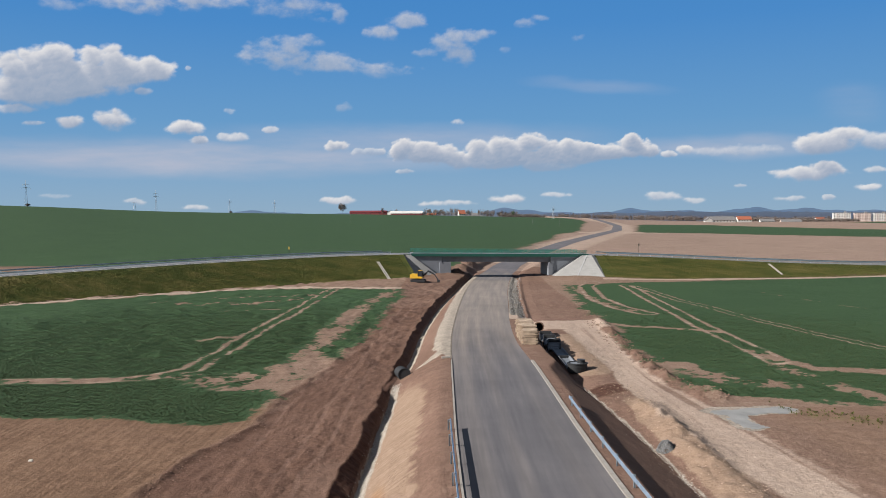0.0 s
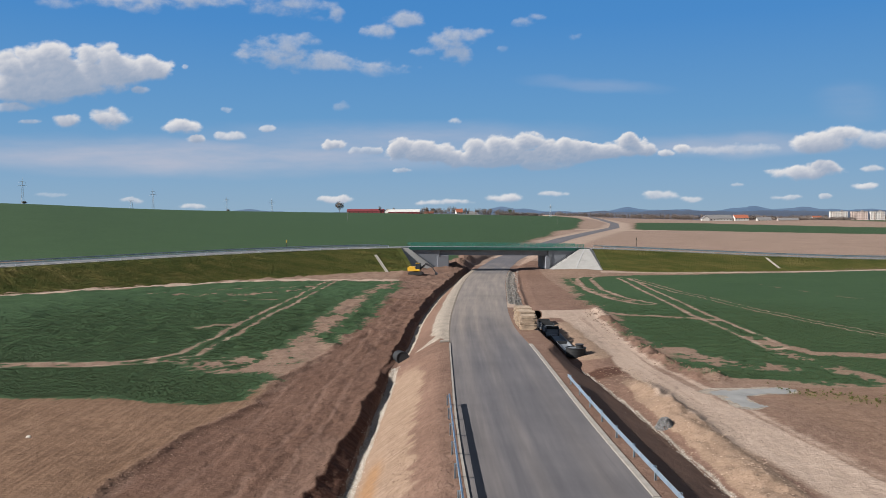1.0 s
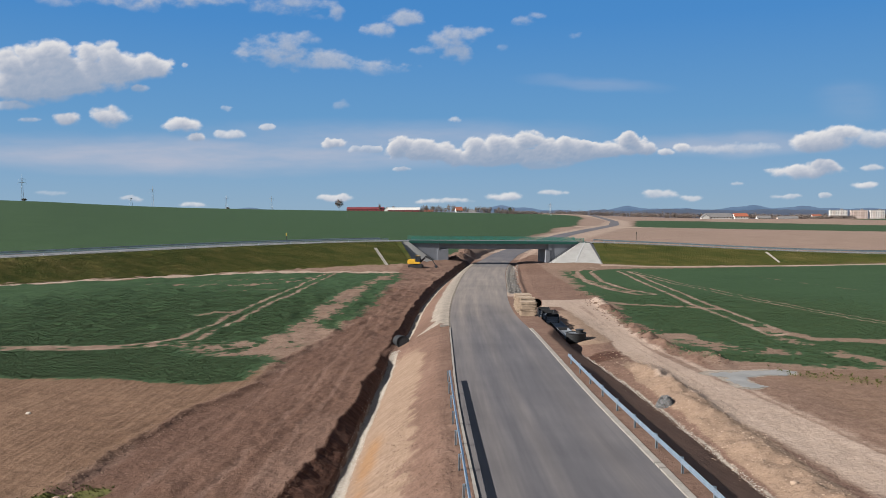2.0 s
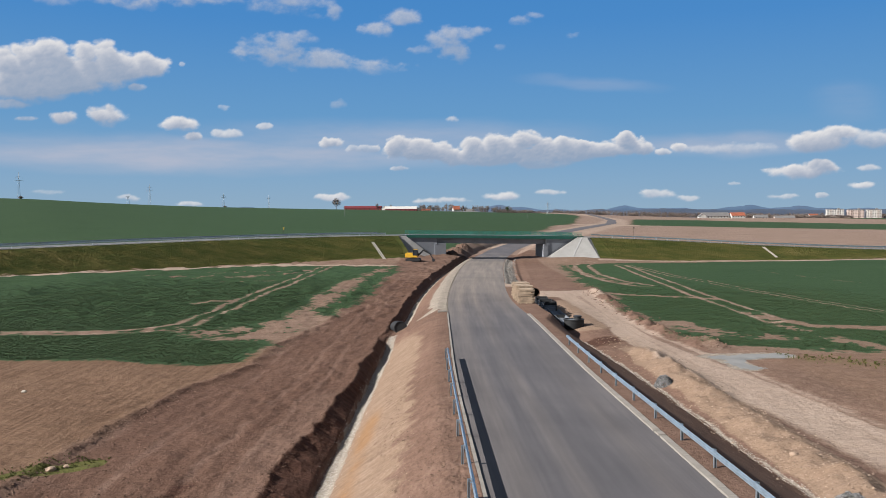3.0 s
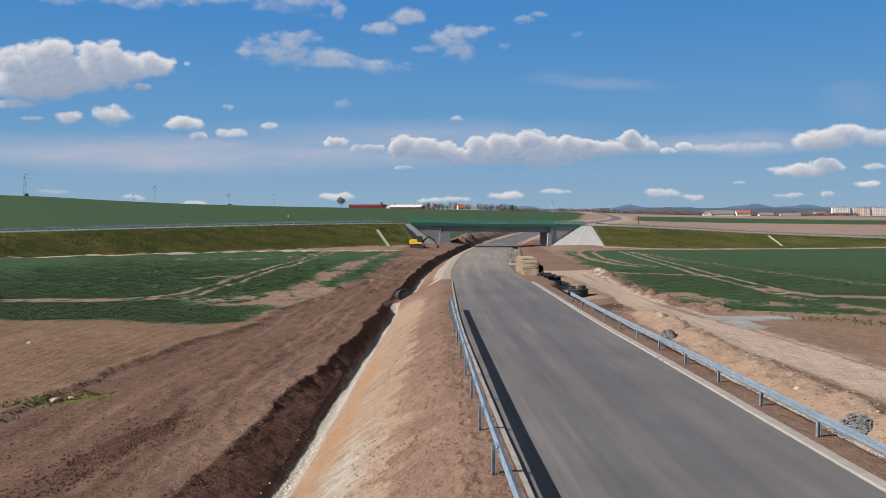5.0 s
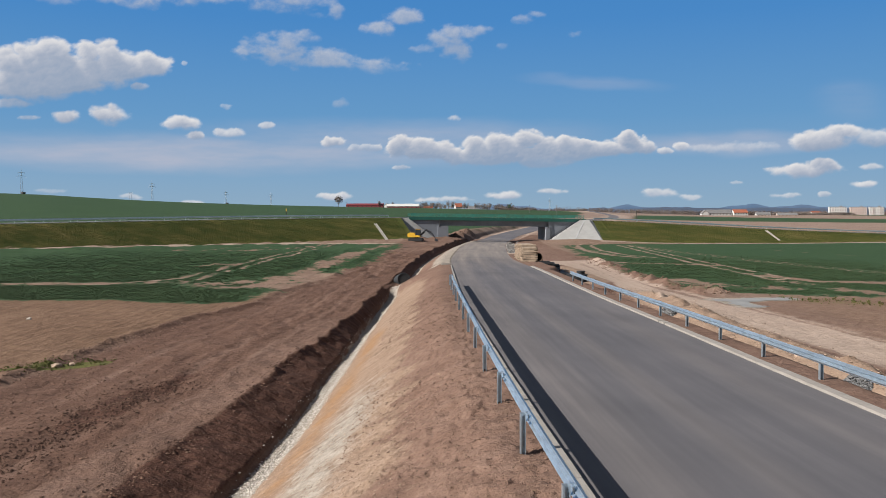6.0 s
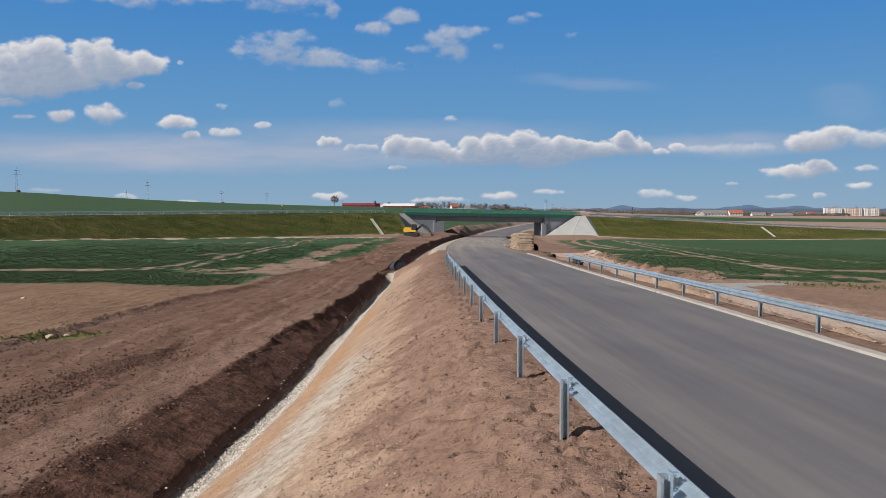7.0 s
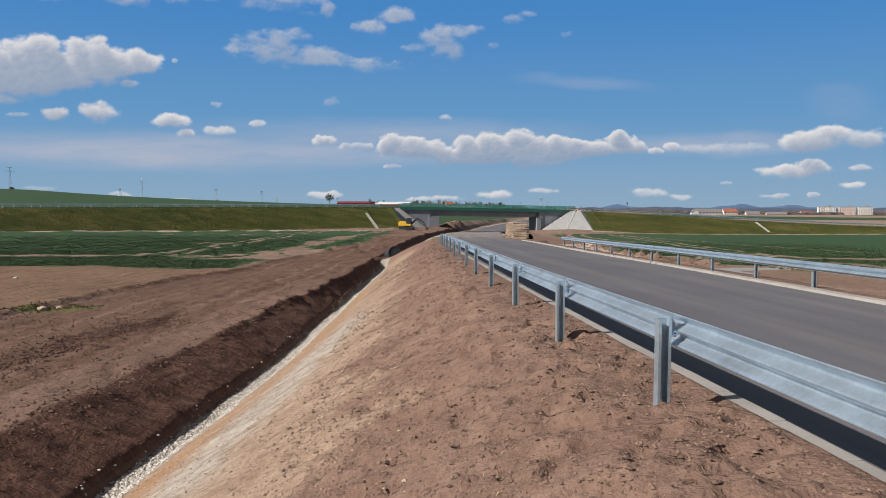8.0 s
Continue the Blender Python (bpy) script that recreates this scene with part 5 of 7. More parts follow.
strip("trim_verge_front", -238, BR_L - 1, -0.6, 1.0, 0.0, 0.15, MAT_VERGE, "pale gravel verge of the upper road", "verge")
strip("trim_verge_front", BR_R + 2, 500, -0.6, 1.0, 0.0, 0.15, MAT_VERGE, "pale gravel verge of the upper road", "verge")


def upper_rail(name, x0, x1, across, label, face):
    """The guard rail of the upper road: posts and a plain folded beam."""
    o = over_point(x0, across)
    rail = thing(name, Matrix.Translation(o), label, "guard rail", "upper road guard rails")
    inv = rail.matrix_world.inverted()
    n = int((x1 - x0) / 3.4)
    bm0 = bmesh.new()
    bm_box(bm0, 0, 0, 0.30, 0.10, 0.06, 1.0)
    pm = bpy.data.meshes.new("post")
    bm0.to_mesh(pm)
    bm0.free()
    pm.materials.append(MAT_ZINC)
    for i in range(n + 1):
        ob = new("post", pm)
        ob.parent = rail
        ob.matrix_basis = inv @ Matrix.Translation(over_point(x0 + (x1 - x0) * i / n, across))
    seg = max(1, n // 4)
    for s in range(seg):
        bm = bmesh.new()
        prev = None
        for i in range(9):
            x = x0 + (x1 - x0) * (s + i / 8) / seg
            ring = [bm.verts.new(over_point(x, across + face * d, h)) for d, h in ((0.05, 0.46), (0.12, 0.52), (0.06, 0.62), (0.12, 0.72), (0.05, 0.78), (0.03, 0.62))]
            if prev:
                for k in range(6):
                    bm.faces.new((prev[k], prev[(k + 1) % 6], ring[(k + 1) % 6], ring[k]))
            prev = ring
        bmesh.ops.recalc_face_normals(bm, faces=bm.faces)
        part("beam", bm, MAT_ZINC, rail).matrix_basis = inv
    return rail


upper_rail("guard_rail", -200, BR_L - 6, 0.5, "galvanised guard rail along the upper road's near verge", 1)
upper_rail("guard_rail", BR_R + 6, 330, 0.5, "galvanised guard rail along the upper road's near verge", 1)
upper_rail("guard_rail", -200, BR_L - 6, OVER_W - 0.3, "galvanised guard rail along the upper road's far verge", -1)
upper_rail("guard_rail", BR_R + 6, 330, OVER_W - 0.3, "galvanised guard rail along the upper road's far verge", -1)


def make_bridge():
    a, b = over_point(BR_L), over_point(BR_R)
    d = (b - a)
    L = math.hypot(d.x, d.y)
    turn = math.degrees(math.atan2(d.y, d.x))
    # local x runs along the bridge, local y away from the viewer, z from the deck's level at its near left corner
    br = thing("road_bridge", pose(a.x, a.y, a.z, 0, 0, turn), "concrete road bridge with green edge beam and railing", "bridge")
    g = d.z / L
    def zz(x):
        return g * x
    def long_box(name, x0, x1, y0, y1, t, bt, mat, label=""):
        bm = bmesh.new()
        vs = [bm.verts.new((x, y, zz(x) + h)) for x in (x0, x1) for y in (y0, y1) for h in (bt, t)]
        for f in ((0, 1, 3, 2), (4, 6, 7, 5), (0, 4, 5, 1), (2, 3, 7, 6), (1, 5, 7, 3), (0, 2, 6, 4)):
            bm.faces.new([vs[i] for i in f])
        bmesh.ops.recalc_face_normals(bm, faces=bm.faces)
        return part(name, bm, mat, br, label)
    long_box("deck", 0.0, L, 0.0, OVER_W, 0.08, -0.55, MAT_CONCRETE_DARK)
    long_box("edge_beam", -0.5, L + 0.5, -0.12, 0.0, 0.22, -0.62, MAT_GREEN_STEEL, "dark green edge beam")
    long_box("edge_beam", -0.5, L + 0.5, OVER_W, OVER_W + 0.12, 0.22, -0.62, MAT_GREEN_STEEL, "dark green edge beam")
    xl, xr = 8.4, 39.6            # faces of the bearings
    for y in (1.1, 3.3, 5.5, 7.0):
        long_box("girder", xl - 0.7, xr + 0.7, y, y + 0.55, -0.55, -2.15, MAT_CONCRETE_DARK)
    # abutments: walls behind the bearing blocks, and the side walls that hold the bank
    floor = -6.6
    for x0, x1 in ((xl - 0.9, xl + 2.3), (xr - 0.4, xr + 0.9)):
        bm = bmesh.new()
        t = -2.2 + zz((x0 + x1) / 2)
        bm_box(bm, (x0 + x1) / 2, OVER_W / 2 - 0.1, (floor + t) / 2, x1 - x0, OVER_W - 0.1, t - floor, bevel=0.05)
        part("bearing_block", bm, MAT_CONCRETE_DARK, br)
    for x0, x1, s in ((2.0, xl - 0.3, -1), (xr + 0.3, L - 2.4, 1)):
        bm = bmesh.new()
        if s < 0:
            out = [(x0 - 3.4, zz(x0) - 0.62), (x1, zz(x1) - 0.62), (x1, floor), (x0 + 3.2, floor)]
        else:
            out = [(x0, zz(x0) - 0.62), (x1 + 4.0, zz(x1) - 0.62), (x1 - 3.4, floor), (x0, floor)]
        bm_prism(bm, out, 0.25, 0.75, "y")
        part("side_wall", bm, MAT_CONCRETE_DARK, br)
        bm = bmesh.new()
        bm_prism(bm, out, OVER_W - 0.75, OVER_W - 0.25, "y")
        part("side_wall", bm, MAT_CONCRETE_DARK, br)
    # railing
    for y in (-0.02, OVER_W + 0.05):
        n = 26
        for i in range(n + 1):
            bm = bmesh.new()
            x = 0.2 + (L - 0.4) * i / n
            bm_box(bm, x, y, zz(x) + 0.72, 0.11, 0.06, 1.05)
            part("railing_post", bm, MAT_GREEN_RAIL, br)
        for h in (1.22, 0.82, 0.45):
            long_box("railing_bar", 0.0, L, y - 0.03, y + 0.03, h + 0.035, h - 0.035, MAT_GREEN_RAIL)
        for i in range(n):
            bm = bmesh.new()
            x0, x1 = 0.2 + (L - 0.4) * i / n, 0.2 + (L - 0.4) * (i + 1) / n
            for k in range(1, 12):
                x = x0 + (x1 - x0) * k / 12
                bm_box(bm, x, y, zz(x) + 0.82, 0.055, 0.03, 0.76)
            part("railing_grille", bm, MAT_GREEN_RAIL, br)
    # rain pipes down the abutments
    for x in (xl - 0.25, xr + 0.25):
        bm = bmesh.new()
        bm_tube(bm, (x, -0.06, zz(x) - 0.3), (x, -0.06, zz(x) - 2.5), 0.08, seg=8)
        part("rain_pipe", bm, MAT_DARK_STEEL, br)
    return br


bridge = make_bridge()


def make_cone(name, foot, top, label):
    """A paved end slope of the bank: foot and top outlines of four corners each, with slab joints."""
    bm = bmesh.new()
    n = 10
    base = Vector(foot[0])
    ob = thing(name, Matrix.Translation(base), label, "paved slope", "paved bridge slopes")
    F, T = [Vector(p) - base for p in foot], [Vector(p) - base for p in top]
    for side in range(len(F) - 1):
        for r in range(n):
            bm = bmesh.new()
            a, b = r / n, (r + 1) / n - 0.002
            q = [F[side].lerp(T[side], a), F[side + 1].lerp(T[side + 1], a), F[side + 1].lerp(T[side + 1], b), F[side].lerp(T[side], b)]
            nrm = (q[1] - q[0]).cross(q[3] - q[0]).normalized()
            if nrm.z < 0:
                nrm = -nrm
            lo, hi = [bm.verts.new(p - nrm * 0.3) for p in q], [bm.verts.new(p + nrm * 0.004 * (r % 2)) for p in q]
            bm.faces.new(hi)
            bm.faces.new(lo[::-1])
            for k in range(4):
                bm.faces.new((lo[k], lo[(k + 1) % 4], hi[(k + 1) % 4], hi[k]))
            bmesh.ops.recalc_face_normals(bm, faces=bm.faces)
            part("slab_course", bm, MAT_PAVING, ob)
    # a concrete runner up the slope
    m0, m1 = F[1].lerp(F[2], 0.45), T[1].lerp(T[2], 0.45)
    bm = bmesh.new()
    d = (m1 - m0)
    mm = Matrix.Translation((m0 + m1) / 2) @ d.to_track_quat("Y", "Z").to_matrix().to_4x4()
    bm_box(bm, 0, 0, 0.0, 0.35, d.length, 0.12, mm)
    part("runner", bm, MAT_CONCRETE, ob)
    return ob


def brp(x, y, z):
    return bridge.matrix_world @ Vector((x, y, z))


bpy.context.view_layer.update()
make_cone("paved_slope", [brp(0.2, -7.5, -6.3), brp(7.2, -3.7, -6.3), brp(7.5, 0.22, -6.3)],
          [brp(-3.7, -0.7, -0.1), brp(-0.9, -0.2, -0.1), brp(-0.8, 0.22, -0.1)], "grey paved slope beside the bridge abutment")
make_cone("paved_slope", [Vector((27.5, 236.2, -4.6)), Vector((27.4, 229.0, -4.6)), Vector((41.6, 224.4, -4.6)), Vector((48.5, 236.0, -4.6))],
          [Vector((37.2, 237.8, 1.55)), Vector((37.1, 236.6, 1.55)), Vector((39.6, 236.4, 1.5)), Vector((40.4, 238.0, 1.4))], "light grey paved cone slope beside the bridge abutment")


def make_corner(name, pts, label):
    """A grassed corner of the bank, rounded down to its toe."""
    V, F = [], []
    top, rim = Vector(pts[0]), [Vector(p) for p in pts[1:]]
    n = 8
    for i, r in enumerate(rim):
        for k in range(n + 1):
            p = top.lerp(r, k / n)
            p.z += 0.25 * (vnoise(np.array([p.x * 0.7]), np.array([p.y * 0.7]), 3)[0] - 0.5) * math.sin(math.pi * k / n)
            V.append(p)
    for i in range(len(rim) - 1):
        for k in range(n):
            a = i * (n + 1) + k
            F.append((a, a + 1, a + n + 2, a + n + 1))
    me = mesh_from(name, V, F, (MAT_BANK,), True)
    return tagged(new(name, me), label, "embankment", kind="structure")


make_corner("embankment_corner_west", [brp(-3.75, -0.75, -0.12), over_point(-15.2, -15.0, -6.4), brp(-2.4, -10.6, -6.4), brp(-1.2, -9.2, -6.4), brp(0.2, -7.55, -6.35)], "grassed corner of the bank beside the paved slope")
make_corner("embankment_corner_east", [(41.0, 238.4, 1.35), (41.4, 224.3, -4.7), (44.0, 224.6, -4.9), (48.5, 227.5, -5.0), (53.0, 230.0, -5.2), (56, 243.5, 0.4)], "grassed corner of the bank beside the paved cone")


def make_stair_rail(name, p, q, label):
    """A sloping handrail on short posts."""
    p, q = Vector(p), Vector(q)
    ob = thing(name, Matrix.Translation(p), label, "handrail", "bridge stair handrails")
    d = q - p
    for k in range(7):
        bm = bmesh.new()
        c = d * (k / 6)
        bm_tube(bm, c - Vector((0, 0, 0.3)), c + Vector((0, 0, 1.0)), 0.035, seg=6)
        part("post", bm, MAT_DARK_STEEL, ob)
    for h in (1.0, 0.55):
        bm = bmesh.new()
        bm_tube(bm, Vector((0, 0, h)), d + Vector((0, 0, h)), 0.04, seg=6)
        part("bar", bm, MAT_DARK_STEEL, ob)
    return ob


make_stair_rail("stair_handrail", (28.2, 231.6, -4.0), (37.2, 236.4, 1.5), "dark green handrail up the paved slope")


def make_chute(name, p, q, label):
    """A concrete gutter of single trough pieces down a bank."""
    p, q = Vector(p), Vector(q)
    d = q - p
    n = max(4, int(d.length / 0.9))
    ob = thing(name, Matrix.Translation(p) @ d.to_track_quat("Y", "Z").to_matrix().to_4x4(), label, "drain gutter", "bank drain gutters")
    bm = bmesh.new()
    bm_prism(bm, [(-0.34, -0.1), (0.34, -0.1), (0.34, 0.22), (0.24, 0.22), (0.15, 0.06), (-0.15, 0.06), (-0.24, 0.22), (-0.34, 0.22)], -0.48 * d.length / n, 0.48 * d.length / n, "y")
    me = bpy.data.meshes.new("trough")
    bm.to_mesh(me)
    bm.free()
    me.materials.append(MAT_KERB)
    for k in range(n):
        t = new("trough", me)
        t.parent = ob
        t.matrix_basis = Matrix.Translation((0, d.length * (k + 0.5) / n, 0.012 * math.sin(k * 4.1)))
    return ob


def bank_place(x, across):
    p = over_point(x, across)
    drop = max(0.0, -1.2 - across) * float(bank_slope(x))
    return (p.x, p.y, p.z - 0.10 - drop)


make_chute("drain_gutter", bank_place(-23.6, -14.2), bank_place(-22.9, -4.8), "pale concrete drain gutter down the grassy bank")
make_chute("drain_gutter", bank_place(95.0, -8.0), bank_place(94.2, -2.2), "pale concrete drain gutter down the grassy bank")


# ---------------------------------------------------------------- things of the building site
def make_excavator(m):
    ex = thing("excavator", m, "yellow tracked excavator with its boom lowered on bare soil", "excavator")
    for s in (-1, 1):
        bm = bmesh.new()
        outl = [(-1.55 + 0.36 * math.cos(math.radians(a)), 0.38 + 0.38 * math.sin(math.radians(a))) for a in range(90, 271, 30)]
        outl += [(1.55 + 0.36 * math.cos(math.radians(a)), 0.38 + 0.38 * math.sin(math.radians(a))) for a in range(-90, 91, 30)]
        bm_prism(bm, outl, s * 1.0 - 0.24, s * 1.0 + 0.24, "y")
        tr = part("track", bm, MAT_DARK_STEEL, ex)
        for x in (-1.5, -0.75, 0.0, 0.75, 1.5):
            bm = bmesh.new()
            bm_tube(bm, (x, s * 1.0 - 0.27, 0.36), (x, s * 1.0 + 0.27, 0.36), 0.22, seg=10)
            w = part("roller", bm, MAT_DARK_STEEL, tr)
    bm = bmesh.new()
    bm_box(bm, 0, 0, 0.62, 1.8, 1.5, 0.4, bevel=0.05)
    bm_tube(bm, (0, 0, 0.8), (0, 0, 1.0), 0.65, seg=18)
    part("undercarriage", bm, MAT_DARK_STEEL, ex)
    bm = bmesh.new()
    bm_prism(bm, [(-2.0, 1.0), (1.25, 1.0), (1.25, 1.45), (0.1, 1.6), (0.0, 2.15), (-1.75, 2.2), (-2.05, 1.9)], -1.2, 1.2, "y")
    bmesh.ops.bevel(bm, geom=list(bm.edges), offset=0.06, segments=2, affect="EDGES")
    part("house", bm, MAT_YELLOW, ex, "yellow engine house")
    bm = bmesh.new()
    bm_prism(bm, [(0.05, 1.5), (1.3, 1.5), (1.42, 2.2), (1.15, 3.0), (0.15, 3.05)], -1.15, -0.15, "y")
    bmesh.ops.bevel(bm, geom=list(bm.edges), offset=0.05, segments=2, affect="EDGES")
    cab = part("cab", bm, MAT_GLASS_DARK, ex, "dark glazed cab")
    bm = bmesh.new()
    bm_box(bm, 0.68, -0.65, 3.08, 1.15, 1.08, 0.08, bevel=0.03)
    part("roof", bm, MAT_YELLOW, cab)
    for x, y in ((0.12, -1.17), (1.22, -1.17), (0.12, -0.13), (1.22, -0.13)):
        bm = bmesh.new()
        bm_tube(bm, (x, y, 1.5), (x + 0.02, y, 3.05), 0.05, seg=6)
        part("pillar", bm, MAT_DARK_STEEL, cab)
    bm = bmesh.new()
    bm_prism(bm, [(0.7, 1.35), (0.95, 1.2), (2.6, 2.65), (4.2, 1.9), (4.25, 2.15), (2.6, 3.05)], -0.02, 0.32, "y")
    part("boom", bm, MAT_DARK_STEEL, ex, "dark steel boom")
    bm = bmesh.new()
    bm_prism(bm, [(4.0, 2.3), (4.35, 2.15), (5.35, 0.55), (5.15, 0.45)], 0.02, 0.28, "y")
    part("arm", bm, MAT_DARK_STEEL, ex)
    bm = bmesh.new()
    bm_prism(bm, [(5.1, 0.65), (5.5, 0.6), (5.75, 0.2), (5.5, -0.05), (5.0, 0.0), (4.95, 0.3)], -0.35, 0.65, "y")
    part("bucket", bm, MAT_DARK_STEEL, ex)
    bm = bmesh.new()
    bm_tube(bm, (1.1, 0.15, 1.25), (2.5, 0.15, 2.45), 0.07, seg=8)
    bm_tube(bm, (2.7, 0.15, 3.1), (4.1, 0.15, 2.4), 0.06, seg=8)
    part("ram", bm, MAT_DARK_STEEL, ex)
    bm = bmesh.new()
    bm_tube(bm, (-1.2, 0.7, 2.15), (-1.2, 0.7, 2.6), 0.06, seg=8)
    part("exhaust", bm, MAT_DARK_STEEL, ex)
    return ex


make_excavator(pose(-8.9, 203.0, ground_at(-8.9, 203.0), 0, 0, -6) @ Matrix.Scale(0.95, 4))


def make_timber(y, layers, x0, width, rng, label):
    """One stack of sawn boards on bearers."""
    zb = max(ground_at(x0, y), ground_at(x0 + width / 2, y))
    st = thing("timber_stack", pose(x0, y, zb, 0, 0, rng.uniform(-3, 3)), label, "timber stack", "timber stacks beside the road")
    z = 0.0
    me = TIMBER_MESH
    for k in range(layers):
        if k % 2 == 0:
            for sx in (-0.75, 0.0, 0.75):
                bm = bmesh.new()
                bm_box(bm, sx * width / 2, 0, z + 0.0175, 0.09, 2.0, 0.035)
                part("bearer", bm, MAT_TIMBER, st)
            z += 0.035
        n = 7
        for i in range(n):
            ob = new("board", me)
            ob.parent = st
            ob.matrix_basis = pose(rng.uniform(-0.24, 0.24), -0.85 + i * 0.285 + rng.uniform(-0.02, 0.02), z + 0.06, 0, 0, rng.uniform(-2.6, 2.6)) @ Matrix.Diagonal((width * rng.uniform(0.9, 1.06), 1, 1, 1))
        z += 0.125
    return st


bm = bmesh.new()
bm_box(bm, 0, 0, 0, 1.0, 0.26, 0.115)
TIMBER_MESH = bpy.data.meshes.new("board")
bm.to_mesh(TIMBER_MESH)
bm.free()
TIMBER_MESH.materials.append(MAT_TIMBER)
rng = random.Random(7)
for k, lay in enumerate((12, 14, 13, 14, 13)):
    yk = 98.7 + 2.35 * k
    make_timber(yk, lay, float(road_x(yk) + road_w(yk)) + 1.45, 1.75, rng, "stack of weathered sawn boards on bearers beside the carriageway")



def make_pipe(name, a, b, r, label, category, rim=False, stopped=False):
    """A ribbed black drain pipe, open at its near end."""
    a, b = Vector(a), Vector(b)
    ob = thing(name, Matrix.Translation(a) @ (b - a).to_track_quat("Y", "Z").to_matrix().to_4x4(), label, category)
    L = (b - a).length
    bm = bmesh.new()
    seg, rings, n = 28, [], int(L / 0.12)
    for i in range(n + 1):
        rr = r + (0.03 if i % 2 else 0.0)
        rings.append([bm.verts.new((rr * math.cos(2 * math.pi * k / seg), L * i / n, rr * math.sin(2 * math.pi * k / seg))) for k in range(seg)])
    for i in range(n + 1):
        rings.insert(0, [bm.verts.new(((r - 0.06) * math.cos(2 * math.pi * k / seg), L * i / n, (r - 0.06) * math.sin(2 * math.pi * k / seg))) for k in range(seg)])
    for p, q in zip(rings[:-1], rings[1:]):
        for k in range(seg):
            bm.faces.new((p[k], p[(k + 1) % seg], q[(k + 1) % seg], q[k]))
    bmesh.ops.recalc_face_normals(bm, faces=bm.faces)
    part("pipe_wall", bm, MAT_BLACK_PLASTIC, ob)
    if rim:
        bm = bmesh.new()
        ring = [(r + 0.07, -0.05), (r + 0.07, 0.16), (r - 0.07, 0.16), (r - 0.07, -0.05)]
        loops = [[bm.verts.new((p * math.cos(2 * math.pi * k / seg), q, p * math.sin(2 * math.pi * k / seg))) for k in range(seg)] for p, q in ring]
        for i in range(4):
            for k in range(seg):
                bm.faces.new((loops[i][k], loops[i][(k + 1) % seg], loops[(i + 1) % 4][(k + 1) % seg], loops[(i + 1) % 4][k]))
        bmesh.ops.recalc_face_normals(bm, faces=bm.faces)
        part("rim", bm, MAT_CLOD, ob, "soil-stained rim")
    for at in ((0.06, L - 0.05) if stopped else (L - 0.05,)):
        bm = bmesh.new()
        bmesh.ops.create_circle(bm, cap_ends=True, segments=seg, radius=r - 0.05, matrix=pose(0, at, 0, 90))
        part("end_cap", bm, MAT_BLACK_PLASTIC, ob)
    return ob


make_pipe("drain_pipe", (12.25, 116.5, -2.30), (12.7, 120.2, -2.75), 0.66, "open black plastic drain pipe laid in a pit", "drain pipe", True)
make_pipe("drain_pipe", (-4.85, 84.6, -2.72), (-5.55, 88.6, -3.25), 0.66, "black ribbed culvert pipe set in the filled ditch", "drain pipe", False, True)


def make_step(m, label):
    """A stepped drain element: pale treads between raised black cheeks."""
    ob = thing("drain_element", m, label, "drain element", "stepped drain elements in the pit")
    for k in range(3):
        bm = bmesh.new()
        bm_box(bm, 0, -1.0 + k, 0.20 + 0.09 * k, 1.45, 1.02, 0.22, bevel=0.03)
        part("tread", bm, MAT_TREAD, ob, "pale grey tread")
    for s in (-1, 1):
        bm = bmesh.new()
        bm_prism(bm, [(-1.55, 0.0), (1.5, 0.0), (1.5, 0.86), (0.55, 0.86), (0.35, 0.72), (-0.5, 0.72), (-0.7, 0.56), (-1.55, 0.52)], s * 0.80 - 0.07, s * 0.80 + 0.07, "x")
        bmesh.ops.bevel(bm, geom=list(bm.edges), offset=0.02, segments=1, affect="EDGES")
        part("cheek", bm, MAT_BLACK_PLASTIC, ob)
    bm = bmesh.new()
    bm_box(bm, 0, 1.46, 0.52, 1.52, 0.12, 0.88, bevel=0.03)
    part("end_wall", bm, MAT_BLACK_PLASTIC, ob)
    return ob


MAT_TREAD = plain("grey_tread", (0.16, 0.175, 0.195), 0.7, 0, 1.0, 0.25, 14.0, 0.1, 0.01)
for k in range(3):
    yk = 114.4 - 3.7 * k
    make_step(pose(13.0 + 0.12 * k, yk, ground_at(13.0, yk) + 0.32 - 0.04 * k, 3, 0, -4 - 2 * k), "black stepped drain element with grey treads in the pit")


def make_channel(a, b, label):
    """A long shallow plastic channel between the steps and the tank."""
    a, b = Vector(a), Vector(b)
    d = b - a
    ob = thing("drain_channel", Matrix.Translation(a) @ d.to_track_quat("Y", "Z").to_matrix().to_4x4(), label, "drain channel")
    L = d.length
    for y0, y1 in ((0.0, L * 0.5 - 0.03), (L * 0.5 + 0.03, L)):
        bm = bmesh.new()
        bm_prism(bm, [(-0.62, 0.0), (0.62, 0.0), (0.72, 0.42), (0.64, 0.42), (0.52, 0.10), (-0.52, 0.10), (-0.64, 0.42), (-0.72, 0.42)], y0, y1, "y")
        part("channel_length", bm, MAT_TREAD, ob)
    bm = bmesh.new()
    bm_box(bm, 0, L * 0.5, 0.2, 1.5, 0.16, 0.5, bevel=0.03)
    part("coupling", bm, MAT_BLACK_PLASTIC, ob)
    return ob


make_channel((13.35, 104.9, ground_at(13.35, 104.9) + 0.25), (13.55, 92.6, ground_at(13.55, 92.6) + 0.10), "grey plastic drain channel leading to a black tank")


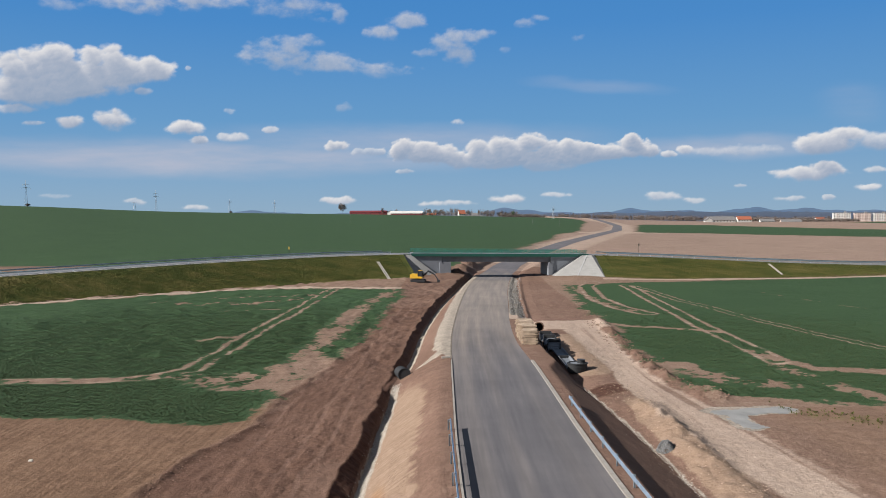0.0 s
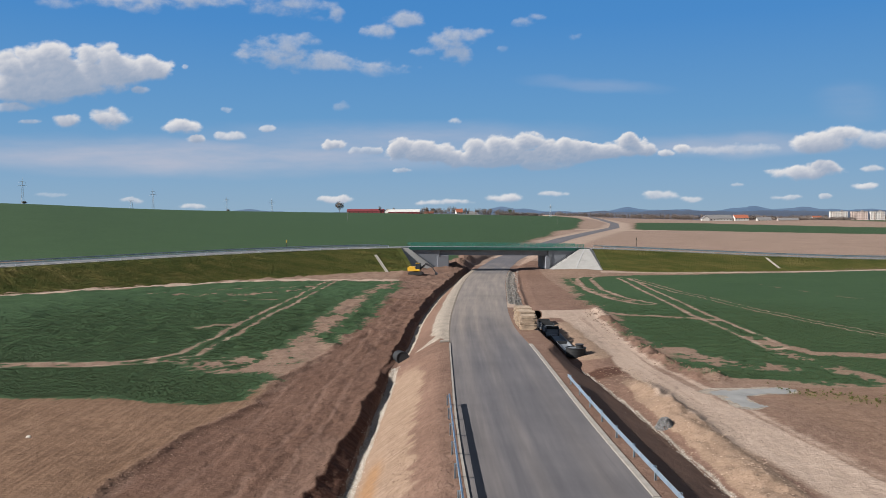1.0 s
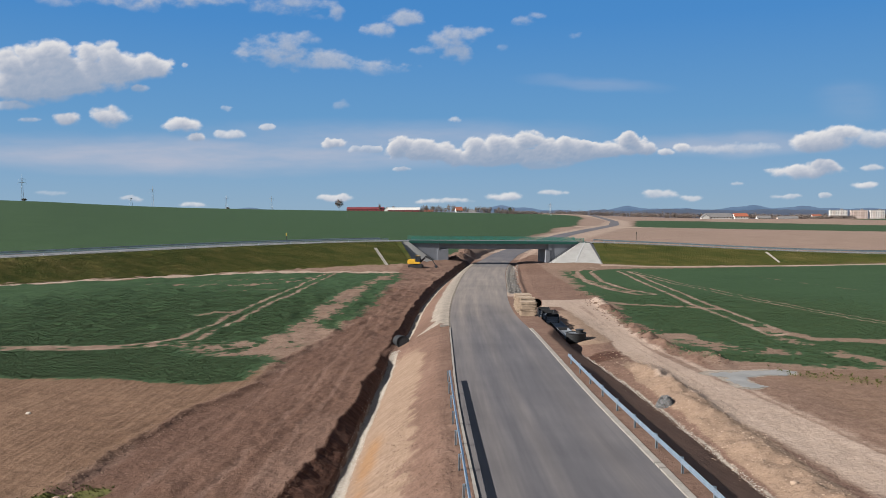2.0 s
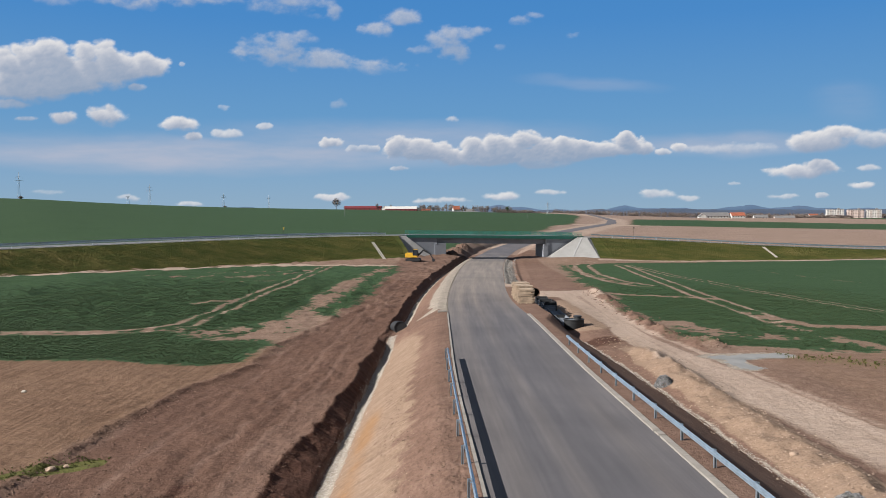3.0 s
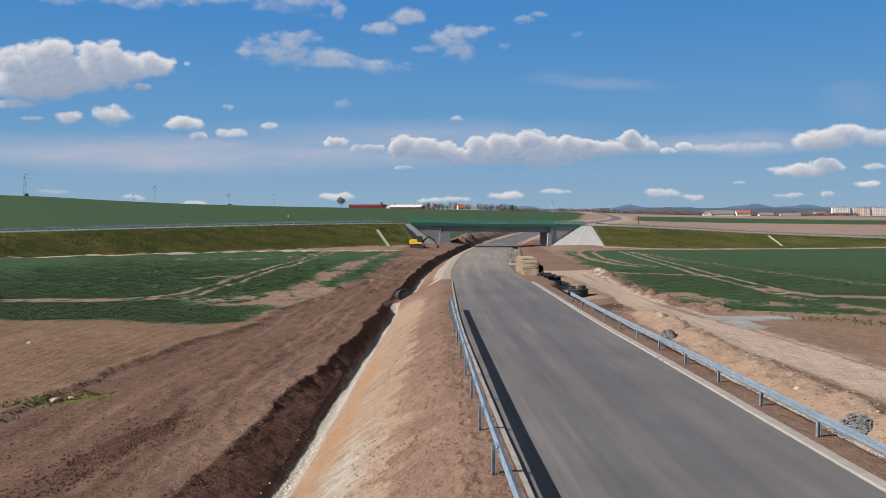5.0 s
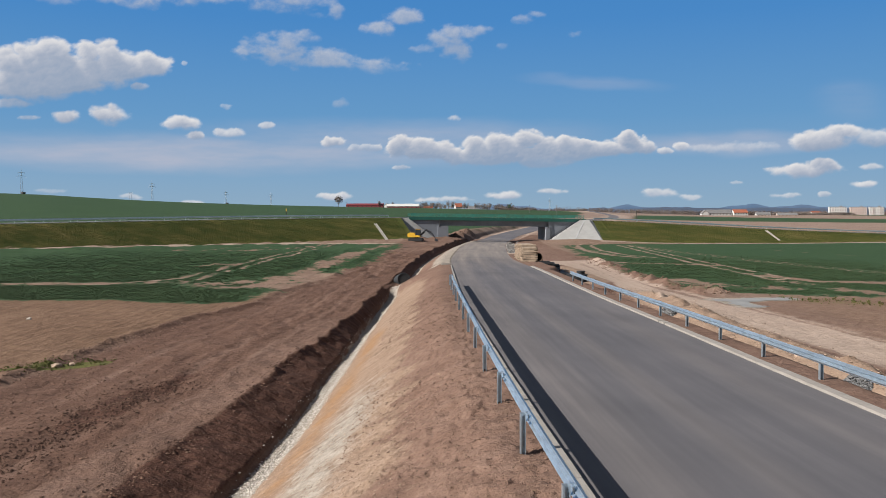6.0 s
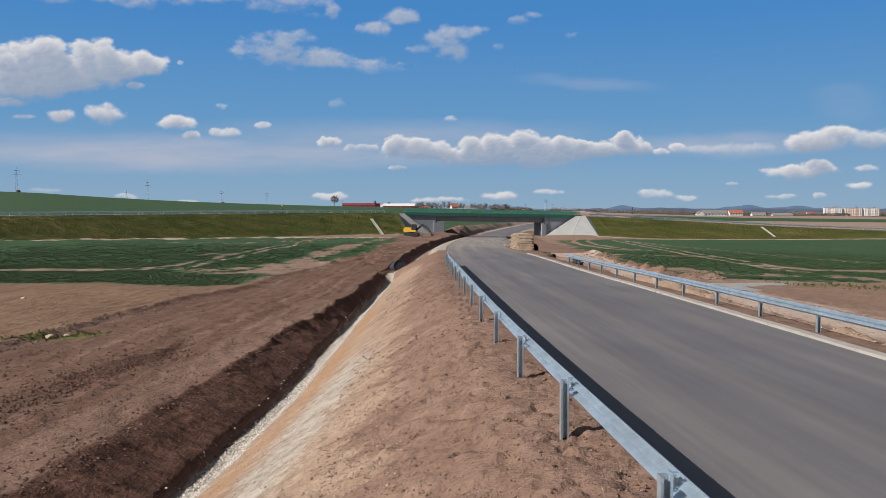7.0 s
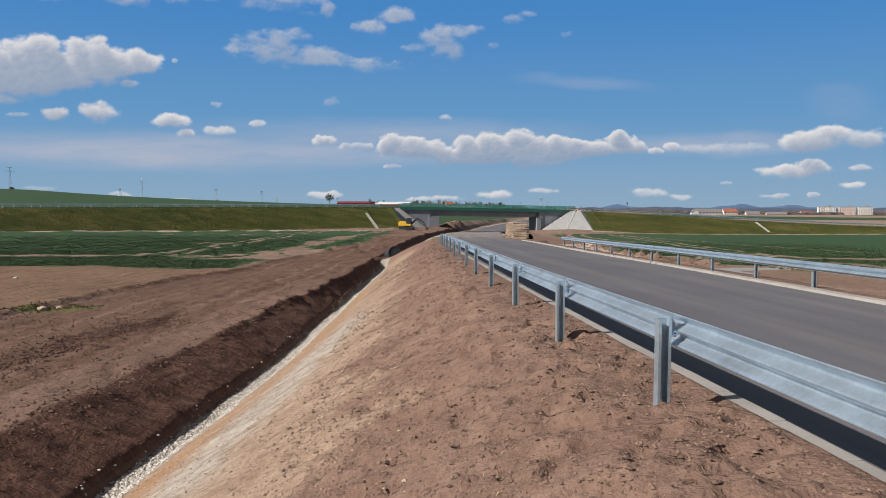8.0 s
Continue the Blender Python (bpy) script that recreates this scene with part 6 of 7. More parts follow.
def make_tank():
    z = ground_at(13.9, 91.2) - 0.05
    ob = thing("drain_tank", pose(13.95, 91.2, z, 0, 0, 8), "black round drain tank with a lidded neck in bare soil", "drain tank")
    seg = 36
    bm = bmesh.new()
    rings = [(1.05, 0.0), (1.10, 0.12), (1.10, 0.92), (1.16, 0.96), (1.16, 1.04), (0.98, 1.06), (0.92, 0.98)]
    loops = [[bm.verts.new((p * math.cos(2 * math.pi * k / seg), 0.9 * p * math.sin(2 * math.pi * k / seg), q)) for k in range(seg)] for p, q in rings]
    for u_, v_ in zip(loops[:-1], loops[1:]):
        for k in range(seg):
            bm.faces.new((u_[k], u_[(k + 1) % seg], v_[(k + 1) % seg], v_[k]))
    bm.faces.new(loops[0][::-1])
    bmesh.ops.recalc_face_normals(bm, faces=bm.faces)
    part("barrel", bm, MAT_BLACK_PLASTIC, ob)
    bm = bmesh.new()
    bmesh.ops.create_circle(bm, cap_ends=True, segments=seg, radius=0.95, matrix=pose(0, 0, 0.97) @ Matrix.Diagonal((1, 0.9, 1, 1)))
    part("top", bm, MAT_TREAD, ob, "plain grey top")
    for h in (0.35, 0.65):
        bm = bmesh.new()
        bm_tube(bm, (0, 0, h - 0.03), (0, 0, h + 0.03), 1.13, seg=seg)
        bmesh.ops.scale(bm, vec=(1, 0.9, 1), verts=bm.verts)
        part("rib", bm, MAT_BLACK_PLASTIC, ob)
    bm = bmesh.new()
    bm_tube(bm, (0.45, 0.1, 0.97), (0.45, 0.1, 1.30), 0.42, seg=24)
    part("neck", bm, MAT_BLACK_PLASTIC, ob)
    bm = bmesh.new()
    bm_tube(bm, (0.45, 0.1, 1.30), (0.45, 0.1, 1.38), 0.48, seg=24)
    part("lid", bm, MAT_DARK_STEEL, ob)
    return ob


make_tank()


def make_marker(x, across, h, mats, label):
    p = over_point(x, across)
    ob = thing("marker_post", Matrix.Translation(p), label, "marker post", "marker posts of the upper road")
    bm = bmesh.new()
    bm_tube(bm, (0, 0, -0.3), (0, 0, h), 0.07, seg=8)
    part("post", bm, mats[0], ob)
    bm = bmesh.new()
    bm_box(bm, 0, -0.1, h - 0.4, 0.34, 0.05, 0.75, bevel=0.015)
    part("plate", bm, mats[1], ob)
    return ob


make_marker(-38.9, OVER_W + 1.0, 2.6, (MAT_DARK_STEEL, MAT_SIGN_YELLOW), "yellow marker plate on a thin post beside the upper road")
make_marker(59.0, OVER_W + 1.5, 3.6, (MAT_BARK, MAT_BARK), "brown wooden marker post beside the upper road")


# ---------------------------------------------------------------- far buildings, pylons, trees
def far_ground(x, y):
    return float(hill(np.array([float(x)]), np.array([float(y)]))[0])


def make_house(name, x, y, z, L, W, H, roof_h, turn, wall, roof, label, category, windows=5, storeys=1, group=""):
    """A gabled house with openings in its long walls."""
    ob = thing(name, pose(x, y, z, 0, 0, turn), label, category, group)
    bm = bmesh.new()
    bm_prism(bm, [(-W / 2, -1.5), (W / 2, -1.5), (W / 2, H), (0, H + roof_h * 0.97), (-W / 2, H)], -L / 2, L / 2, "x")
    part("wall", bm, wall, ob)
    bm = bmesh.new()
    o = 0.5
    k = roof_h / (W / 2)
    bm_prism(bm, [(-W / 2 - o, H - o * k), (0, H + roof_h), (W / 2 + o, H - o * k), (W / 2 + o, H - o * k + 0.35), (0, H + roof_h + 0.4), (-W / 2 - o, H - o * k + 0.35)], -L / 2 - o, L / 2 + o, "x")
    part("roof", bm, roof, ob)
    for s in range(storeys):
        for i in range(windows):
            bm = bmesh.new()
            wx = -L / 2 + L * (i + 0.5) / windows
            wz = H * (s + 0.55) / storeys
            bm_box(bm, wx, -W / 2 - 0.02, wz, min(1.6, L / windows * 0.45), 0.12, min(1.7, H / storeys * 0.5))
            part("window", bm, MAT_GLASS_DARK, ob)
    return ob


make_house("barn", -173.6, 1630, 9.0, 74, 16, 6.0, 3.2, -3, MAT_RED_SHEET, MAT_RED_SHEET, "long red farm barn on the ridge", "barn", 8, 1, "red barns of the far farm")
make_house("barn", -95.5, 1600, 7.2, 62, 18, 5.5, 4.5, -3, MAT_RED_SHEET, MAT_WHITE_WALL, "long red farm barn with a pale grey roof", "barn", 7, 1, "red barns of the far farm")
make_house("barn", -128, 1608, 8.2, 12, 10, 6.0, 4.0, 80, MAT_WHITE_WALL, MAT_WHITE_WALL, "small white gabled farm building", "barn", 2, 1)
make_house("house", 12, 1620, 5.0, 13, 11, 6.5, 6.5, 15, MAT_WHITE_WALL, MAT_RED_ROOF, "far house with a steep orange roof", "house", 3, 2, "far village houses")
make_house("house", -48, 1640, 5.5, 18, 9, 4, 3.0, 0, MAT_WHITE_WALL, MAT_RED_ROOF, "low far house with an orange roof", "house", 4, 1, "far village houses")
make_house("house", 40, 1640, 4.6, 16, 9, 4.0, 3.5, 5, MAT_WHITE_WALL, MAT_GREY_ROOF, "far white house with a grey roof", "house", 4, 1, "far village houses")
make_house("house", 20, 1585, 3.6, 66, 7, 3.0, 1.0, 0, MAT_WHITE_WALL, MAT_GREY_ROOF, "long low pale farm shed", "house", 12, 1, "far village houses")
make_house("house", 462, 1430, -8.5, 46, 14, 7.0, 6.0, 4, MAT_WHITE_WALL, MAT_GREY_ROOF, "white farmhouse with a long grey roof", "house", 8, 2, "far village houses")
make_house("house", 438, 1424, -8.5, 10, 13, 6.5, 5.0, 90, MAT_WHITE_WALL, MAT_GREY_ROOF, "white gabled house end with a grey roof", "house", 2, 2, "far village houses")
make_house("house", 500, 1428, -8.5, 24, 13, 8.0, 5.0, 4, MAT_WHITE_WALL, MAT_RED_ROOF, "white house with an orange tile roof", "house", 5, 2, "far village houses")
make_house("house", 545, 1440, -7.5, 24, 10, 3.5, 4.0, 0, MAT_WHITE_WALL, MAT_GREY_ROOF, "low white house with a grey roof", "house", 4, 1, "far village houses")
make_house("house", 585, 1436, -8.0, 34, 10, 3.2, 3.5, -4, MAT_PINK_WALL, MAT_GREY_ROOF, "low pale house with a grey roof", "house", 5, 1, "far village houses")
make_house("house", 880, 1590, -7.0, 22, 10, 5, 5.0, 0, MAT_PINK_WALL, MAT_RED_ROOF, "far pale house with an orange roof", "house", 4, 1, "far village houses")
make_house("house", 690, 1560, -7.0, 18, 10, 4, 4.0, 10, MAT_WHITE_WALL, MAT_RED_ROOF, "far white house with an orange roof", "house", 4, 1, "far village houses")


def make_block(x, y, z, L, H, wall, label):
    """A flat-roofed apartment block: panes and balconies storey by storey."""
    ob = thing("apartment_block", pose(x, y, z, 0, 0, -14), label, "apartment block", "far apartment blocks")
    bm = bmesh.new()
    bm_box(bm, 0, 6, H / 2 - 1, L, 12, H + 2)
    part("wall", bm, wall, ob)
    bm = bmesh.new()
    bm_box(bm, 0, 6, H + 0.2, L + 0.6, 12.6, 0.5)
    bm_box(bm, L * 0.2, 6, H + 1.5, 4, 5, 2.4)
    part("roof", bm, MAT_GREY_ROOF, ob)
    n, st = int(L / 4.2), 5
    for s in range(st):
        for i in range(n):
            bm = bmesh.new()
            wx, wz = -L / 2 + L * (i + 0.5) / n, H * (s + 0.55) / st
            bm_box(bm, wx, -0.03, wz, 1.9, 0.1, 1.5)
            part("window", bm, MAT_GLASS_DARK, ob)
            if i % 3 == 1:
                bm = bmesh.new()
                bm_box(bm, wx, -0.7, wz - 0.8, 2.8, 1.3, 1.0)
                part("balcony", bm, MAT_PINK_WALL, ob)
    return ob


make_block(770, 1640, -6.0, 32, 15.5, MAT_WHITE_WALL, "white five-storey apartment block at the town's edge")
make_block(806, 1630, -6.5, 30, 15.5, MAT_PINK_WALL, "pale pink five-storey apartment block at the town's edge")
make_block(838, 1622, -6.5, 26, 15.5, MAT_WHITE_WALL, "pale five-storey apartment block at the town's edge")


def make_pylon(x, y, z, h, label, frame_a=False):
    """A lattice power mast with cross arms, or a plain two-legged pole."""
    ob = thing("power_mast", pose(x, y, z, 0, 0, 25), label, "power mast", "power masts on the far ridge")
    if frame_a:
        for s in (-1, 1):
            bm = bmesh.new()
            bm_tube(bm, (s * 2.4, 0, -1), (s * 0.5, 0, h), 0.22, seg=6)
            part("leg", bm, MAT_PYLON, ob)
        bm = bmesh.new()
        bm_tube(bm, (-3.0, 0, h - 0.4), (3.0, 0, h - 0.4), 0.2, seg=6)
        part("cross_arm", bm, MAT_PYLON, ob)
        return ob
    b, t = 1.7, 0.45
    corners = [(-1, -1), (1, -1), (1, 1), (-1, 1)]
    for cx, cy in corners:
        bm = bmesh.new()
        bm_tube(bm, (cx * b, cy * b, -1), (cx * t, cy * t, h * 0.8), 0.12, 0.09, seg=5)
        part("leg", bm, MAT_PYLON, ob)
    bm = bmesh.new()
    n = 9
    for k in range(n):
        f0, f1 = k / n, (k + 1) / n
        w0, w1 = b + (t - b) * f0, b + (t - b) * f1
        for i in range(4):
            p, q = corners[i], corners[(i + 1) % 4]
            bm_tube(bm, (p[0] * w0, p[1] * w0, h * 0.8 * f0), (q[0] * w1, q[1] * w1, h * 0.8 * f1), 0.05, seg=4)
    part("lattice", bm, MAT_PYLON, ob)
    bm = bmesh.new()
    bm_tube(bm, (0, 0, h * 0.78), (0, 0, h), 0.3, 0.12, seg=6)
    part("spike", bm, MAT_PYLON, ob)
    for hh, w in ((0.72, 4.6), (0.84, 3.4)):
        bm = bmesh.new()
        bm_prism(bm, [(-w, h * hh), (w, h * hh), (0.3, h * hh + 0.7), (-0.3, h * hh + 0.7)], -0.1, 0.1, "y")
        part("cross_arm", bm, MAT_PYLON, ob)
        for s in (-1, 1):
            bm = bmesh.new()
            bm_tube(bm, (s * w, 0, h * hh - 1.8), (s * w, 0, h * hh + 0.2), 0.10, seg=5)
            part("insulator", bm, MAT_PYLON, ob)
    return ob


make_pylon(-486.5, 920, 20.0, 33.5, "grey lattice power mast on the ridge")
make_pylon(-416, 1130, 15.0, 32, "grey lattice power mast on the ridge")
make_pylon(-434.3, 1100, 17.0, 12.5, "two-legged grey power pole on the ridge", True)
make_pylon(-374.8, 1350, 14.0, 24.5, "grey lattice power mast on the ridge")
make_pylon(-322, 1450, 12.0, 26, "grey lattice power mast on the ridge")
make_pylon(155, 1300, 1.0, 23.0, "grey lattice power mast on the plain")


def make_pole(x, y, h):
    ob = thing("power_pole", Matrix.Translation((x, y, far_ground(x, y))), "grey concrete power pole with a short arm", "power pole", "power poles of the plain")
    bm = bmesh.new()
    bm_tube(bm, (0, 0, -1), (0, 0, h), 0.13, 0.08, seg=6)
    part("shaft", bm, MAT_GREY_ROOF, ob)
    bm = bmesh.new()
    bm_box(bm, 0, 0, h - 0.5, 2.4, 0.2, 0.2)
    part("arm", bm, MAT_GREY_ROOF, ob)


for x, y, h in ((85, 900, 9.5), (102, 800, 9.8), (220, 1200, 11), (278, 1200, 11), (262, 1120, 9), (330, 1250, 9), (-98, 760, 8)):
    make_pole(x, y, h)


def crown_arrays(cx, cy, z0, z1, r, n, size, rng):
    """Small shards in an egg-shaped crown."""
    v, f = [], []
    for i in range(n):
        a, c = rng.uniform(0, 2 * math.pi), rng.uniform(-1, 1)
        q = rng.uniform(0.35, 1.0) ** 0.5 * (0.75 + 0.25 * math.sin(a * 3 + cx))
        s = math.sqrt(1 - c * c) * q
        p = Vector((cx + r * s * math.cos(a), cy + r * s * math.sin(a), (z0 + z1) / 2 + (z1 - z0) / 2 * c * q))
        k = len(v)
        for j in range(3):
            v.append(p + Vector((rng.uniform(-1, 1), rng.uniform(-1, 1), rng.uniform(-1.2, 1.2))) * size)
        f.append((k, k + 1, k + 2))
    return v, f


def make_tree(x, y, h, r, rng, mat, label, n=420, size=0.5):
    z = far_ground(x, y) if y > 262 else ground_at(x, y)
    ob = thing("tree", Matrix.Translation((x, y, z)), label, "tree", "far single trees")
    bm = bmesh.new()
    bm_tube(bm, (0, 0, -0.5), (0, 0, h * 0.5), 0.35, 0.2, seg=7)
    for k in range(7):
        a = k * 2.4
        bm_tube(bm, (0, 0, h * (0.28 + 0.04 * k)), (r * 0.7 * math.cos(a), r * 0.7 * math.sin(a), h * (0.5 + 0.06 * k)), 0.14, 0.04, seg=5)
    part("trunk", bm, MAT_BARK, ob)
    v, f = crown_arrays(0, 0, h * 0.22, h, r, n, size, rng)
    c = new("crown", mesh_from("crown", v, f, (mat,)))
    c.parent = ob
    return ob


rng = random.Random(11)
make_tree(-217, 1560, 22, 9.5, rng, MAT_TWIG, "round leafless tree beside the red barn", 1500, 0.8)
for x, y, h, r in ((-145, 1620, 15, 3.5), (-118, 1625, 12, 3), (-52, 1615, 14, 5), (-38, 1620, 13, 5), (-8, 1640, 17, 6), (2, 1650, 18, 6), (25, 1645, 14, 5), (60, 1625, 13, 5), (75, 1630, 15, 5), (92, 1620, 14, 5), (112, 1600, 14, 4.5),
                   (-484, 918, 3.0, 2.6), (-372, 1348, 3.5, 3)):
    make_tree(x, y, h, r, rng, MAT_TWIG if x != 112 else MAT_CROP, "leafless brown tree on the far ridge" if x != 112 else "dark evergreen tree on the far ridge", 260, 0.8)


def make_wood(name, spans, n, label):
    """Far leafless woods, too many trees to count."""
    v, f = [], []
    for i in range(n):
        x0, y0, x1, y1, hmin, hmax = spans[rng.randrange(len(spans))]
        t = rng.random()
        x, y = x0 + (x1 - x0) * t + rng.uniform(-8, 8), y0 + (y1 - y0) * t + rng.uniform(-25, 25)
        h = rng.uniform(hmin, hmax)
        z = far_ground(x, y) - 1
        a, b = crown_arrays(x, y, z + h * 0.05, z + h, rng.uniform(2.4, 4.8), 60, 1.05, rng)
        k = len(v)
        v += a
        f += [tuple(q + k for q in t3) for t3 in b]
    return tagged(new(name, mesh_from(name, v, f, (MAT_TWIG,))), label, "woods", kind="stuff")


make_wood("far_woods", ((250, 1980, 560, 1930, 10, 18), (420, 1880, 700, 1840, 9, 16), (560, 1790, 800, 1760, 8, 14), (860, 1680, 1040, 1660, 8, 14), (600, 1520, 740, 1540, 4, 8), (120, 2100, 300, 2050, 6, 12)), 1500, "line of leafless brown woods before the hills")
make_wood("village_trees", ((-62, 1650, 120, 1660, 9, 17), (100, 1640, 170, 1700, 5, 10), (-150, 1660, -60, 1660, 5, 9)), 340, "leafless trees and bushes among the far farms")


# ---------------------------------------------------------------- loose stuff on the ground
def scatter_mesh(name, pts, sizes, shapes, mat, label, category, seed, flat=0.7):
    """Many small stones or clods in one mesh, each a bent low-poly lump."""
    r = np.random.RandomState(seed)
    base = np.array([(0, 0, 1), (0.9, 0, 0.25), (0.2, 0.88, 0.3), (-0.8, 0.45, 0.2), (-0.7, -0.6, 0.3), (0.3, -0.9, 0.2), (0, 0, -0.6)], float)
    tri = np.array([(0, 1, 2), (0, 2, 3), (0, 3, 4), (0, 4, 5), (0, 5, 1), (6, 2, 1), (6, 3, 2), (6, 4, 3), (6, 5, 4), (6, 1, 5)])
    n = len(pts)
    V = base[None] * (1 + r.uniform(-0.3, 0.3, (n, 7, 3)))
    a = r.uniform(0, 2 * np.pi, n)
    c, s = np.cos(a)[:, None], np.sin(a)[:, None]
    V = np.stack([V[..., 0] * c - V[..., 1] * s, V[..., 0] * s + V[..., 1] * c, V[..., 2] * flat], -1)
    V = V * sizes[:, None, None] + pts[:, None, :]
    F = (tri[None] + 7 * np.arange(n)[:, None, None]).reshape(-1, 3)
    me = mesh_arrays(name, V.reshape(-1, 3), F, (mat,), False)
    return tagged(new(name, me), label, category, kind="stuff")


def ground_points(x, y):
    return np.stack([x, y, ground_height(x, y)], -1)


R = np.random.RandomState(5)


def power_sizes(n, lo, hi, k=2.5):
    return lo + (hi - lo) * R.uniform(0, 1, n) ** k


# clods on the shoulder and the upper slope by the rail
n = 15000
y = 4 + 56 * R.uniform(0, 1, n) ** 1.9
u = R.uniform(-4.6, -0.32, n)
x = road_x(y) + u
keep = fbm(x * 0.8, y * 0.8, 3, 91) > 0.42
scatter_mesh("soil_clods", ground_points(x, y)[keep], power_sizes(keep.sum(), 0.006, 0.034, 3.5) * np.interp(y[keep], [6, 14, 40], [0.8, 1.3, 2.0]), 1, MAT_CLOD, "crumbly brown soil clods on the shoulder", "soil clods", 1)
n = 26000
y = 4.6 + 12 * R.uniform(0, 1, n) ** 1.5
x = road_x(y) + R.uniform(-4.4, -0.32, n)
keep = fbm(x * 1.1, y * 1.1, 3, 93) > 0.40
scatter_mesh("soil_clods", ground_points(x, y)[keep] - np.array([0, 0, 0.004]), power_sizes(keep.sum(), 0.006, 0.030, 3.0), 1, MAT_CLOD, "fine crumbly soil on the shoulder by the rail", "soil clods", 11, 0.6)
# pale pebbles low on the slope
n = 16000
y = 5 + 60 * R.uniform(0, 1, n) ** 1.6
u = foot_u(y) + (-1.8 - foot_u(y)) * R.uniform(0.02, 0.85, n)
scatter_mesh("pebbles", ground_points(road_x(y) + u, y), power_sizes(n, 0.005, 0.034, 3.5), 1, MAT_RUBBLE, "pale pebbles on the sandy slope", "pebbles", 2)
# gravel along the ditch foot
n = 18000
y = 8 + 74 * R.uniform(0, 1, n) ** 1.3
u = foot_u(y) - 0.06 + R.normal(0, 0.2, n)
scatter_mesh("ditch_gravel", ground_points(road_x(y) + u, y), power_sizes(n, 0.015, 0.06, 2.0), 1, MAT_STONE, "pale broken gravel along the foot of the ditch", "gravel", 3)
# lumps on the cut bank and along its lip
n = 3500
y = 10 + 120 * R.uniform(0, 1, n) ** 1.5
u = foot_u(y) - GUT_W - bank_w(y) * R.uniform(-0.05, 1.25, n)
scatter_mesh("bank_clods", ground_points(road_x(y) + u, y), power_sizes(n, 0.01, 0.06, 4.0), 1, MAT_DARK_CLOD, "dark soil lumps on the cut bank", "soil clods", 4)
n = 2600
y = 9 + 110 * R.uniform(0, 1, n) ** 1.3
u = foot_u(y) - GUT_W - bank_w(y) + wobble(road_x(y) + foot_u(y) - 2.0, y) * 0.5 + R.normal(0.0, 0.3, n)
scatter_mesh("lip_clods", ground_points(road_x(y) + u, y), power_sizes(n, 0.012, 0.075, 3.5), 1, MAT_DARK_CLOD, "dark soil lumps along the lip of the cut", "soil clods", 14)
# lumps over the churned working strip and the ridge at the field's edge
n = 34000
y = 16 + 110 * R.uniform(0, 1, n) ** 1.4
x = R.uniform(-24, -6, n)
keep = (x < road_x(y) + foot_u(y) - 2.2) & (x > np.interp(y, SCARP_Y, SCARP_X)) & (fbm(x * 0.35, y * 0.25, 3, 95) + 0.3 * (fbm(x * 1.6, y * 1.6, 2, 97) - 0.5) > 0.49)
scatter_mesh("strip_clods", ground_points(x, y)[keep], power_sizes(keep.sum(), 0.012, 0.085, 4.0), 1, MAT_STRIP_CLOD, "soil lumps on the churned working strip", "soil clods", 6, 0.6)
n = 3600
t = R.uniform(0, 1, n)
y = 20 + 16 * t
x = np.interp(y, [20, 26.5, 31, 37], [-13.5, -13.0, -12.6, -11.8]) + R.normal(0, 0.75, n)
scatter_mesh("churned_clods", ground_points(x, y), power_sizes(n, 0.015, 0.075, 3.0), 1, MAT_DARK_CLOD, "dark churned soil lumps on the working strip", "soil clods", 12, 0.8)
t = R.uniform(0, 1, n)
y = 24 + 62 * t
x = np.interp(y, SCARP_Y, SCARP_X) + R.normal(0, 0.5, n)
scatter_mesh("ridge_clods", ground_points(x, y), power_sizes(n, 0.012, 0.09, 6.0), 1, MAT_CLOD, "ridge of soil lumps between strip and field", "soil clods", 7, 0.8)
# rubble and stones on the sand heap and along the haul road
n = 6000
y = 22 + 62 * R.uniform(0, 1, n) ** 1.2
v = R.normal(8.8, 1.5, n)
scatter_mesh("heap_rubble", ground_points(road_x(y) + road_w(y) + v, y), power_sizes(n, 0.012, 0.10, 5.0), 1, MAT_RUBBLE, "pale rubble on the sand heap", "rubble", 8)
n = 4500
y = 22 + 60 * R.uniform(0, 1, n) ** 1.2
v = right_foot(y) + R.normal(0.0, 0.14, n)
scatter_mesh("foot_gravel", ground_points(road_x(y) + road_w(y) + v, y), power_sizes(n, 0.015, 0.06, 2.0), 1, MAT_STONE, "pale gravel at the foot of the slope", "gravel", 9)
n = 5000
y = 134 + 98 * R.uniform(0, 1, n) ** 1.2
v = R.uniform(0.2, 3.0, n)
scatter_mesh("ditch_rubble", ground_points(road_x(y) + road_w(y) + v, y), power_sizes(n, 0.03, 0.16, 3.0), 1, MAT_DITCH_STONE, "grey rubble lining the ditch beside the carriageway", "rubble", 15)
n = 2500
y = R.uniform(76, 150, n)
x = np.interp(y, [76, 80, 92, 111, 125, 150], [26, 24, 22.8, 22.6, 23, 24]) + R.normal(0, 0.9, n)
scatter_mesh("verge_clods", ground_points(x, y), power_sizes(n, 0.02, 0.2, 5.0), 1, MAT_CLOD, "soil lumps along the haul road's edge", "soil clods", 10)


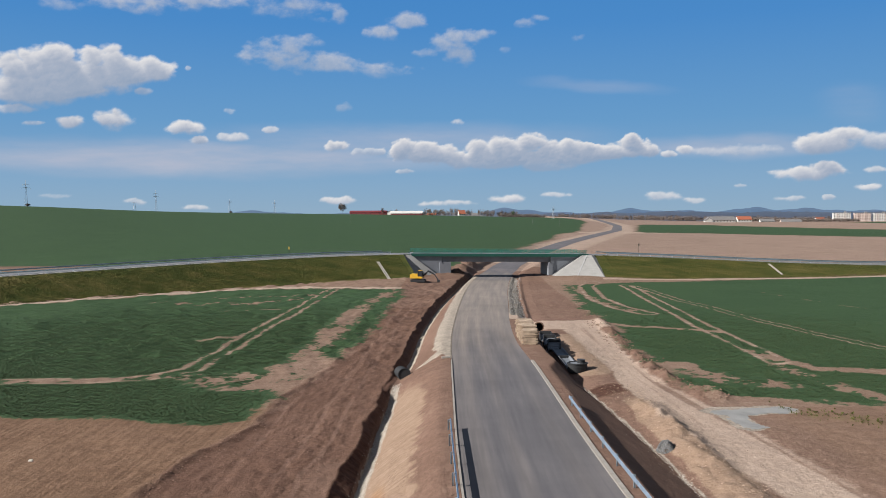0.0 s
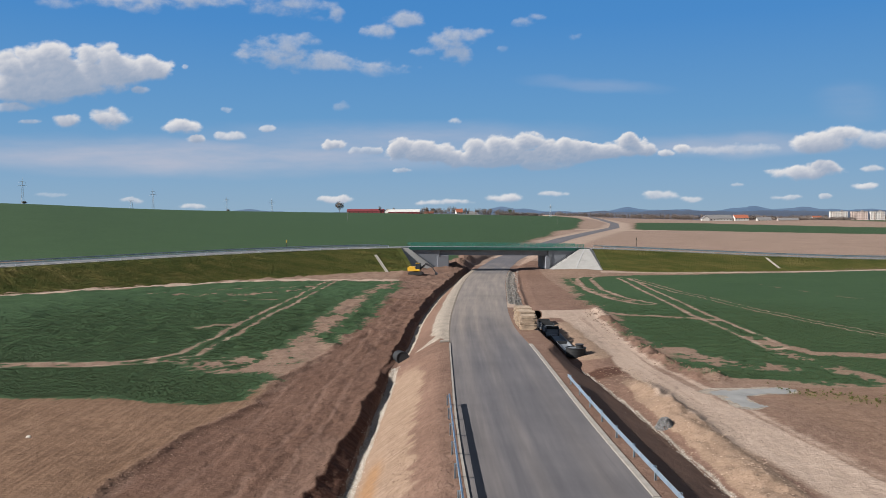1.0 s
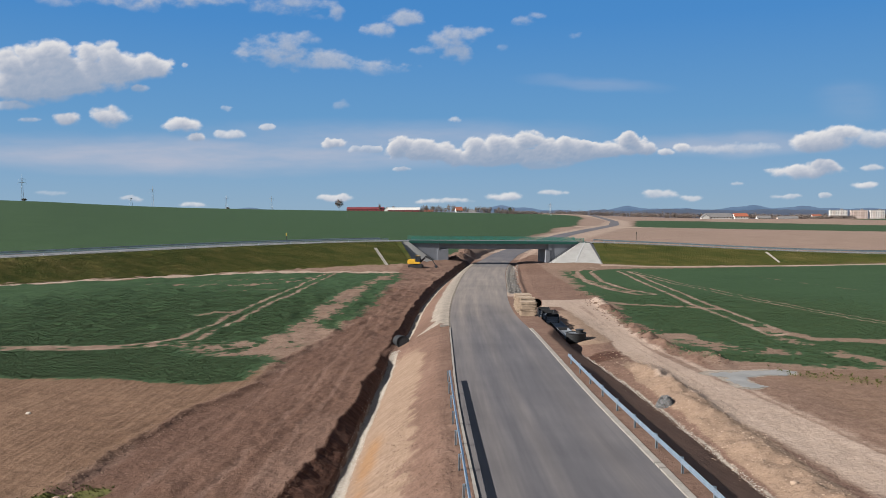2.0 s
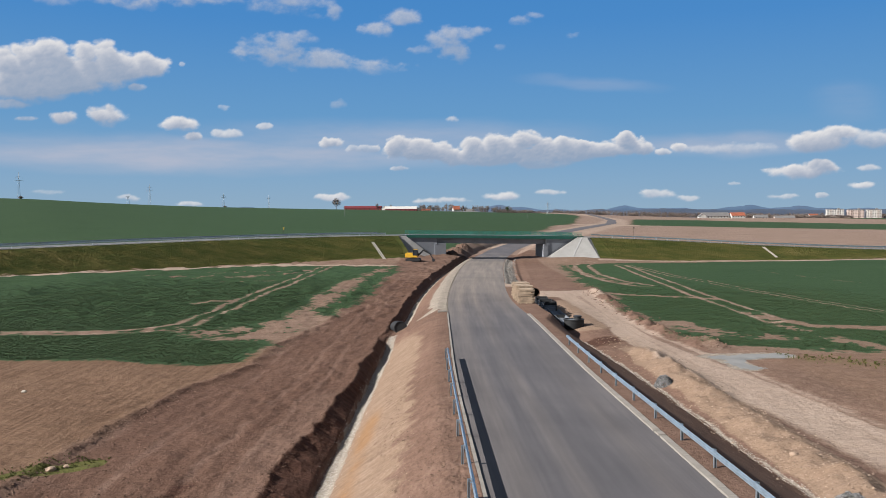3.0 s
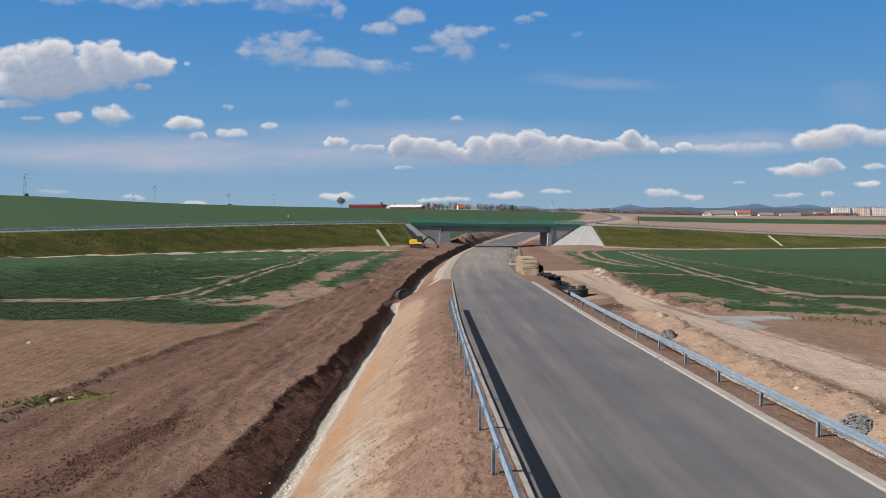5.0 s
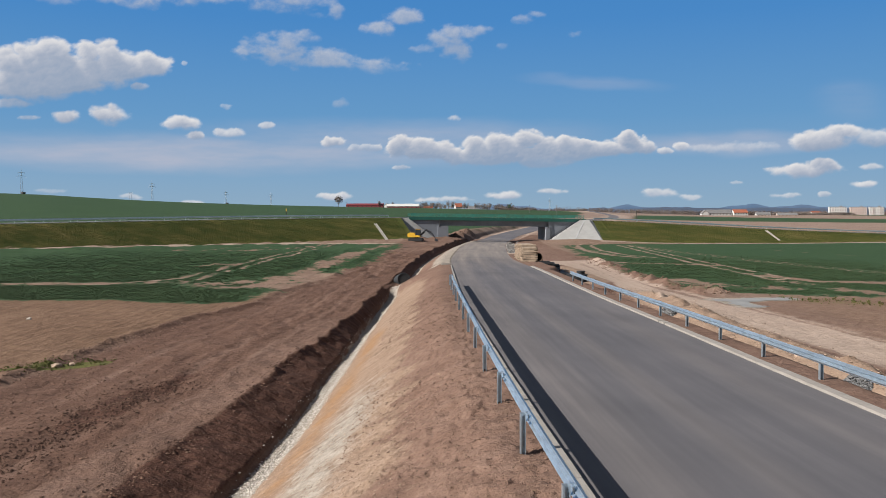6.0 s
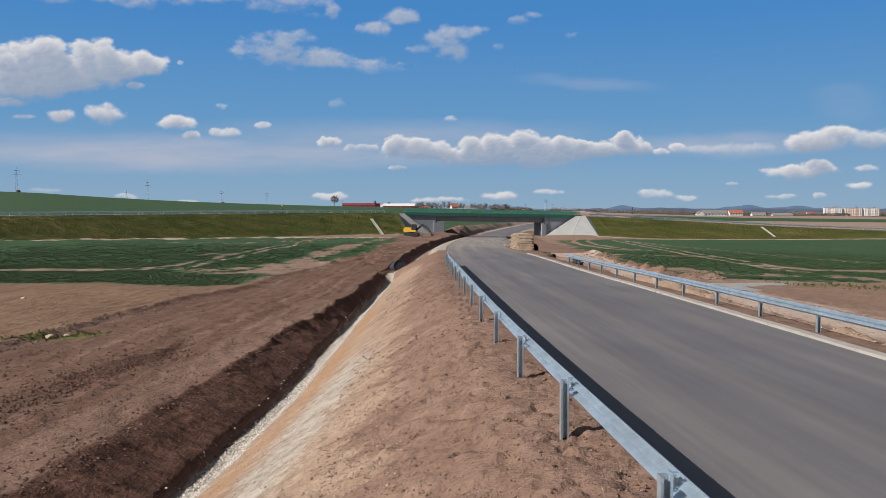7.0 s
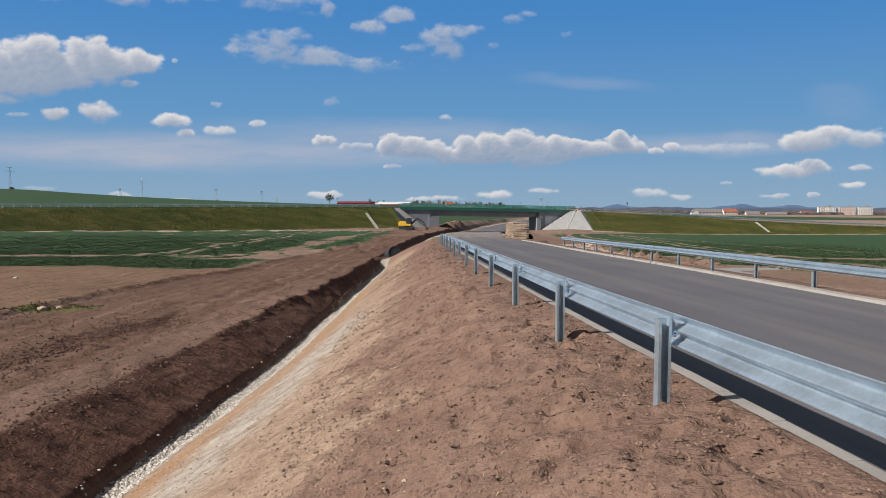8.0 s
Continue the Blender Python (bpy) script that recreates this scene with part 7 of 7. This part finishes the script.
def gravel_heap(cx, cy, r, h, seed):
    n = 2600
    rr = r * np.sqrt(R.uniform(0, 1, n))
    a = R.uniform(0, 2 * np.pi, n)
    x, y = cx + rr * np.cos(a) * 0.8, cy + rr * np.sin(a) * 1.2
    p = ground_points(x, y)
    p[:, 2] += h * np.clip(1 - (rr / r) ** 2, 0, 1) * (0.2 + 1.6 * fbm(x * 2.2, y * 2.2, 3, seed))
    return scatter_mesh("gravel_heap", p, power_sizes(n, 0.02, 0.085, 2.0), 1, MAT_GREY_STONE, "small heap of grey crushed stone", "gravel heap", seed)


gravel_heap(15.75, 60.2, 0.75, 0.55, 21)
gravel_heap(17.0, 35.2, 0.85, 0.62, 22)


def make_grit_patch():
    """A thin spill of pale grey grit beside the haul road."""
    xs, ys_ = np.arange(21.5, 31.5, 0.2), np.arange(63.5, 75.5, 0.2)
    X, Y = np.meshgrid(xs, ys_, indexing="ij")
    rough = (fbm(X * 0.8, Y * 0.8, 4, 111) - 0.5) * 0.9
    mask = np.maximum(band(X, Y, [(24.2, 71.8), (27.0, 72.2), (29.6, 72.9)], 2.3), band(X, Y, [(24.4, 71.0), (24.2, 69.0), (24.6, 66.6)], 1.7)) + rough
    Z = ground_height(X, Y) + 0.03
    quads = grid_quads(len(xs), len(ys_))
    keep = (mask.ravel()[quads] > 0.42).all(axis=1)
    used, inverse = np.unique(quads[keep], return_inverse=True)
    V = np.stack([X, Y, Z], -1).reshape(-1, 3)[used]
    me = mesh_arrays("grit_spill", V, inverse.reshape(-1, 4), (MAT_PUDDLE_GRIT,), True)
    return tagged(new("grit_spill", me), "thin spill of pale grey grit on bare soil", "grit", kind="stuff")


make_grit_patch()


def make_boulder(x, y, s, label, mat=MAT_STONE):
    bm = bmesh.new()
    bmesh.ops.create_icosphere(bm, subdivisions=2, radius=s)
    for v in bm.verts:
        v.co *= 1 + 0.45 * (noise.noise(v.co * 2.2 / s + Vector((x, y, 0))))
        v.co.z *= 0.65
    me = bpy.data.meshes.new("stone")
    bm.to_mesh(me)
    bm.free()
    me.materials.append(mat)
    ob = tagged(new("stone", me), label, "stone", "loose pale stones")
    ob.location = (x, y, ground_at(x, y) + s * 0.3)


make_boulder(-19.0, 39.8, 0.24, "pale stone among weeds on the soil ridge", MAT_RUBBLE)
make_boulder(-18.5, 40.3, 0.15, "pale stone among weeds on the soil ridge", MAT_RUBBLE)
make_boulder(-29.0, 56.4, 0.17, "white stone on the bare field")
make_boulder(0.05, 5.2, 0.045, "small white stone on the shoulder")
make_boulder(17.6, 42.0, 0.2, "pale block on the sand heap", MAT_RUBBLE)


def blades(name, pts, h, w, mat, label, category, seed, k=4, lean=0.6):
    """Tufts of k bent blades or leaves each, in one mesh."""
    r = np.random.RandomState(seed)
    n = len(pts)
    a = r.uniform(0, 2 * np.pi, (n, k))
    hh = h[:, None] * r.uniform(0.6, 1.2, (n, k))
    ww = w[:, None] * r.uniform(0.6, 1.3, (n, k))
    ln = lean * hh * r.uniform(0.5, 1.5, (n, k))
    d = np.stack([np.cos(a), np.sin(a), 0 * a], -1)
    s = np.stack([-np.sin(a), np.cos(a), 0 * a], -1)
    up = np.array([0, 0, 1.0])
    p = pts[:, None, :]
    foot = p + d * 0.1 * ww[..., None]
    mid = p + d * (ln * 0.45)[..., None] + up * (hh * 0.65)[..., None]
    tip = p + d * ln[..., None] + up * (hh * r.uniform(0.6, 1.0, (n, k)))[..., None]
    V = np.stack([foot - up * 0.02, mid + s * (ww / 2)[..., None], tip, mid - s * (ww / 2)[..., None]], 2).reshape(-1, 3)
    me = mesh_arrays(name, V, np.arange(len(V)).reshape(-1, 4), (mat,), False)
    return tagged(new(name, me), label, category, kind="stuff")


def crop_points(x0, x1, y0, y1, n, power, seed):
    r = np.random.RandomState(seed)
    y = y0 + (y1 - y0) * r.uniform(0, 1, n) ** power
    x = r.uniform(x0, x1, n)
    c = crop_cover(x, y)
    keep = (c > r.uniform(0.45, 0.98, n)) & (r.uniform(0, 1, n) > sstep(105, 165, y)) & (r.uniform(0, 1, n) > sstep(50, 75, np.abs(x)))
    x, y = x[keep], y[keep]
    return ground_points(x, y)


p = crop_points(-75, -12, 65, 190, 170000, 1.6, 31)
s = np.interp(p[:, 1], [66, 190], [0.13, 0.20])
blades("rape_plants", p, s * 0.36, s * 0.9, MAT_CROP, "dense dark green rape seedlings in the sown field", "crop", 32, 3, 2.4)
p = crop_points(22, 95, 66, 225, 170000, 1.6, 33)
s = np.interp(p[:, 1], [66, 225], [0.13, 0.20])
blades("rape_plants", p, s * 0.36, s * 0.9, MAT_CROP, "dense dark green rape seedlings in the sown field", "crop", 34, 3, 2.4)


def bank_points(x0, x1, n, seed):
    r = np.random.RandomState(seed)
    x, o = r.uniform(x0, x1, n), r.uniform(-12.5, -1.0, n)
    px, py, pz = np.interp(x, OX, OX), np.interp(x, OX, OY), np.interp(x, OX, OZ)
    X, Y = x + np.interp(x, OX, NX) * o, py + np.interp(x, OX, NY) * o
    Z = np.maximum(pz - 0.12 - np.maximum(0, -1.2 - o) * bank_slope(x), plain_level(X, Y))
    return np.stack([X, Y, Z], -1)


p = bank_points(-110, -16, 16000, 41)
blades("bank_grass", p, np.full(len(p), 0.16), np.full(len(p), 0.14), MAT_GRASS, "rough olive grass on the bank", "grass", 42, 3, 0.5)
p = bank_points(43, 170, 20000, 43)
blades("bank_grass", p, np.full(len(p), 0.16), np.full(len(p), 0.14), MAT_GRASS, "rough olive grass on the bank", "grass", 44, 3, 0.5)
# weeds on the soil ridge and by the haul road
n = 420
y = R.uniform(33, 42, n)
x = np.interp(y, [33, 38, 42], [-26, -21, -17.8]) + R.normal(0, 0.7, n)
blades("weeds", ground_points(x, y), R.uniform(0.03, 0.12, n), R.uniform(0.04, 0.1, n), MAT_GRASS, "low weeds on the soil ridge", "weeds", 45, 4, 0.7)
n = 320
x = R.uniform(29, 48, n)
y = np.interp(x, [29, 36, 48], [72.5, 68, 62]) + R.normal(0, 1.3, n)
blades("weeds", ground_points(x, y), R.uniform(0.06, 0.25, n), R.uniform(0.06, 0.15, n), MAT_GRASS, "weeds along the edge of the bare ground", "weeds", 46, 4, 0.7)
# dry stalks on the shoulder
n = 260
y = 4.5 + 30 * R.uniform(0, 1, n) ** 1.8
x = road_x(y) + R.uniform(-4.0, -0.4, n)
blades("dry_stalks", ground_points(x, y) + np.array([0, 0, 0.01]), R.uniform(0.01, 0.05, n), R.uniform(0.004, 0.012, n), MAT_DRY, "dry straw bits on the shoulder soil", "straw", 47, 1, 4.0)



def soil_heap(x, y, rx, ry, h, seed, label):
    """A dumped heap of lumpy soil."""
    n = 36
    a, b = np.meshgrid(np.linspace(-1, 1, n), np.linspace(-1, 1, n), indexing="ij")
    X, Y = x + a * rx, y + b * ry
    r = np.hypot(a, b)
    lump = fbm(X * 0.9, Y * 0.9, 4, seed)
    Z = ground_height(X, Y) - 0.12 + h * np.clip(1 - r, 0, 1) ** 0.8 * (0.45 + 1.1 * lump) + (fbm(X * 2.5, Y * 2.5, 3, seed + 1) - 0.5) * 0.3 * (r < 0.95)
    me = mesh_arrays("earth_mound", np.stack([X, Y, Z], -1).reshape(-1, 3), grid_quads(n, n), (MAT_HEAP,), False)
    return tagged(new("earth_mound", me), label, "mound", "earth mounds by the bridge")


MAT_HEAP = plain("heaped_soil", (0.15, 0.088, 0.06), 0.95, 0, 0.6, 0.4, 6.0, 0.6, 0.1)
soil_heap(1.2, 239, 2.2, 7.0, 0.9, 201, "brown heap of dug soil under the bridge")
soil_heap(2.6, 256, 3.0, 9.0, 1.2, 203, "dark heap of dug soil behind the bridge")
soil_heap(5.0, 275, 3.2, 10.0, 1.2, 205, "dark heap of dug soil behind the bridge")

# ---------------------------------------------------------------- kerb stones
make_kerb("kerb_west", -1, -6, 86, "pale concrete kerb stones along the asphalt")
make_kerb("kerb_east", 1, 4, 86, "pale concrete kerb stones along the asphalt")
bm = bmesh.new()
bm_box(bm, 0, 0, 0.04, 0.9, 0.28, 0.2, bevel=0.012)
me = bpy.data.meshes.new("kerb_end")
bm.to_mesh(me)
bm.free()
me.materials.append(MAT_KERB)
ob = tagged(new("kerb_end", me), "loose concrete kerb stone laid across the shoulder", "kerb stone")
ob.matrix_world = pose(float(road_x(86.5)) - 0.75, 86.6, ground_at(float(road_x(86.5)) - 0.75, 86.6) + 0.02, 0, 0, 4)
